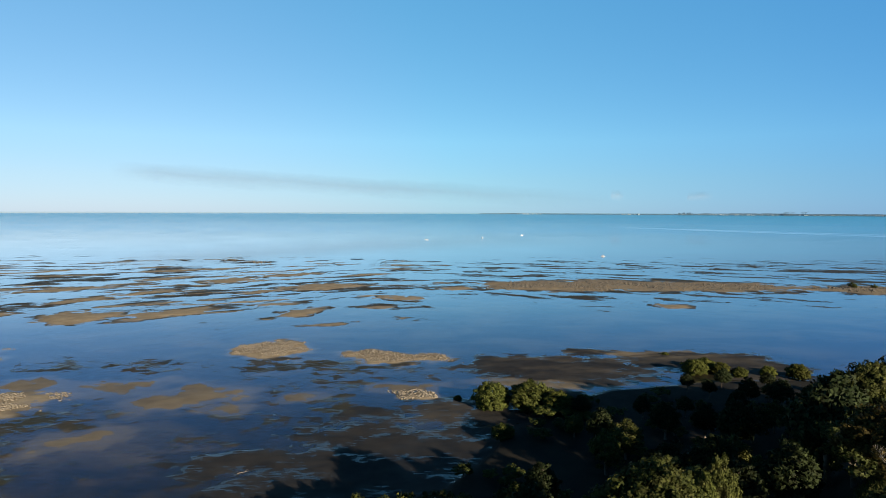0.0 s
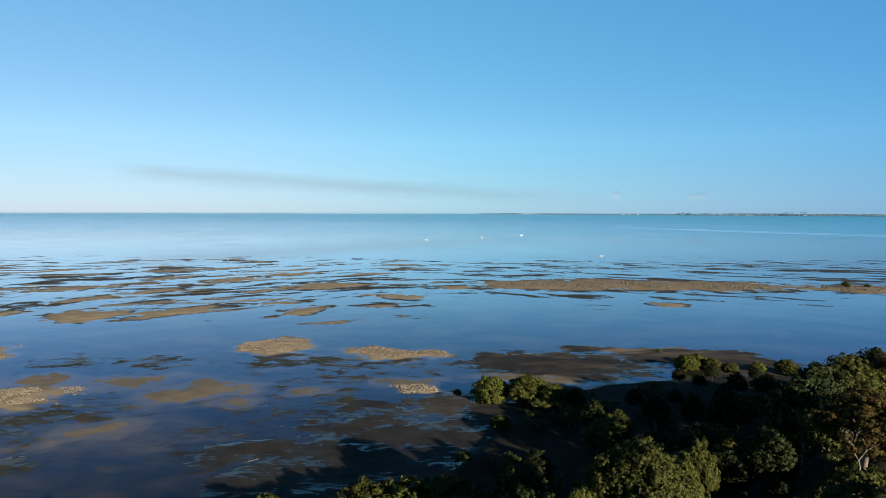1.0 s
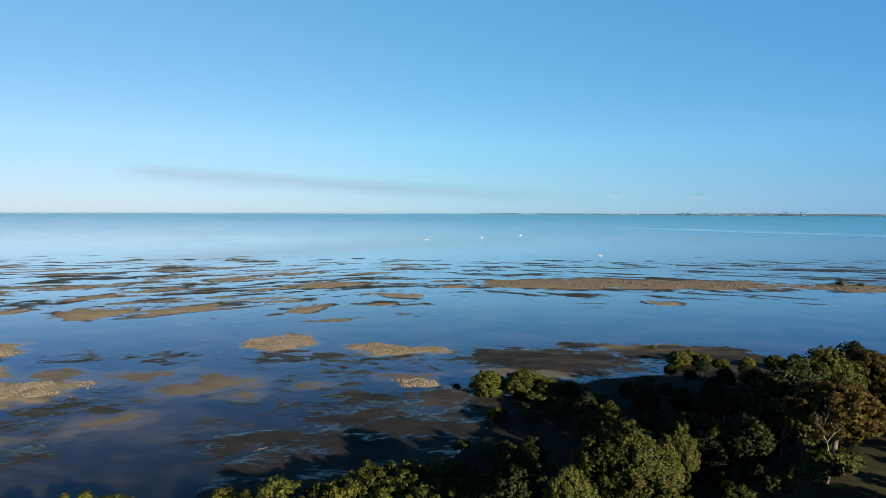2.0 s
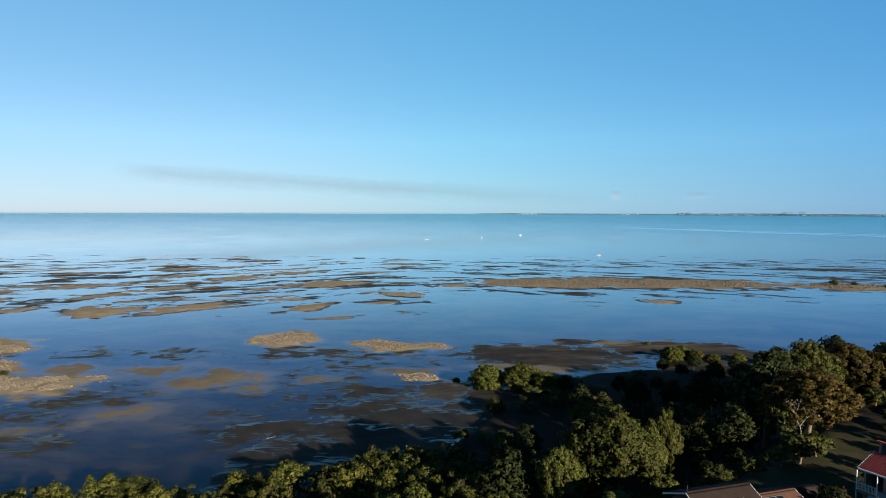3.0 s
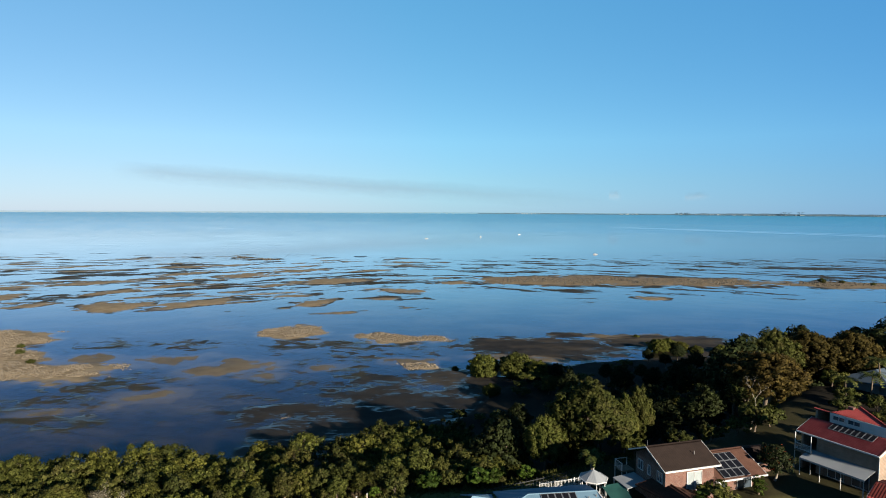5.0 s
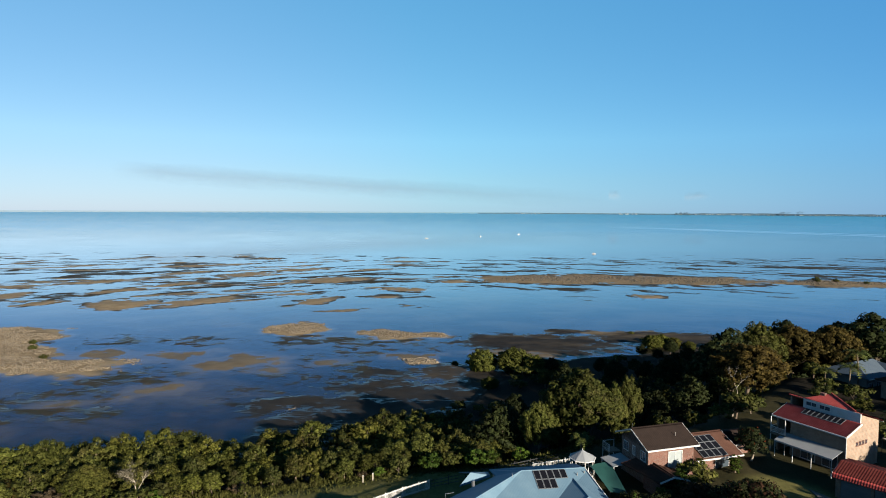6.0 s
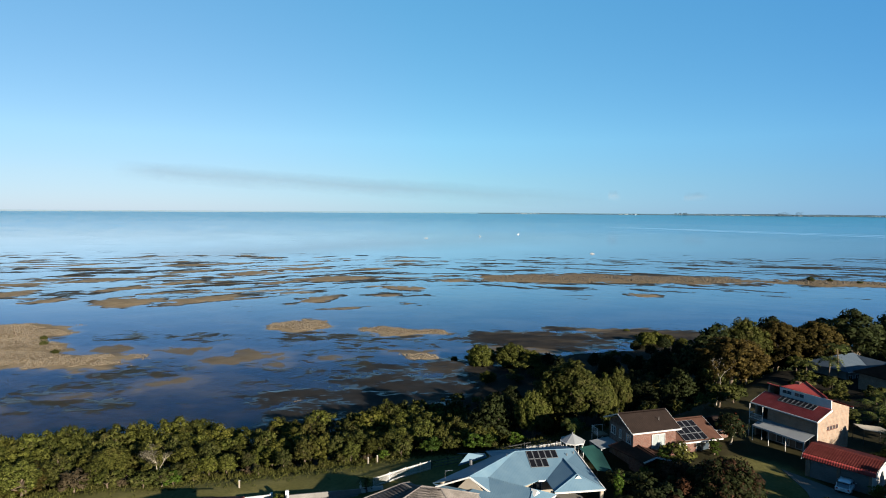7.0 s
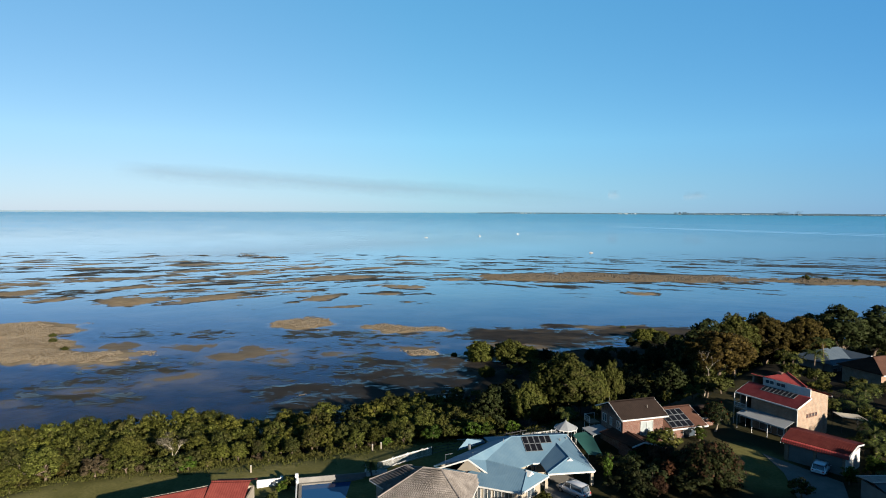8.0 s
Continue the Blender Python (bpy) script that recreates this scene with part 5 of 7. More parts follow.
def blue_house():
    m = pose(9.6, 38.4, 12.2, 0, 0, 7)
    h = base("blue_roof_house", m, "single-storey cream house with a pale blue metal hip roof", "house")
    A, B = (0.1, -2.1, 4.6), (8.3, -2.1, 4.6)
    W, V = (-7.35, -9.1, 4.6), (1.87, -7.15, 2.8)
    F1, F2, FE, FR = (-4.68, -7.74, 3.75), (-0.08, -11.44, 3.75), (-1.8, -15.2, 2.6), (3.0, -10.82, 2.6)
    R1, R2 = (6.26, -3.67, 3.98), (6.41, -8.5, 3.98)
    bg = (-4.65, -10.56, 2.95)
    roofs = [
        [A, V, (2.95, -7.1, 2.8), R1, B],
        [B, R1, R2, (9.4, -10.2, 2.75), (9.2, -6.6, 2.82)],
        [R1, (2.9, -7.12, 2.8), (2.95, -10.4, 2.75), R2],
        [R2, (2.95, -10.4, 2.75), (9.4, -10.2, 2.75)],
        [A, W, bg, F1, (-0.6, -8.6, 2.8), V],
        [A, (-2.7, -0.1, 3.2), (-11.4, -5.4, 2.35), W],
        [F1, (-9.2, -10.9, 2.6), FE, F2],
        [F2, FE, FR],
        [F1, F2, FR, (-0.6, -8.6, 2.8)],
        [A, B, (8.9, 3.2, 2.9), (-3.0, 2.6, 2.9), (-2.7, -0.1, 3.2)],
        [(-5.97, -0.3, 3.9), (-7.5, -1.3, 2.7), (-3.4, -0.3, 3.3)],
        [(-5.97, -0.3, 3.9), (-3.4, 0.0, 3.3), (-3.2, 2.2, 2.75), (-7.0, 2.6, 2.75)],
        [(-11.4, -5.4, 2.3), (-9.8, -8.4, 2.3), (-9.2, -10.9, 2.55), bg, (-7.7, -8.9, 2.9)],
    ]
    for r in roofs:
        slab("roof", r, 0.10, ROOF_BLUE, h)
    for a, b in ((A, B), (A, W), (R1, R2), (F1, F2), (R2, (2.95, -10.4, 2.75)), (R2, (9.4, -10.2, 2.75)), (F2, FE), (F2, FR)):
        ridge_cap(h, a, b, ROOF_BLUE, 0.08)
    for a, b in ((W, bg), (W, (-11.3, -7.6, 2.9)), ((2.95, -10.45, 2.68), (9.4, -10.25, 2.68)), (FE, FR), (B, (9.45, -10.2, 2.7)), (V, (2.9, -7.1, 2.75)), ((-0.6, -8.65, 2.72), FR), ((-9.2, -10.95, 2.5), FE)):
        a2, b2 = Vector(a) - Vector((0, 0, 0.08)), Vector(b) - Vector((0, 0, 0.08))
        beam("fascia", a2, b2, 0.12, 0.2, WHITE, h, "white fascia and gutter")
    # gable faces in white boards
    for name, tri in (("gable", [W, (-8.6, -8.2, 2.9), (-5.6, -10.2, 2.9)]),):
        bm = bmesh.new()
        f = [bm.verts.new(p) for p in tri]
        g = [bm.verts.new((p[0] + 0.1, p[1] + 0.13, p[2])) for p in tri]
        bm.faces.new(f)
        bm.faces.new(g[::-1])
        for i in range(3):
            bm.faces.new((f[i], f[(i + 1) % 3], g[(i + 1) % 3], g[i]))
        bmesh.ops.recalc_face_normals(bm, faces=bm.faces[:])
        part(name, bm, CREAM, h, "cream gable boards")
    for cx, cy, cz, s, turn in ((6.41, -8.75, 3.5, 0.85, 0), (0.15, -11.9, 3.4, 0.8, 42)):
        bm = bmesh.new()
        mm = pose(cx, cy, cz, 0, 0, turn)
        f = [bm.verts.new(mm @ Vector(p)) for p in ((-0.8 * s, -0.25, -0.05), (0.8 * s, -0.25, -0.05), (0, -0.25, 0.6 * s))]
        g = [bm.verts.new(mm @ Vector(p)) for p in ((-0.8 * s, 0.3, -0.05), (0.8 * s, 0.3, -0.05), (0, 0.6, 0.6 * s))]
        bm.faces.new(f)
        bm.faces.new(g[::-1])
        for i in range(3):
            bm.faces.new((f[i], f[(i + 1) % 3], g[(i + 1) % 3], g[i]))
        bmesh.ops.recalc_face_normals(bm, faces=bm.faces[:])
        part("gablet", bm, WHITE, h, "small white gablet")
    wall_ring(h, -2.6, 8.2, -6.0, 2.2, -1.5, 2.7, CREAM)
    # rotated front wing and its windows
    for a, b in (((-8.4, -10.3), (-2.2, -14.0)), ((-2.2, -14.0), (1.9, -10.4)), ((1.9, -10.4), (-0.4, -8.2)), ((-8.4, -10.3), (-10.4, -5.8)), ((-10.4, -5.8), (-3.0, -0.4))):
        beam("wall", (*a, 0.5), (*b, 0.5), 0.2, 4.0 if a[0] < -9 or b[0] < -9 else 4.1, CREAM, h)
    for k in range(5):
        t = 0.12 + k * 0.19
        x, y = -8.4 + 6.2 * t, -10.3 - 3.7 * t
        window(h, x - 0.05, y - 0.1, 1.2, 0.95, 1.9, -30.8)
    window(h, 0.2, -12.15, 1.3, 1.5, 1.4, 41)
    window(h, 2.0, -6.02, 1.4, 1.2, 1.2, 0)
    # carport under the right-hand wing
    for u, v in ((2.9, -9.9), (9.1, -9.9), (9.1, -6.4)):
        box("carport_pier", u - 0.2, u + 0.2, v - 0.2, v + 0.2, -1.5, 2.62, CREAM, h)
    box("carport_floor", 2.6, 9.3, -15.5, -6.0, -0.75, 0.57, CONCRETE, h)
    roof_vent(h, 6.9, -3.2, 4.05)
    roof_vent(h, 7.9, -2.9, 4.1)
    post("whirlybird_vent", -6.2, -3.6, 3.7, 4.4, 0.22, ALUMINIUM, h, "round metal roof ventilator")
    post("flue", -1.4, -3.6, 4.0, 5.0, 0.05, ALUMINIUM, h)
    post("aerial", -9.9, -6.2, 2.4, 4.2, 0.02, ALUMINIUM, h)
    beam("aerial_arm", (-9.9, -6.2, 4.15), (-8.9, -6.0, 4.15), 0.04, 0.04, ALUMINIUM, h)
    solar_array(m, 5, 2, (1.5, -5.0, 3.40), (0.80, 0.01, 0), (0, 1.40, 0.514), skip=((3, 0), (4, 0)))


def hip_roof(parent, x0, x1, y0, y1, z0, z1, material, step=0.36):
    """A hipped roof over a rectangle, its ridge along y."""
    w = (x1 - x0) / 2
    cx = (x0 + x1) / 2
    r0, r1 = (cx, y0 + w * 0.95, z1), (cx, y1 - w * 0.95, z1)
    courses("roof", (x0, y0, z0), (x0, y1, z0), r1, r0, material, parent, step, pan=0.085)
    courses("roof", (x1, y0, z0), (x1, y1, z0), r1, r0, material, parent, step, pan=0.085)
    courses("roof", (x0, y0, z0), (x1, y0, z0), r0, r0, material, parent, step, pan=0.085)
    courses("roof", (x0, y1, z0), (x1, y1, z0), r1, r1, material, parent, step, pan=0.085)
    lift = Vector((0, 0, 0.1))
    ridge_cap(parent, Vector(r0) + lift, Vector(r1) + lift, material)
    for c, r in (((x0, y0, z0), r0), ((x1, y0, z0), r0), ((x0, y1, z0), r1), ((x1, y1, z0), r1)):
        ridge_cap(parent, Vector(c) + lift, Vector(r) + lift, material, 0.1)
    for a, b in (((x0, y0), (x1, y0)), ((x1, y0), (x1, y1)), ((x1, y1), (x0, y1)), ((x0, y1), (x0, y0))):
        beam("gutter", (*a, z0 - 0.06), (*b, z0 - 0.06), 0.14, 0.16, WHITE, parent)


def tile_house():
    h = base("tan_roof_house", pose(-1.8, 25.5, 12.0, 0, 0, 75), "house with a weathered tan tiled hip roof", "house")
    hip_roof(h, -5.0, 4.0, -6.2, 4.6, 2.8, 5.05, ROOF_TAN)
    wall_ring(h, -4.4, 3.4, -5.6, 4.0, -1.5, 2.75, CREAM)
    w = base("tan_roof_house", pose(-4.4, 26.9, 12.0, 0, 0, 40), "wing of a house with a weathered tan tiled hip roof", "house")
    hip_roof(w, -3.4, 3.4, -6.0, 3.4, 2.5, 4.5, ROOF_TAN)
    wall_ring(w, -2.8, 2.8, -5.0, 2.8, -1.5, 2.45, CREAM)
    # this wing is out of view, added to cast shade on the pool
    g = base("tan_roof_house", pose(-10.5, 12.0, 12.0, 0, 0, 75), "unseen wing of a tan tiled house, added to shade the pool", "house")
    hip_roof(g, -6.0, 5.5, -6.0, 7.0, 2.8, 5.6, ROOF_TAN)
    wall_ring(g, -5.4, 4.9, -5.4, 6.4, -1.5, 2.75, CREAM)
    window(w, 0.4, 2.81, 1.2, 1.6, 1.2, 180)


def low_red_house():
    h = base("low_red_house", pose(-26.4, 26.0, 10.2, 0, 0, 3), "house with a plain red tiled gable roof", "house")
    wall_ring(h, -2.6, 2.2, -8.5, 2.6, -1.0, 2.9, CREAM)
    courses("roof", (-2.4, 3.4, 3.4), (2.4, 3.4, 3.4), (2.4, 0.0, 4.6), (-2.4, 0.0, 4.6), ROOF_MAROON, h)
    courses("roof", (-2.4, -9.0, 1.9), (2.4, -9.0, 1.9), (2.4, 0.0, 4.6), (-2.4, 0.0, 4.6), ROOF_MAROON, h)
    ridge_cap(h, (-2.4, 0, 4.7), (2.4, 0, 4.7), ROOF_MAROON)
    wall_ring(h, -13.0, -2.8, -9.0, -2.8, -1.0, 2.1, CREAM)
    courses("roof", (-13.5, -9.5, 1.9), (-2.45, -9.5, 2.3), (-2.45, -0.1, 4.2), (-13.5, -2.4, 3.1), ROOF_MAROON, h)
    beam("barge_board", (-13.5, -2.3, 3.1), (-2.5, 0.0, 4.22), 0.06, 0.1, CREAM, h, "pale barge board")


def grey_house():
    h = base("grey_roof_house", pose(89, 89, 12.6, 0, 0, 25) @ Matrix.Diagonal((0.85, 0.85, 0.85, 1)), "low house with a pale grey metal roof", "house")
    wall_ring(h, -7, 7, -5, 5, -1.5, 3.6, GREY_WALL)
    for r in ([(-7.8, -5.8, 3.7), (7.8, -5.8, 3.7), (3.5, 0, 6.3), (-3.5, 0, 6.3)], [(7.8, 5.8, 3.7), (-7.8, 5.8, 3.7), (-3.5, 0, 6.3), (3.5, 0, 6.3)],
              [(-7.8, 5.8, 3.7), (-7.8, -5.8, 3.7), (-3.5, 0, 6.3)], [(7.8, -5.8, 3.7), (7.8, 5.8, 3.7), (3.5, 0, 6.3)]):
        slab("roof", r, 0.12, ROOF_GREY, h)
    slab("gable_roof", [(1.0, -8.5, 3.7), (3.6, -8.5, 5.6), (3.6, -1.0, 5.9), (1.0, -4.0, 3.9)], 0.12, ROOF_GREY, h)
    slab("gable_roof", [(6.2, -8.5, 3.7), (3.6, -8.5, 5.6), (3.6, -1.0, 5.9), (6.2, -4.0, 3.9)], 0.12, ROOF_GREY, h)
    beam("barge_board", (1.0, -8.6, 3.6), (3.6, -8.6, 5.55), 0.06, 0.26, WHITE, h)
    beam("barge_board", (6.2, -8.6, 3.6), (3.6, -8.6, 5.55), 0.06, 0.26, WHITE, h)
    beam("gutter", (-7.8, -5.9, 3.6), (1.0, -5.9, 3.6), 0.14, 0.2, WHITE, h)
    for u in (-5.5, -2.5):
        window(h, u, -5.01, 1.8, 1.6, 1.3, 0)


def dark_house():
    h = base("dark_roof_house", pose(90.5, 74.5, 13.0, 0, 0, 20), "brick house with a dark brown hip roof and veranda", "house")
    wall_ring(h, -6, 9, -4, 4, -1.5, 4.2, BRICK_TAN)
    for e0, e1, r1, r0 in (((-6.8, -4.8, 4.3), (10, -4.8, 4.3), (6, 0, 6.6), (-2.8, 0, 6.6)), ((-6.8, 4.8, 4.3), (10, 4.8, 4.3), (6, 0, 6.6), (-2.8, 0, 6.6)),
                           ((-6.8, -4.8, 4.3), (-6.8, 4.8, 4.3), (-2.8, 0, 6.6), (-2.8, 0, 6.6)), ((10, -4.8, 4.3), (10, 4.8, 4.3), (6, 0, 6.6), (6, 0, 6.6))):
        courses("roof", e0, e1, r1, r0, ROOF_RUST, h)
    beam("gutter", (-6.8, -4.9, 4.2), (10, -4.9, 4.2), 0.14, 0.2, WHITE, h)
    courses("roof", (2.0, -8.6, 4.2), (2.0, -4.0, 4.2), (5.5, -3.0, 5.9), (5.5, -8.6, 5.9), ROOF_RUST, h)
    courses("roof", (9.0, -8.6, 4.2), (9.0, -4.0, 4.2), (5.5, -3.0, 5.9), (5.5, -8.6, 5.9), ROOF_RUST, h)
    beam("barge_board", (2.0, -8.65, 4.15), (5.5, -8.65, 5.85), 0.06, 0.26, WHITE, h)
    beam("barge_board", (9.0, -8.65, 4.15), (5.5, -8.65, 5.85), 0.06, 0.26, WHITE, h)
    wall_ring(h, 2.6, 8.4, -8.0, -4.05, -1.5, 4.1, BRICK_TAN)
    box("veranda", -5.8, 2.5, -6.6, -4.05, 1.0, 1.2, TIMBER, h)
    for u in (-5.6, -3.0, -0.4, 2.2):
        post("veranda_post", u, -6.4, -1.5, 4.1, 0.07, WHITE, h)
    beam("veranda_rail", (-5.6, -6.4, 2.1), (2.2, -6.4, 2.1), 0.06, 0.08, WHITE, h)
    window(h, -3, -4.01, 2.6, 1.8, 1.4, 0)
    window(h, 0.2, -4.01, 2.6, 1.8, 1.4, 0)


brown_house()
red_house()
garage()
blue_house()
tile_house()
low_red_house()
grey_house()
dark_house()


# ---- cars ----
def car(name, m, label, paint, length, height, wagon=True):
    """A parked car, nose along +y."""
    c = base(name, m, label, "car", "parked cars")
    hw, L = 0.88, length / 2
    hood = 0.56 * height

    def loft(rows, nm, mat, lab="", parent=c):
        """Cross sections along y: y, half width, bottom, top."""
        bm = bmesh.new()
        rings = []
        for y, w, z0, z1 in rows:
            r = 0.10
            rings.append([bm.verts.new(p) for p in ((-w + r, y, z0), (w - r, y, z0), (w, y, z0 + r), (w, y, z1 - r), (w - r, y, z1), (-w + r, y, z1), (-w, y, z1 - r), (-w, y, z0 + r))])
        for a, b in zip(rings, rings[1:]):
            for i in range(8):
                bm.faces.new((a[i], a[(i + 1) % 8], b[(i + 1) % 8], b[i]))
        bm.faces.new(rings[0][::-1])
        bm.faces.new(rings[-1])
        bmesh.ops.recalc_face_normals(bm, faces=bm.faces[:])
        return part(nm, bm, mat, parent, lab, True)

    loft([(-L, hw * 0.86, 0.42, hood * 0.95), (-L + 0.15, hw * 0.97, 0.3, hood), (-L * 0.5, hw, 0.26, hood * 1.02), (L * 0.35, hw, 0.26, hood), (L * 0.8, hw * 0.95, 0.28, hood * 0.88), (L, hw * 0.8, 0.38, hood * 0.7)], "body", paint)
    back = -L + 0.18 if wagon else -L + 0.45
    loft([(back, hw * 0.84, hood * 0.9, hood * 1.05), (back + 0.32, hw * 0.82, hood * 0.9, height - 0.06), (0.1, hw * 0.80, hood * 0.9, height - 0.02), (L * 0.28, hw * 0.78, hood * 0.9, height - 0.08), (L * 0.58, hw * 0.8, hood * 0.85, hood * 0.98)], "glasshouse", GLASS, "dark car windows")
    loft([(back + 0.22, hw * 0.79, height - 0.12, height - 0.02), (0.1, hw * 0.79, height - 0.1, height + 0.02), (L * 0.3, hw * 0.76, height - 0.16, height - 0.03)], "car_roof", paint)
    for s in (-1, 1):
        beam("pillar", (s * hw * 0.82, back + 0.04, hood * 0.98), (s * hw * 0.78, back + 0.34, height - 0.08), 0.07, 0.14, paint, c)
        beam("pillar", (s * hw * 0.83, -0.1, hood * 0.98), (s * hw * 0.79, -0.1, height - 0.06), 0.06, 0.08, paint, c)
        beam("pillar", (s * hw * 0.80, L * 0.57, hood * 0.96), (s * hw * 0.77, L * 0.28, height - 0.1), 0.06, 0.08, paint, c)
        box("tail_light", s * hw * 0.7 - 0.1, s * hw * 0.7 + 0.1, -L - 0.02, -L + 0.1, hood * 0.72, hood * 0.95, TAIL, c, "red tail light")
        box("headlight", s * hw * 0.6 - 0.14, s * hw * 0.6 + 0.14, L - 0.14, L - 0.02, hood * 0.52, hood * 0.68, GLASS, c)
        box("mirror", s * (hw + 0.08) - 0.08, s * (hw + 0.08) + 0.08, L * 0.42, L * 0.42 + 0.1, hood, hood + 0.14, paint, c)
        for y in (-L * 0.62, L * 0.62):
            bm = bmesh.new()
            rot = Matrix.Translation((s * (hw - 0.08), y, 0.32)) @ Matrix.Rotation(radians(90), 4, "Y")
            bmesh.ops.create_cone(bm, cap_ends=True, segments=20, radius1=0.32, radius2=0.32, depth=0.2, matrix=rot)
            w = part("wheel", bevelled(bm, 0.03), RUBBER, c)
            bm = bmesh.new()
            bmesh.ops.create_cone(bm, cap_ends=True, segments=16, radius1=0.2, radius2=0.18, depth=0.22, matrix=rot)
            part("rim", bm, ALUMINIUM, w)
    box("bumper", -hw * 0.8, hw * 0.8, -L - 0.05, -L + 0.1, 0.38, 0.58, paint, c)
    box("plate", -0.26, 0.26, -L - 0.06, -L - 0.04, 0.62, 0.74, WHITE, c, bevel=0)


def paint_material(name, c, metal):
    m = Mat(name, 0.28, metal, 0.6)
    v = m.place()
    m.colour(m.mix(m.ramp(m.noise(v, 2.0, 4), 0.35, 0.7, 0, 0.25), c, tuple(k * 0.75 for k in c)))
    m.p.inputs["Coat Weight"].default_value = 0.7
    m.p.inputs["Coat Roughness"].default_value = 0.05
    return m.m


SILVER, CARWHITE = paint_material("silver_paint", (0.24, 0.245, 0.26), 0.4), paint_material("white_car_paint", (0.42, 0.43, 0.45), 0.0)
TAIL = paint_material("tail_lens", (0.3, 0.02, 0.015), 0.0)
car("station_wagon", pose(16.9, 27.3, 12.77, 0, 0, 40), "silver station wagon parked at a carport", SILVER, 4.4, 1.68)
car("hatchback", pose(51.2, 31.4, 14.03, 0, 0, -44), "white hatchback parked before a garage", CARWHITE, 3.6, 1.42)


# ---- yards ----
def gazebo():
    g = base("gazebo", pose(19.2, 43.4, 13.1), "white eight-sided garden gazebo with a pale roof", "gazebo")
    for k in range(8):
        a, b = math.pi / 4 * k, math.pi / 4 * (k + 1)
        p, q = (1.8 * math.cos(a), 1.8 * math.sin(a), 2.5), (1.8 * math.cos(b), 1.8 * math.sin(b), 2.5)
        slab("roof_panel", [p, q, (0, 0, 3.6)], 0.06, ROOF_WHITE, g)
        post("gazebo_post", 1.6 * math.cos(a), 1.6 * math.sin(a), -1.0, 2.45, 0.06, WHITE, g)
        beam("gazebo_rail", (1.6 * math.cos(a), 1.6 * math.sin(a), 0.9), (1.6 * math.cos(b), 1.6 * math.sin(b), 0.9), 0.05, 0.08, WHITE, g)
        beam("eave", p, q, 0.08, 0.14, WHITE, g)
    post("finial", 0, 0, 3.5, 3.75, 0.05, WHITE, g)
    box("gazebo_floor", -1.5, 1.5, -1.5, 1.5, -1.0, 0.05, CONCRETE, g)


def shade_sail(name, pts, low, material, label):
    s = base(name, Matrix(), label, "shade sail")
    n = 10
    vs, fs = [], []
    a, b, c, d = map(Vector, pts)
    for lay in (0, 1):
        for i in range(n + 1):
            for j in range(n + 1):
                u, v = i / n, j / n
                p = a.lerp(b, u).lerp(d.lerp(c, u), v)
                p.z -= 0.25 * math.sin(math.pi * u) * math.sin(math.pi * v) + 0.02 * lay
                vs.append(tuple(p))
    k = n + 1
    for lay in (0, 1):
        o = lay * k * k
        for i in range(n):
            for j in range(n):
                f = (o + i * k + j, o + (i + 1) * k + j, o + (i + 1) * k + j + 1, o + i * k + j + 1)
                fs.append(f if lay == 0 else f[::-1])
    link_mesh("cloth", raw_mesh("cloth", vs, fs, True), material, s)
    for p in pts:
        post("sail_post", p[0], p[1], low - 1, p[2], 0.05, DARK_METAL, s)


def fence(name, label, a, b, h, gap, picket, material, rails=2):
    """An upright fence on the ground from a to b."""
    f = base(name, Matrix(), label, "fence")
    ax, ay, bx, by = *a, *b
    n = int(math.hypot(bx - ax, by - ay) / gap)
    for i in range(n + 1):
        x, y = ax + (bx - ax) * i / n, ay + (by - ay) * i / n
        z = ground_z(x, y)
        big = i % int(max(1, round(2.4 / gap))) == 0
        w = 0.1 if big else picket
        box("fence_post" if big else "picket", x - w / 2, x + w / 2, y - w / 2, y + w / 2, z - 0.3, z + h + (0.1 if big else 0), material, f, bevel=0)
    for r in range(rails):
        k = max(1, n // 8)
        zr = 0.2 + (h - 0.35) * r / max(1, rails - 1)
        for i in range(0, n, k):
            j = min(n, i + k)
            p = [(ax + (bx - ax) * q / n, ay + (by - ay) * q / n) for q in (i, j)]
            beam("rail", (*p[0], ground_z(*p[0]) + zr), (*p[1], ground_z(*p[1]) + zr), 0.04, 0.08, material, f)


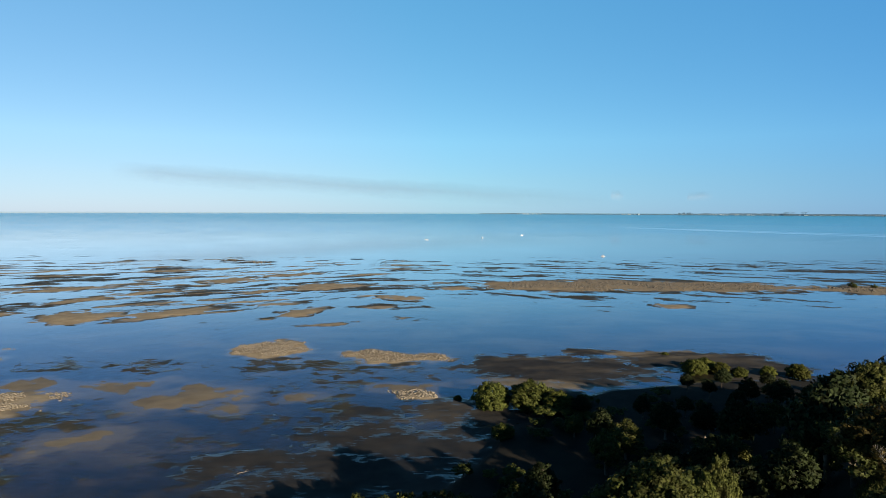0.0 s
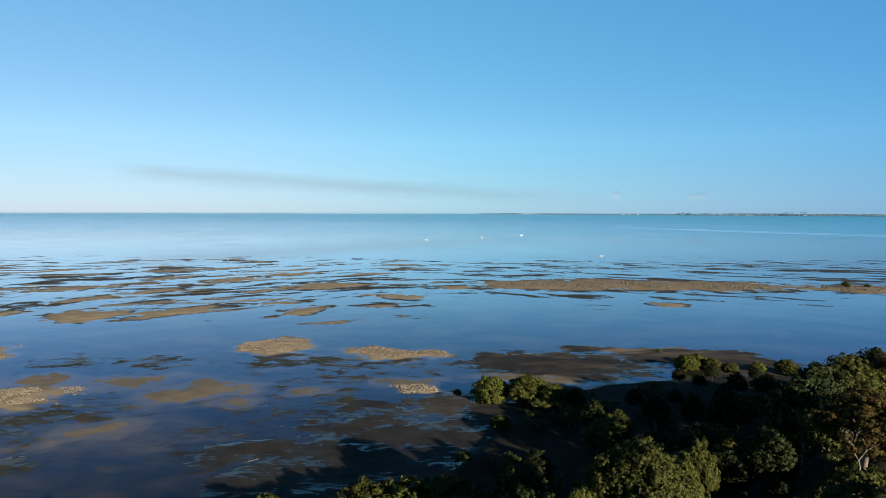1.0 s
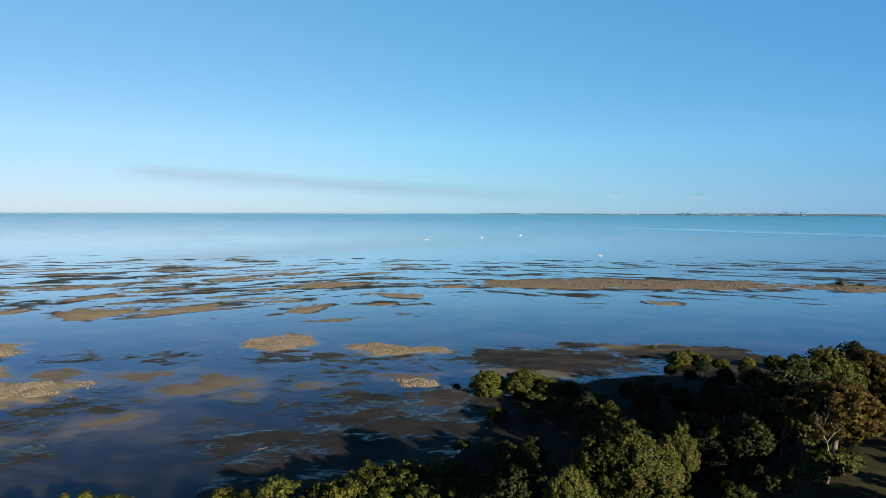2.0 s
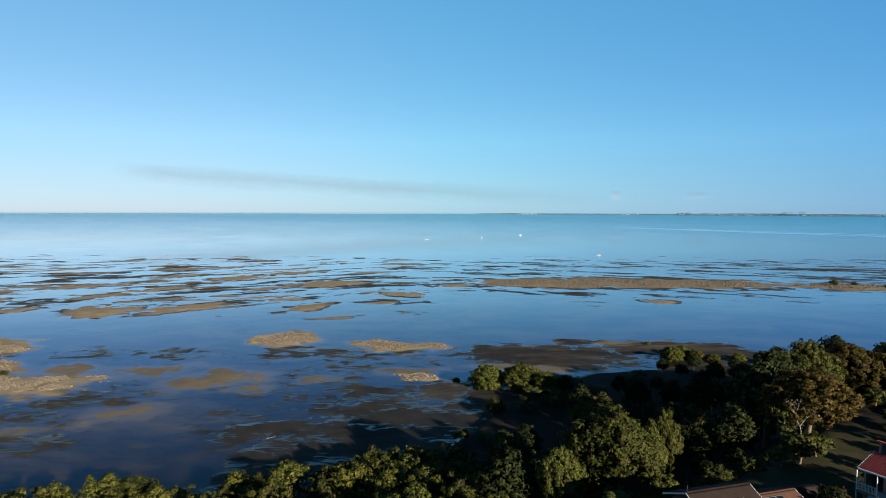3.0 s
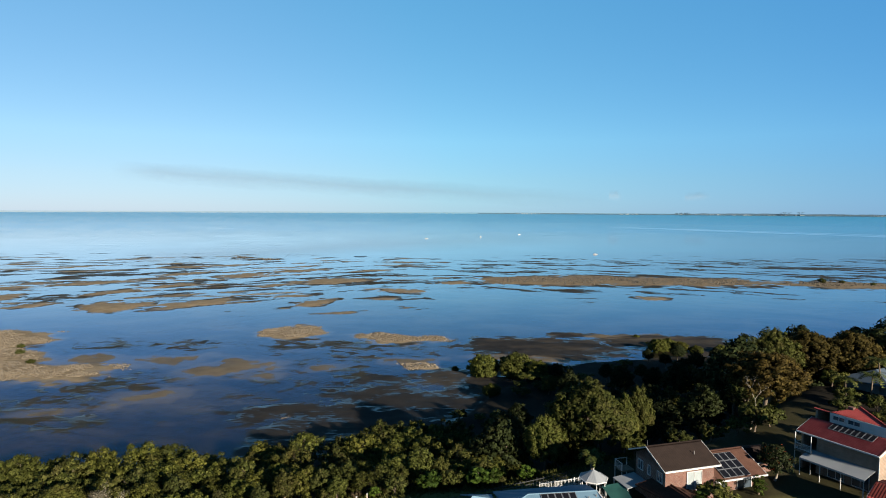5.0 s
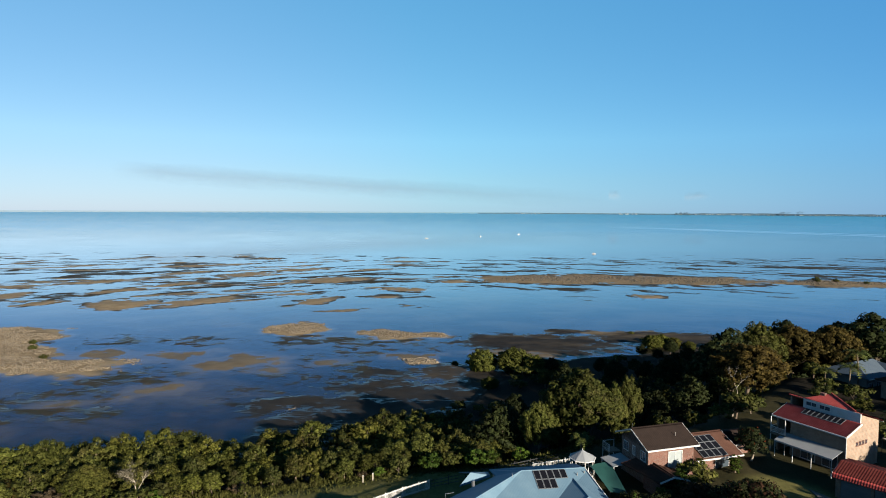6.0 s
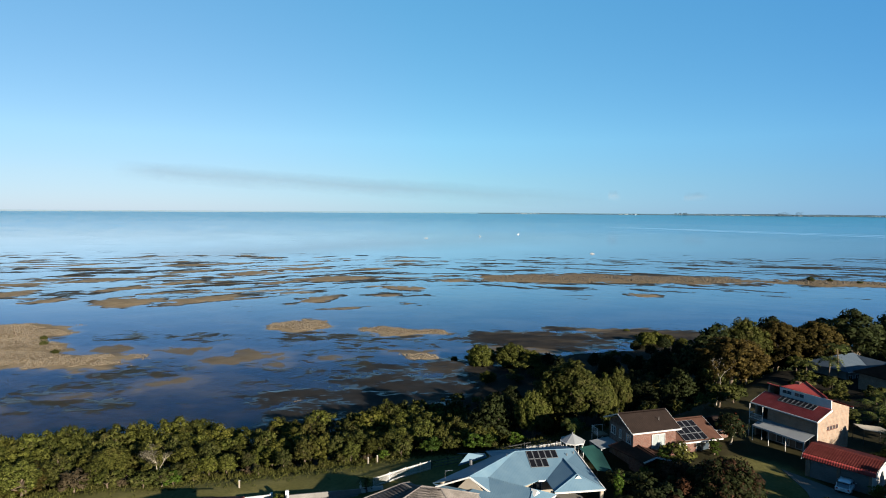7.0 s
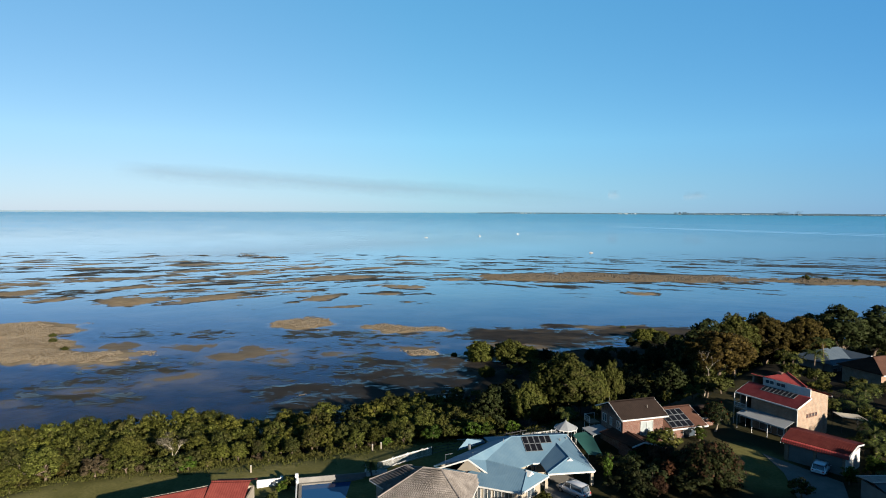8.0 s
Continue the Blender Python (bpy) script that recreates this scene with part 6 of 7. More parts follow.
def pool():
    m = pose(-14.9, 33.6, 10.9, 0, 0, 12)
    p = base("swimming_pool", m, "in-ground swimming pool with pale coping and dark blue water", "pool")
    box("coping", -4.7, 7.0, 1.0, 1.4, -1.2, 0.06, CONCRETE, p)
    box("coping", -4.7, 7.0, -6.4, -6.0, -1.2, 0.06, CONCRETE, p)
    box("coping", -4.7, -4.3, -5.99, 0.99, -1.2, 0.06, CONCRETE, p)
    box("coping", 6.6, 7.0, -5.99, 0.99, -1.2, 0.06, CONCRETE, p)
    box("pool_floor", -4.29, 6.59, -5.99, 0.99, -1.4, -1.2, POOL_TILE, p)
    box("pool_water", -4.29, 6.59, -5.99, 0.99, -1.19, -0.12, POOL_WATER, p, bevel=0)
    w = base("pool_wall", m, "white rendered garden wall round a pool", "wall")
    # the grey of the back panel carries the shade on a white wall
    box("wall_panel", -4.9, 4.6, 1.5, 1.65, -1.5, 0.75, GREY_WALL, w)
    box("wall_panel", -5.05, -4.9, -7.0, 1.65, -1.5, 0.9, WHITE, w)
    box("wall_pier", -5.2, -4.75, 1.45, 1.85, -1.5, 1.35, WHITE, w)
    box("wall_panel", 4.6, 4.75, 1.66, 3.6, -1.5, 1.0, WHITE, w)
    box("wall_panel", 4.75, 7.6, 1.5, 1.65, -1.5, 0.9, WHITE, w)
    post("wall_lamp", -4.95, -0.2, 0.9, 1.2, 0.14, WHITE, w)


def pool_water_material():
    m = Mat("pool_water", 0.05, 0, 0.1)
    m.colour((0.008, 0.035, 0.09))
    m.bump(m.noise(m.place(), 1.5, 3), 0.08, 0.05)
    return m.m


POOL_WATER = pool_water_material()
POOL_TILE = surface("pool_tile", (0.1596, 0.2873, 0.3511), (0.1277, 0.2426, 0.3192), 1, 0.4, 0, 0.05, 10)
gazebo()
pool()
shade_sail("shade_sail", [(20.0, 42.4, 15.0), (22.9, 43.4, 15.1), (22.6, 34.4, 14.8), (20.6, 34.8, 14.9)], 13, GREEN_CLOTH, "green cloth shade sail beside a house")
shade_sail("shade_sail", [(63.6, 48.4, 16.6), (66.8, 47.0, 16.6), (67.0, 44.2, 16.4), (63.6, 46.0, 16.5)], 13, CREAM, "tan cloth shade sail over a yard")
fence("picket_fence", "white picket fence along the edge of the grass", (-9.2, 37.6), (-1.5, 42.0), 1.3, 0.16, 0.06, WHITE)
fence("wire_fence", "dark metal yard fence along the trees", (-1.3, 42.2), (17.0, 49.0), 1.2, 0.5, 0.03, DARK_METAL, 3)
fence("picket_fence", "white picket fence behind the gazebo", (13.0, 46.5), (18.5, 47.6), 1.0, 0.2, 0.05, WHITE)
for px, py in ((-10.9, 46.0), (-9.6, 46.7), (-28.4, 40.3)):
    bp = base("bollard", pose(px, py, ground_z(px, py)), "short pale timber bollard on the grass", "bollard", "bollards on the grass")
    box("bollard_post", -0.09, 0.09, -0.09, 0.09, -0.3, 1.0, CREAM, bp)
    box("cap", -0.1, 0.1, -0.1, 0.1, 1.0, 1.06, WHITE, bp)
gw = base("garden_wall", pose(-24.4, 35.4, 9.9, 0, 0, 15), "white rendered garden wall beside a lawn", "wall")
box("wall_panel", -1.6, 1.6, -0.1, 0.1, -1.0, 1.0, WHITE, gw)
box("wall_pier", 1.6, 2.0, -0.2, 0.2, -1.0, 1.2, WHITE, gw)
dv = base("driveway", Matrix(), "concrete driveway before a garage", "driveway", kind="structure")
slab("driveway_slab", [(46.5, 37.5, 14.06), (52.0, 28.0, 14.06), (48.0, 20.0, 14.06), (43.0, 22.0, 14.06), (46.0, 31.0, 14.06)], 0.5, CONCRETE, dv)


def shed():
    h = base("garden_shed", pose(51.6, 24.2, 14.0, 0, 0, 2), "garden shed with a dark metal roof and white edges", "shed")
    wall_ring(h, 0, 6.0, -5.0, 0, -0.5, 2.2, GREY_WALL)
    slab("roof", [(-0.4, 0.3, 2.5), (6.4, 0.3, 2.5), (6.4, -2.5, 2.9), (-0.4, -2.5, 2.9)], 0.08, DARK_METAL, h)
    slab("roof", [(-0.4, -5.3, 2.5), (6.4, -5.3, 2.5), (6.4, -2.5, 2.9), (-0.4, -2.5, 2.9)], 0.08, DARK_METAL, h)
    beam("gutter", (-0.4, 0.36, 2.46), (6.4, 0.36, 2.46), 0.12, 0.16, WHITE, h)
    beam("ridge_strip", (-0.4, -2.5, 2.98), (6.4, -2.5, 2.98), 0.12, 0.05, WHITE, h)


shed()


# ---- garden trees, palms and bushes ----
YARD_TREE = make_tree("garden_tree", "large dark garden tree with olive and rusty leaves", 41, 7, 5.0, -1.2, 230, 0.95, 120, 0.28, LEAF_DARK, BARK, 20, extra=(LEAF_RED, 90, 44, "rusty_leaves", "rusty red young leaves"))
put(YARD_TREE, 34.4, 28.0, 5.8, 7, 1.04)
BRONZE_BUSH = make_tree("garden_bush", "bronze-purple leafy garden bush", 42, 4, 2.0, 0.3, 40, 0.6, 60, 0.26, LEAF_RED, BARK, 8)
put(BRONZE_BUSH, 30.0, 32.6, 3.6, 4, 1.2)
put(BRONZE_BUSH, 29.4, 28.0, 3.2, 4, 1.1)
put(BRONZE_BUSH, 27.2, 25.6, 2.4, 4, 1.2)
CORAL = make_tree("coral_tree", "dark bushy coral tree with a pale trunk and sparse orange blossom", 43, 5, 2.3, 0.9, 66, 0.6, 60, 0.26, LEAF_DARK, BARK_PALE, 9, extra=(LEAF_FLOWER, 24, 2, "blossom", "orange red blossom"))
put(CORAL, 43.6, 46.4, 4.9, 5)
SLIM = make_tree("young_tree", "slim light green young tree in a garden", 44, 4.5, 1.1, -0.3, 32, 0.5, 60, 0.22, LEAF_BRIGHT, BARK, 7)
# yard shade is put into the dark leaf colour of these shrubs
SHADED_SHRUB = make_tree("garden_shrub", "garden shrub with leaves darkened for the shade", 34, 3, 2.0, 0.2, 26, 0.55, 64, 0.27, LEAF_DARK, BARK, 6)
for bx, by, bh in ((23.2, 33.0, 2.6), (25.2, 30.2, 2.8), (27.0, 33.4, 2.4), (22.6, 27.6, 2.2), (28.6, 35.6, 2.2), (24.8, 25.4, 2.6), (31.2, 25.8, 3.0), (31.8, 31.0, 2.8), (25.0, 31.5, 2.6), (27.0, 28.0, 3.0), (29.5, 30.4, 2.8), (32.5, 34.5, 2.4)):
    put(SHADED_SHRUB, bx, by, bh, 3, 1.35)
put(SLIM, 21.8, 29.2, 4.4, 4.5, 0.62)
put(SHADED_SHRUB, 24.5, 27.0, 3.0, 3, 1.1)
put(SLIM, 30.0, 37.2, 3.3, 4.5, 1.4)
put(SLIM, 39.5, 42.5, 2.4, 4.5, 1.6)
put(SLIM, 52.5, 27.5, 2.6, 4.5, 1.5)
put(SLIM, 57.5, 30.0, 3.0, 4.5, 1.6)
for sx, sy, sh, sk in ((54.0, 66.5, 3.4, 1), (50.0, 64.2, 4.2, 1), (47.0, 63.0, 2.8, 1), (42.0, 61.5, 2.6, 1), (36.0, 59.0, 2.8, 1), (29.0, 57.5, 2.6, 1), (22.0, 55.5, 2.6, 1), (-42.5, 41.6, 2.2, 1), (-40.2, 41.9, 2.6, 1), (-38.6, 42.2, 2.0, 0), (-61.5, 38.4, 2.4, 1), (-63.5, 37.8, 2.2, 1), (-21.8, 33.6, 1.5, 0), (-20.9, 34.6, 1.8, 1), (-22.6, 30.8, 1.2, 1), (32.4, 38.5, 3.5, 1), (27.3, 35.0, 2.0, 1), (61.0, 37.0, 3.0, 1), (63.5, 33.0, 3.4, 1), (60.0, 27.0, 2.5, 0),
                       (68.0, 41.0, 3.5, 1), (70.0, 48.0, 3.2, 1), (66.5, 56.0, 3.0, 1), (56.0, 57.0, 2.5, 1), (62.0, 58.5, 3.4, 0), (73.0, 66.0, 3.0, 1), (76.0, 73.0, 3.4, 1), (45.0, 52.0, 2.2, 1), (9.0, 22.5, 1.6, 0), (13.0, 25.6, 1.3, 1),
                       (44.0, 24.0, 2.2, 1), (66.0, 26.0, 4.0, 1), (72.0, 34.0, 4.2, 1), (79.0, 44.0, 4.0, 1), (82.0, 54.0, 4.0, 1), (80, 66, 3.4, 1), (84, 64, 3.0, 1), (74, 78, 3.2, 1), (70, 72, 3.4, 1), (96, 80, 4.0, 1), (100, 72, 4.0, 1), (79, 90, 3.5, 1), (101, 86, 4.0, 1), (67, 66, 2.6, 1), (90, 66, 3.0, 0)):
    put(SHRUBS[sk], sx, sy, sh, 3, 1.2)


# mostly unseen trees added inland to throw long shadows over the yards
for tx, ty, th, tk in ((56.8, 15, 9.0, 2), (52.8, 11.5, 8.6, 2), (48.8, 8.0, 8.0, 2), (60, 10, 10.0, 2), (55, 3, 8.6, 2), (60, -1, 10.5, 2), (69, 1, 11.0, 0), (45, 1, 9.0, 2), (30, 3, 8.0, 2), (71, 31, 8.5, 2), (20, 8, 7.5, 2), (65, 4, 9.5, 2), (73, 12, 9.0, 2), (73, 9, 10.0, 0), (80, 24, 10.5, 2), (44, 8, 7.5, 2), (36, 4, 8.0, 2), (88, 36, 10.0, 0), (62.5, 16.5, 8.5, 2), (58.5, 20.5, 6.6, 2), (40, 4.5, 8.4, 2), (32, 5, 8.2, 2)):
    put(GUMS[tk], tx, ty, th, (13, 13, 11)[tk], 1.2)


def bare_tree(x, y, h, lean, seed, label, tuft=True, thick=0.028, stem=0.0):
    """A dead or thin tree with pale bare limbs, on a stem of the height given."""
    rng = random.Random(seed)
    t = base("bare_tree", pose(x, y, ground_z(x, y)), label, "tree")
    vs, fs = [], []

    def grow(a, d, ln, r, depth):
        b = a + d * ln
        p = limb_path(rng, a, b, 0.1, 4)
        v, f = tube(p, [r, r * 0.85, r * 0.7, r * 0.55], 6)
        o = len(vs)
        vs.extend(v)
        fs.extend([tuple(i + o for i in q) for q in f])
        if depth:
            for k in range(rng.choice((2, 3))):
                e = (d + Vector((rng.uniform(-1, 1), rng.uniform(-1, 1), rng.uniform(-0.2, 0.5))) * 0.75).normalized()
                grow(b, e, ln * rng.uniform(0.55, 0.8), r * 0.55, depth - 1)

    if stem:
        v, f = tube(limb_path(rng, Vector((-lean * stem, 0, -0.3)), Vector((0, 0, stem)), 0.04, 4), [thick * h * k for k in (1.6, 1.3, 1.15, 1.0)], 6)
        vs.extend(v)
        fs.extend(f)
    grow(Vector((0, 0, stem - 0.3)), Vector((lean, 0.05, 1)).normalized(), h * 0.42, thick * h, 4)
    link_mesh("trunk", raw_mesh("trunk", [tuple(v) for v in vs], fs, True), BARK_PALE, t)
    if tuft:
        tips = [(*vs[i], 0.7, 0.5) for i in range(len(vs) // 2, len(vs), 30)]
        link_mesh("crown", leaf_mesh("crown", *leaves(np.random.default_rng(seed), tips, 55, 0.13)), LEAF_PALE, t)
    return t


bare_tree(-40.6, 43.2, 5.0, -0.25, 5, "half-dead tree with a white trunk and dry pale twigs", True, 0.03)
bare_tree(-62.0, 40.5, 4.2, 0.2, 6, "leafless grey dead tree among bushes", False, 0.014)
bare_tree(50.4, 65.2, 5.2, 0.12, 9, "pale spreading dead limbs of a gum tree", False, 0.016, 3.0)


def frond(length, seed, droop):
    """One palm leaf: an arching stalk with leaflets on both sides."""
    rng = random.Random(seed)
    vs, fs = [], []
    n = 11
    pts = [Vector((length * (i / n), 0, length * (0.42 * math.sin(math.pi * 0.62 * i / n) - droop * (i / n) ** 2))) for i in range(n + 1)]
    for i in range(1, n):
        p, q = pts[i], pts[i + 1]
        ln = length * 0.32 * math.sin(math.pi * (i + 0.6) / (n + 1.2)) ** 0.7
        for s in (-1, 1):
            o = len(vs)
            tip = p + Vector((ln * 0.5, s * ln, -ln * 0.45 + rng.uniform(-0.1, 0.1)))
            vs += [tuple(p), tuple(p.lerp(q, 0.75)), tuple(tip)]
            fs.append((o, o + 1, o + 2))
    for i in range(n):
        o = len(vs)
        w = 0.05 * (1 - i / n) + 0.01
        a, b = pts[i], pts[i + 1]
        vs += [(a.x, -w, a.z), (b.x, -w, b.z), (b.x, w, b.z), (a.x, w, a.z)]
        fs += [(o, o + 1, o + 2), (o, o + 2, o + 3)]
    return raw_mesh("frond", vs, fs)


def palm(x, y, h, leaf_len, n, seed, label="feathery green palm with a thin grey trunk", group="palms round the houses"):
    rng = random.Random(seed)
    p = base("palm", pose(x, y, ground_z(x, y)), label, "palm", group)
    path = limb_path(rng, Vector((0, 0, -0.3)), Vector((rng.uniform(-0.4, 0.4), rng.uniform(-0.4, 0.4), h)), 0.03, 6)
    vs, fs = tube(path, [0.2, 0.16, 0.15, 0.14, 0.13, 0.12], 8)
    link_mesh("trunk", raw_mesh("trunk", [tuple(v) for v in vs], fs, True), BARK, p)
    kinds = [frond(leaf_len, seed + k, 0.35 + 0.3 * k) for k in range(3)]
    for k in kinds:
        k.materials.append(LEAF_PALM)
    for i in range(n):
        f = new("frond", kinds[i % 3])
        f.parent = p
        f.matrix_basis = Matrix.Translation(path[-1]) @ pose(0, 0, 0, 0, -30 * rng.random() + 12, i * 137.5)
    return p


for px, py, ph, pl, pn, ps in ((84.5, 84.0, 6.5, 2.6, 16, 1), (80.0, 80.0, 4.6, 2.6, 15, 2), (77.0, 82.5, 3.4, 2.4, 13, 3), (73.5, 57.5, 2.6, 3.0, 15, 4), (71.0, 53.0, 2.0, 2.8, 14, 5),
                               (77.0, 60.0, 3.0, 2.8, 14, 6), (68.5, 57.0, 1.6, 2.4, 12, 7), (20.5, 48.5, 3.3, 1.8, 12, 8), (88.5, 62.0, 3.0, 2.8, 14, 9), (67.5, 36.0, 2.0, 2.6, 12, 10), (57.0, 26.0, 1.5, 2.0, 12, 11), (62.0, 36.5, 3.4, 2.1, 14, 12), (64.0, 40.0, 3.6, 2.1, 14, 13), (60.5, 33.5, 2.6, 1.9, 12, 14)):
    palm(px, py, ph, pl, pn, ps)
palm(-9.9, 36.2, 1.6, 1.3, 16, 21, "small yellow-green garden palm by a white wall", "")

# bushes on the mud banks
SHADED_SHRUB = make_tree("garden_shrub", "garden shrub with leaves darkened for the shade", 34, 3, 2.0, 0.2, 26, 0.55, 64, 0.27, LEAF_DARK, BARK, 6)
for bx, by, bh in ((-147, 180.4, 2.2), (-141, 171, 2.4), (-129, 158.5, 2.2), (262, 385, 4.5), (275, 384, 3.2), (288, 372, 3.0)):
    put(MANGROVES[1], bx, by, bh, 7, 1.7)


# ---- shell reefs, drift wood ----
def reef_rocks(banks, name, label, count, lo, hi, seed, material):
    """Loose shell-crusted stones over the tops of reefs, all in one mesh."""
    nr = np.random.default_rng(seed)
    cube = np.array([(x, y, z) for x in (-1, 1) for y in (-1, 1) for z in (-1, 1)], float)
    quads = np.array([(0, 1, 3, 2), (4, 6, 7, 5), (0, 4, 5, 1), (2, 3, 7, 6), (0, 2, 6, 4), (1, 5, 7, 3)])
    pts = []
    for x1, y1, x2, y2, w, h in banks:
        area = (abs(x2 - x1) + 2 * w) * 2 * w
        k = int(count * area / sum((abs(b[2] - b[0]) + 2 * b[4]) * 2 * b[4] for b in banks) * 2.2)
        x = nr.uniform(min(x1, x2) - w, max(x1, x2) + w, k)
        y = nr.uniform(min(y1, y2) - w, max(y1, y2) + w, k)
        s, hh = bank_field(x, y, [(x1, y1, x2, y2, w, h)])
        keep = s + 0.35 * fbm(x, y, 7, 23) + 0.5 * fbm(x, y, 6, 27) > np.where(y < 240, 0.18, 0.32)
        top = hh * (1 - np.clip(1 - s, 0, 1) ** 2.2)
        pts.append(np.stack([x, y, top], -1)[keep])
    p = np.concatenate(pts)
    n = len(p)
    size = nr.uniform(lo, hi, (n, 1, 1)) * np.stack([nr.uniform(0.7, 1.4, n), nr.uniform(0.7, 1.4, n), nr.uniform(0.45, 1.0, n)], -1)[:, None, :]
    v = cube[None] * (0.6 + 0.5 * nr.random((n, 8, 1))) * size * 0.5
    a = nr.uniform(0, 6.28, n)
    ca, sa = np.cos(a)[:, None], np.sin(a)[:, None]
    v = np.stack([v[..., 0] * ca - v[..., 1] * sa, v[..., 0] * sa + v[..., 1] * ca, v[..., 2]], -1) + p[:, None, :]
    f = (quads[None] + 8 * np.arange(n)[:, None, None]).reshape(-1, 4)
    me = raw_mesh(name, v.reshape(-1, 3), f)
    return tagged(link_mesh(name, me, material), label, "reef rocks", kind="stuff")


reef_rocks(REEFS[:2], "shell_rocks", "pale shell-crusted stones on low mud islands", 5200, 0.2, 0.46, 1, ROCK)
reef_rocks(REEFS[2:5], "shell_rocks", "pale shell-crusted stones on a wide mud bank", 14000, 0.18, 0.46, 2, ROCK)
reef_rocks(REEFS[5:6], "shore_rocks", "small pale stones on the muddy shore", 350, 0.25, 0.6, 3, ROCK)
reef_rocks(REEFS[6:], "reef_rocks", "brown shell reef stones on a long low bar", 7500, 0.35, 0.9, 4, ROCK_BAR)
reef_rocks(OUTER[:2], "weed_rocks", "dark weedy rocks at the edge of the bay", 220, 0.5, 1.3, 5, ROCK_DARK)


def drift_wood(x, y, turn, seed):
    d = base("driftwood", pose(x, y, 0.08, 0, 0, turn), "bleached driftwood branch lying on the mud", "driftwood")
    rng = random.Random(seed)
    vs, fs = [], []
    for a, b, r in (((-1.1, 0, 0), (1.1, 0.2, 0.1), 0.08), ((0.2, 0, 0.05), (0.9, 0.8, 0.3), 0.04), ((-0.4, 0, 0.05), (-1.0, 0.6, 0.25), 0.04)):
        v, f = tube(limb_path(rng, Vector(a), Vector(b), 0.1, 5), [r, r * 0.9, r * 0.8, r * 0.6, r * 0.35], 7)
        o = len(vs)
        vs.extend(v)
        fs.extend([tuple(i + o for i in q) for q in f])
    link_mesh("branch", raw_mesh("branch", [tuple(v) for v in vs], fs, True), BARK, d)


drift_wood(-36.3, 109.5, 25, 3)


# ---- the bay: boats, buoys, the far shore and smoke ----
def hull(name, m, label, length, mast, cabin=True):
    b = base(name, m, label, "boat", "moored boats")
    bm = bmesh.new()
    rings = []
    for k in range(7):
        t = k / 6
        w = 0.17 * length * (1 - max(0, t - 0.35) ** 2 * 2.3) + 0.02
        y = length * (t - 0.5)
        rings.append([bm.verts.new(p) for p in ((-w, y, 0.12 * length + 0.04 * length * t * t), (-w * 0.75, y, -0.05), (w * 0.75, y, -0.05), (w, y, 0.12 * length + 0.04 * length * t * t))])
    for a, c in zip(rings, rings[1:]):
        for i in range(4):
            bm.faces.new((a[i], a[(i + 1) % 4], c[(i + 1) % 4], c[i]))
    bm.faces.new(rings[0][::-1])
    bm.faces.new(rings[-1])
    bmesh.ops.recalc_face_normals(bm, faces=bm.faces[:])
    part("hull", bm, WHITE, b)
    if cabin:
        box("cabin", -0.1 * length, 0.1 * length, -0.12 * length, 0.18 * length, 0.12 * length, 0.30 * length, WHITE, b, bevel=0.05)
        box("cabin_window", -0.103 * length, 0.103 * length, -0.08 * length, 0.15 * length, 0.2 * length, 0.26 * length, GLASS, b)
    if mast:
        post("mast", 0, 0.05 * length, 0.1 * length, mast, 0.09, WHITE, b)
        beam("boom", (0, 0.05 * length, 1.6), (0, -0.4 * length, 1.7), 0.14, 0.14, WHITE, b)


hull("motor_boat", pose(173.5, 652, 0.05, 0, 0, 70), "small white motor boat moored in the bay", 4.6, 0)
hull("yacht", pose(72, 1085, 0.05, 0, 0, 30), "small white yacht moored far out", 5.0, 5.0)
hull("yacht", pose(158, 1200, 0.05, 0, 0, 100), "small white yacht moored far out", 5.0, 2.0)
hull("dinghy", pose(-25, 1010, 0.05, 0, 0, 80), "dark low dinghy far out in the bay", 6.0, 0, False)

# air haze is put into the base colours of the far land and buildings
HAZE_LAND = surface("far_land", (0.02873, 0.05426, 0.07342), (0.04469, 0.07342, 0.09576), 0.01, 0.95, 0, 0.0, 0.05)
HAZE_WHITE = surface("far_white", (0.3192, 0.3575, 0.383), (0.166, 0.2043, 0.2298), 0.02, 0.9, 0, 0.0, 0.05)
FAR_R = 4500.0
FAR_Z = 32.0 * ((FAR_R - 1400) / 3450.0) ** 1.6


def far_shore(name, label, a0, a1, high, deep, material, seed):
    """A low strip of land on the far side of the bay, between two bearings."""
    n = 160
    vs, fs = [], []
    for i in range(n + 1):
        t = i / n
        a = radians(a0 + (a1 - a0) * t)
        edge = min(1.0, t * 8, (1 - t) * 8 + (0.4 if a1 > 35 else 0))
        k = float(fbm(np.array([i * 1.0]), np.array([seed * 7.0]), 9, seed, 4, 0.65)[0])
        h = high * edge * (0.75 + 0.6 * k)
        for r, z in ((FAR_R, FAR_Z - 3), (FAR_R + 4, FAR_Z + h * 0.55), (FAR_R + 60, FAR_Z + max(h, 0.5)), (FAR_R + deep, FAR_Z + h * 0.6), (FAR_R + deep + 5, FAR_Z - 6)):
            vs.append((r * math.sin(a), r * math.cos(a), z))
    for i in range(n):
        for j in range(4):
            o = i * 5 + j
            fs.append((o, o + 5, o + 6, o + 1))
    return tagged(link_mesh(name, raw_mesh(name, vs, fs, True), material), label, "far shore", kind="structure")


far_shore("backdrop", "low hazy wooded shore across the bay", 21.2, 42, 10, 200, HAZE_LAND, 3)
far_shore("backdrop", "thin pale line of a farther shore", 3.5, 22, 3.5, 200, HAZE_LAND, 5)


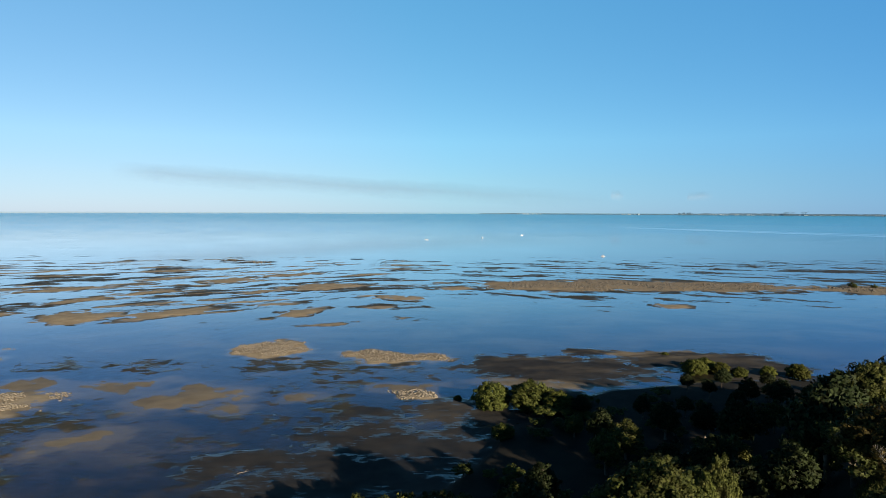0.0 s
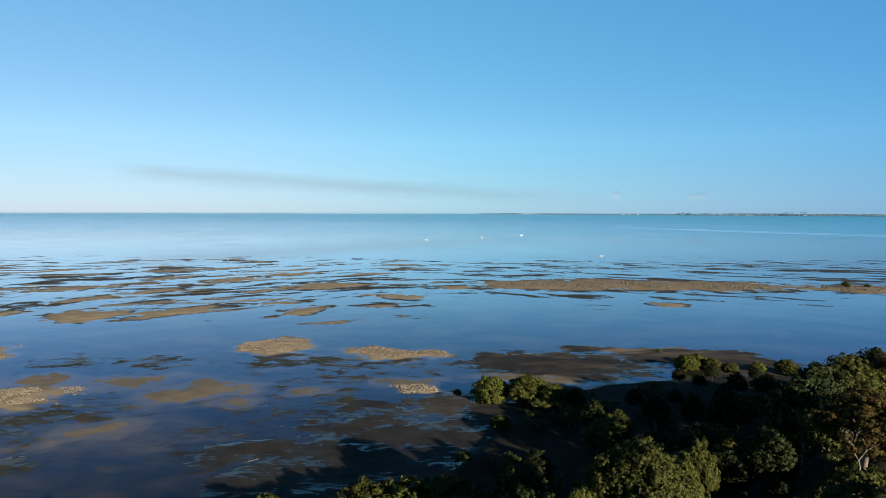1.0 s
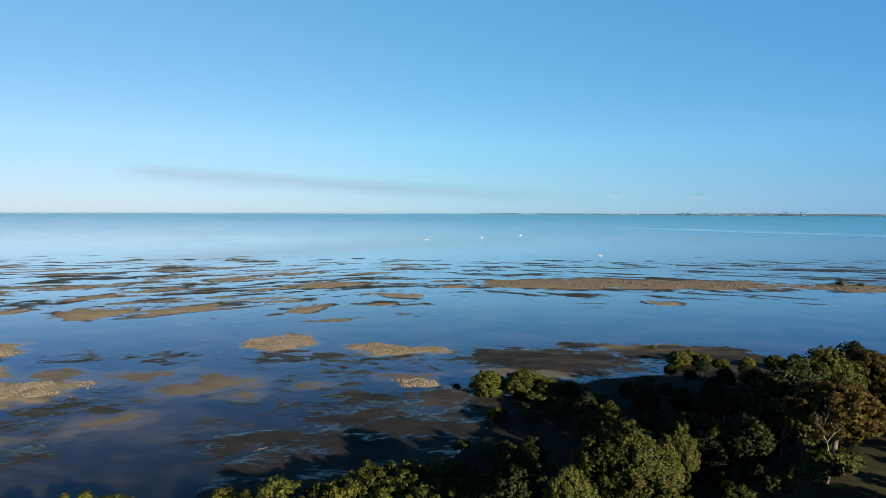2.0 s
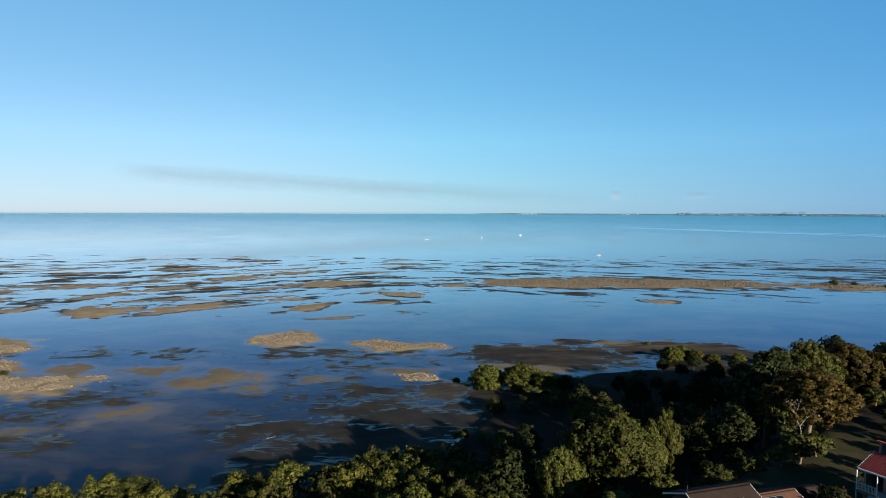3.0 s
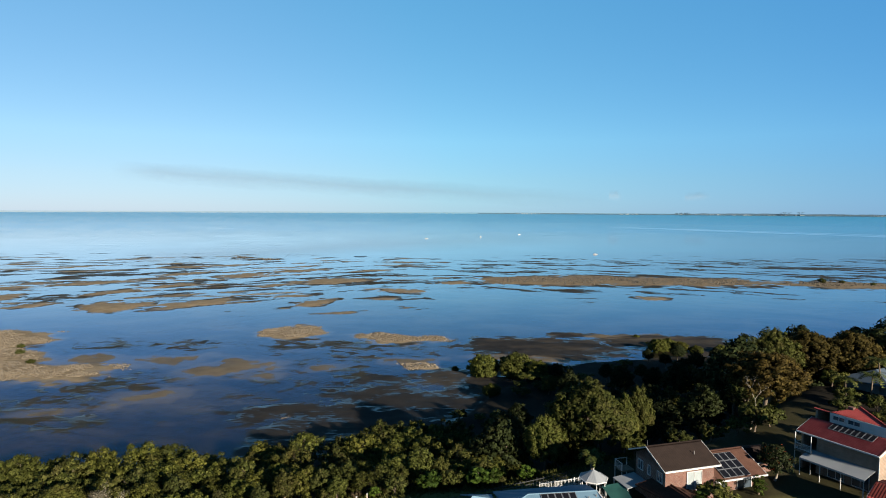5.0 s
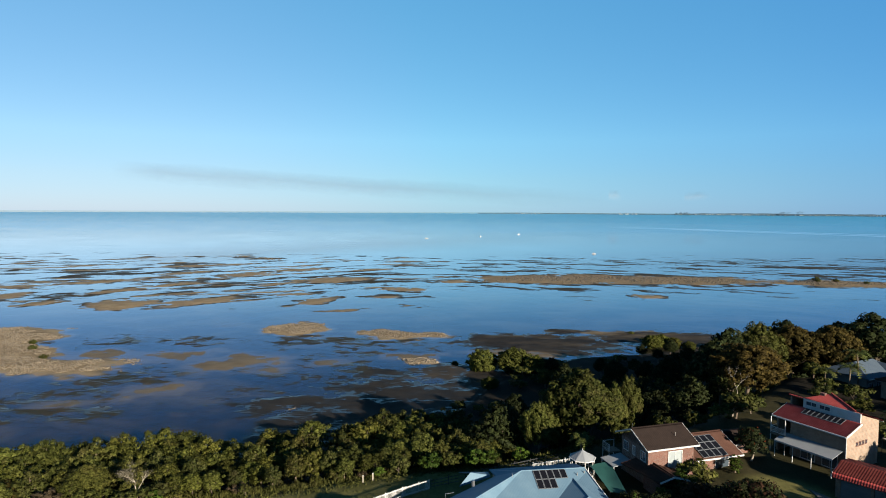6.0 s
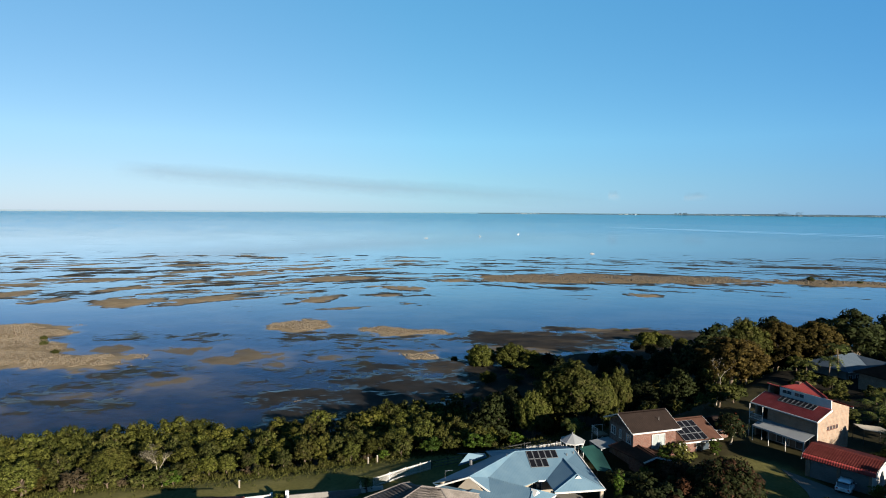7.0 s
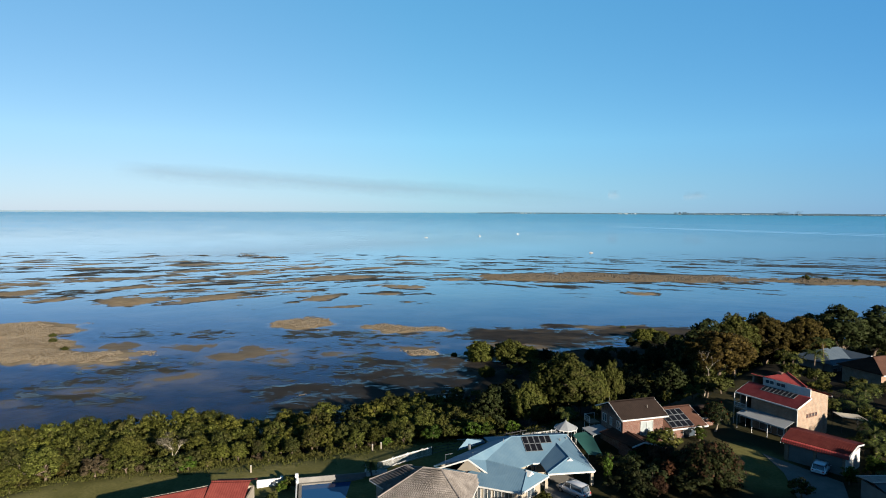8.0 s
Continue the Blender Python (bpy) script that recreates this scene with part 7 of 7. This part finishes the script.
def far_building(bearing, w, h, up, name="far_building", material=None):
    a = radians(bearing)
    r = FAR_R - 6
    e = base(name, pose(r * math.sin(a), r * math.cos(a), FAR_Z + up - 1, 0, 0, -bearing), "tiny pale building on the far shore" if name == "far_building" else "tall harbour crane on the far shore", "building" if name == "far_building" else "crane", "far shore buildings" if name == "far_building" else "far shore cranes")
    if name == "far_building":
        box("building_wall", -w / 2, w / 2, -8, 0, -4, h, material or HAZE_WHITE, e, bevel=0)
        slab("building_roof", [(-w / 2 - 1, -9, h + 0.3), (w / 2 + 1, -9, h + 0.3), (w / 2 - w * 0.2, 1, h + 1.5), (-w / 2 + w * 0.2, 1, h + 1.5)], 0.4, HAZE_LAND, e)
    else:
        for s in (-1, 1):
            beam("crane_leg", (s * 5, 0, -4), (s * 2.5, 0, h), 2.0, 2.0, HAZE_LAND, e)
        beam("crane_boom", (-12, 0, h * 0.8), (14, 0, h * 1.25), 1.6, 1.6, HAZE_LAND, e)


frng = random.Random(5)
for k in range(70):
    far_building(frng.uniform(21.5, 36.5), frng.uniform(2, 8), frng.uniform(1.0, 3), frng.uniform(0.2, 2.0))
for k in range(16):
    far_building(frng.choice((frng.uniform(6.2, 9.2), frng.uniform(16, 18))), frng.uniform(4, 12), frng.uniform(2, 4.5), 0)
for k in range(9):
    far_building(frng.uniform(21.1, 22.6), frng.uniform(8, 16), frng.uniform(5, 12), 1, material=HAZE_LAND)
for cb in (29.35, 29.6, 29.9, 30.6, 30.85):
    far_building(cb, 10, frng.uniform(11, 16), 4, "far_crane")


def smoke_material(name, tone, dense, size):
    m = Mat(name)
    n = m.t.nodes.new("ShaderNodeUVMap")
    uv = n.outputs["UV"]
    sep = m.node("ShaderNodeSeparateXYZ", Vector=uv)
    u, v = sep.outputs["X"], sep.outputs["Y"]
    warp = m.noise(m.node("ShaderNodeMapping", Vector=uv, Scale=size).outputs["Vector"], 1.0, 5, 0.6)
    vv = m.math("ADD", v, m.math("MULTIPLY", m.math("SUBTRACT", warp, 0.5), 0.45))
    band = m.math("MULTIPLY", m.ramp(vv, 0.05, 0.5), m.ramp(vv, 0.95, 0.55))
    ends = m.math("MULTIPLY", m.ramp(u, 0.0, 0.08), m.ramp(u, 1.0, 0.55))
    a = m.math("MULTIPLY", m.math("MULTIPLY", band, ends), m.ramp(warp, 0.2, 0.65, 0.3, dense))
    dif = m.node("ShaderNodeBsdfDiffuse", Color=(*tone, 1))
    clear = m.node("ShaderNodeBsdfTransparent")
    mx = m.node("ShaderNodeMixShader", Fac=a)
    m.link(clear.outputs["BSDF"], mx.inputs[1])
    m.link(dif.outputs["BSDF"], mx.inputs[2])
    m.link(mx.outputs["Shader"], m.out.inputs["Surface"])
    return m.m


def smoke(name, label, a0, a1, z0, z1, drop, material):
    """A thin drifting veil of smoke, far over the bay."""
    n, k = 40, 6
    vs, fs, uv = [], [], []
    for i in range(n + 1):
        t = i / n
        a = radians(a0 + (a1 - a0) * t)
        for j in range(k + 1):
            s = j / k
            r = 4700 + 40 * math.sin(math.pi * s)
            vs.append((r * math.sin(a), r * math.cos(a), z0 + (z1 - z0) * s - drop * t))
            uv.append((t, s))
    for i in range(n):
        for j in range(k):
            o = i * (k + 1) + j
            fs.append((o, o + k + 1, o + k + 2, o + 1))
    me = raw_mesh(name, vs, fs, True)
    layer = me.uv_layers.new(name="UVMap")
    idx = np.array(fs).ravel()
    layer.data.foreach_set("uv", np.array(uv, np.float32)[idx].ravel())
    return tagged(link_mesh(name, me, material), label, "smoke", kind="structure")


smoke("backdrop", "thin grey band of smoke low in the sky", -28.5, 16, 225, 400, 190, smoke_material("smoke_grey", (0.06, 0.085, 0.115), 0.42, (7.0, 1.2, 1.0)))
smoke("backdrop", "faint pale puff of smoke over the far shore", 15.4, 16.6, 120, 215, 10, smoke_material("smoke_pale", (0.20, 0.20, 0.21), 0.10, (2.0, 2.0, 1.0)))
smoke("backdrop", "faint pale puff of smoke over the far shore", 21.8, 24.0, 110, 190, -10, smoke_material("smoke_puff", (0.19, 0.19, 0.20), 0.10, (2.0, 2.0, 1.0)))
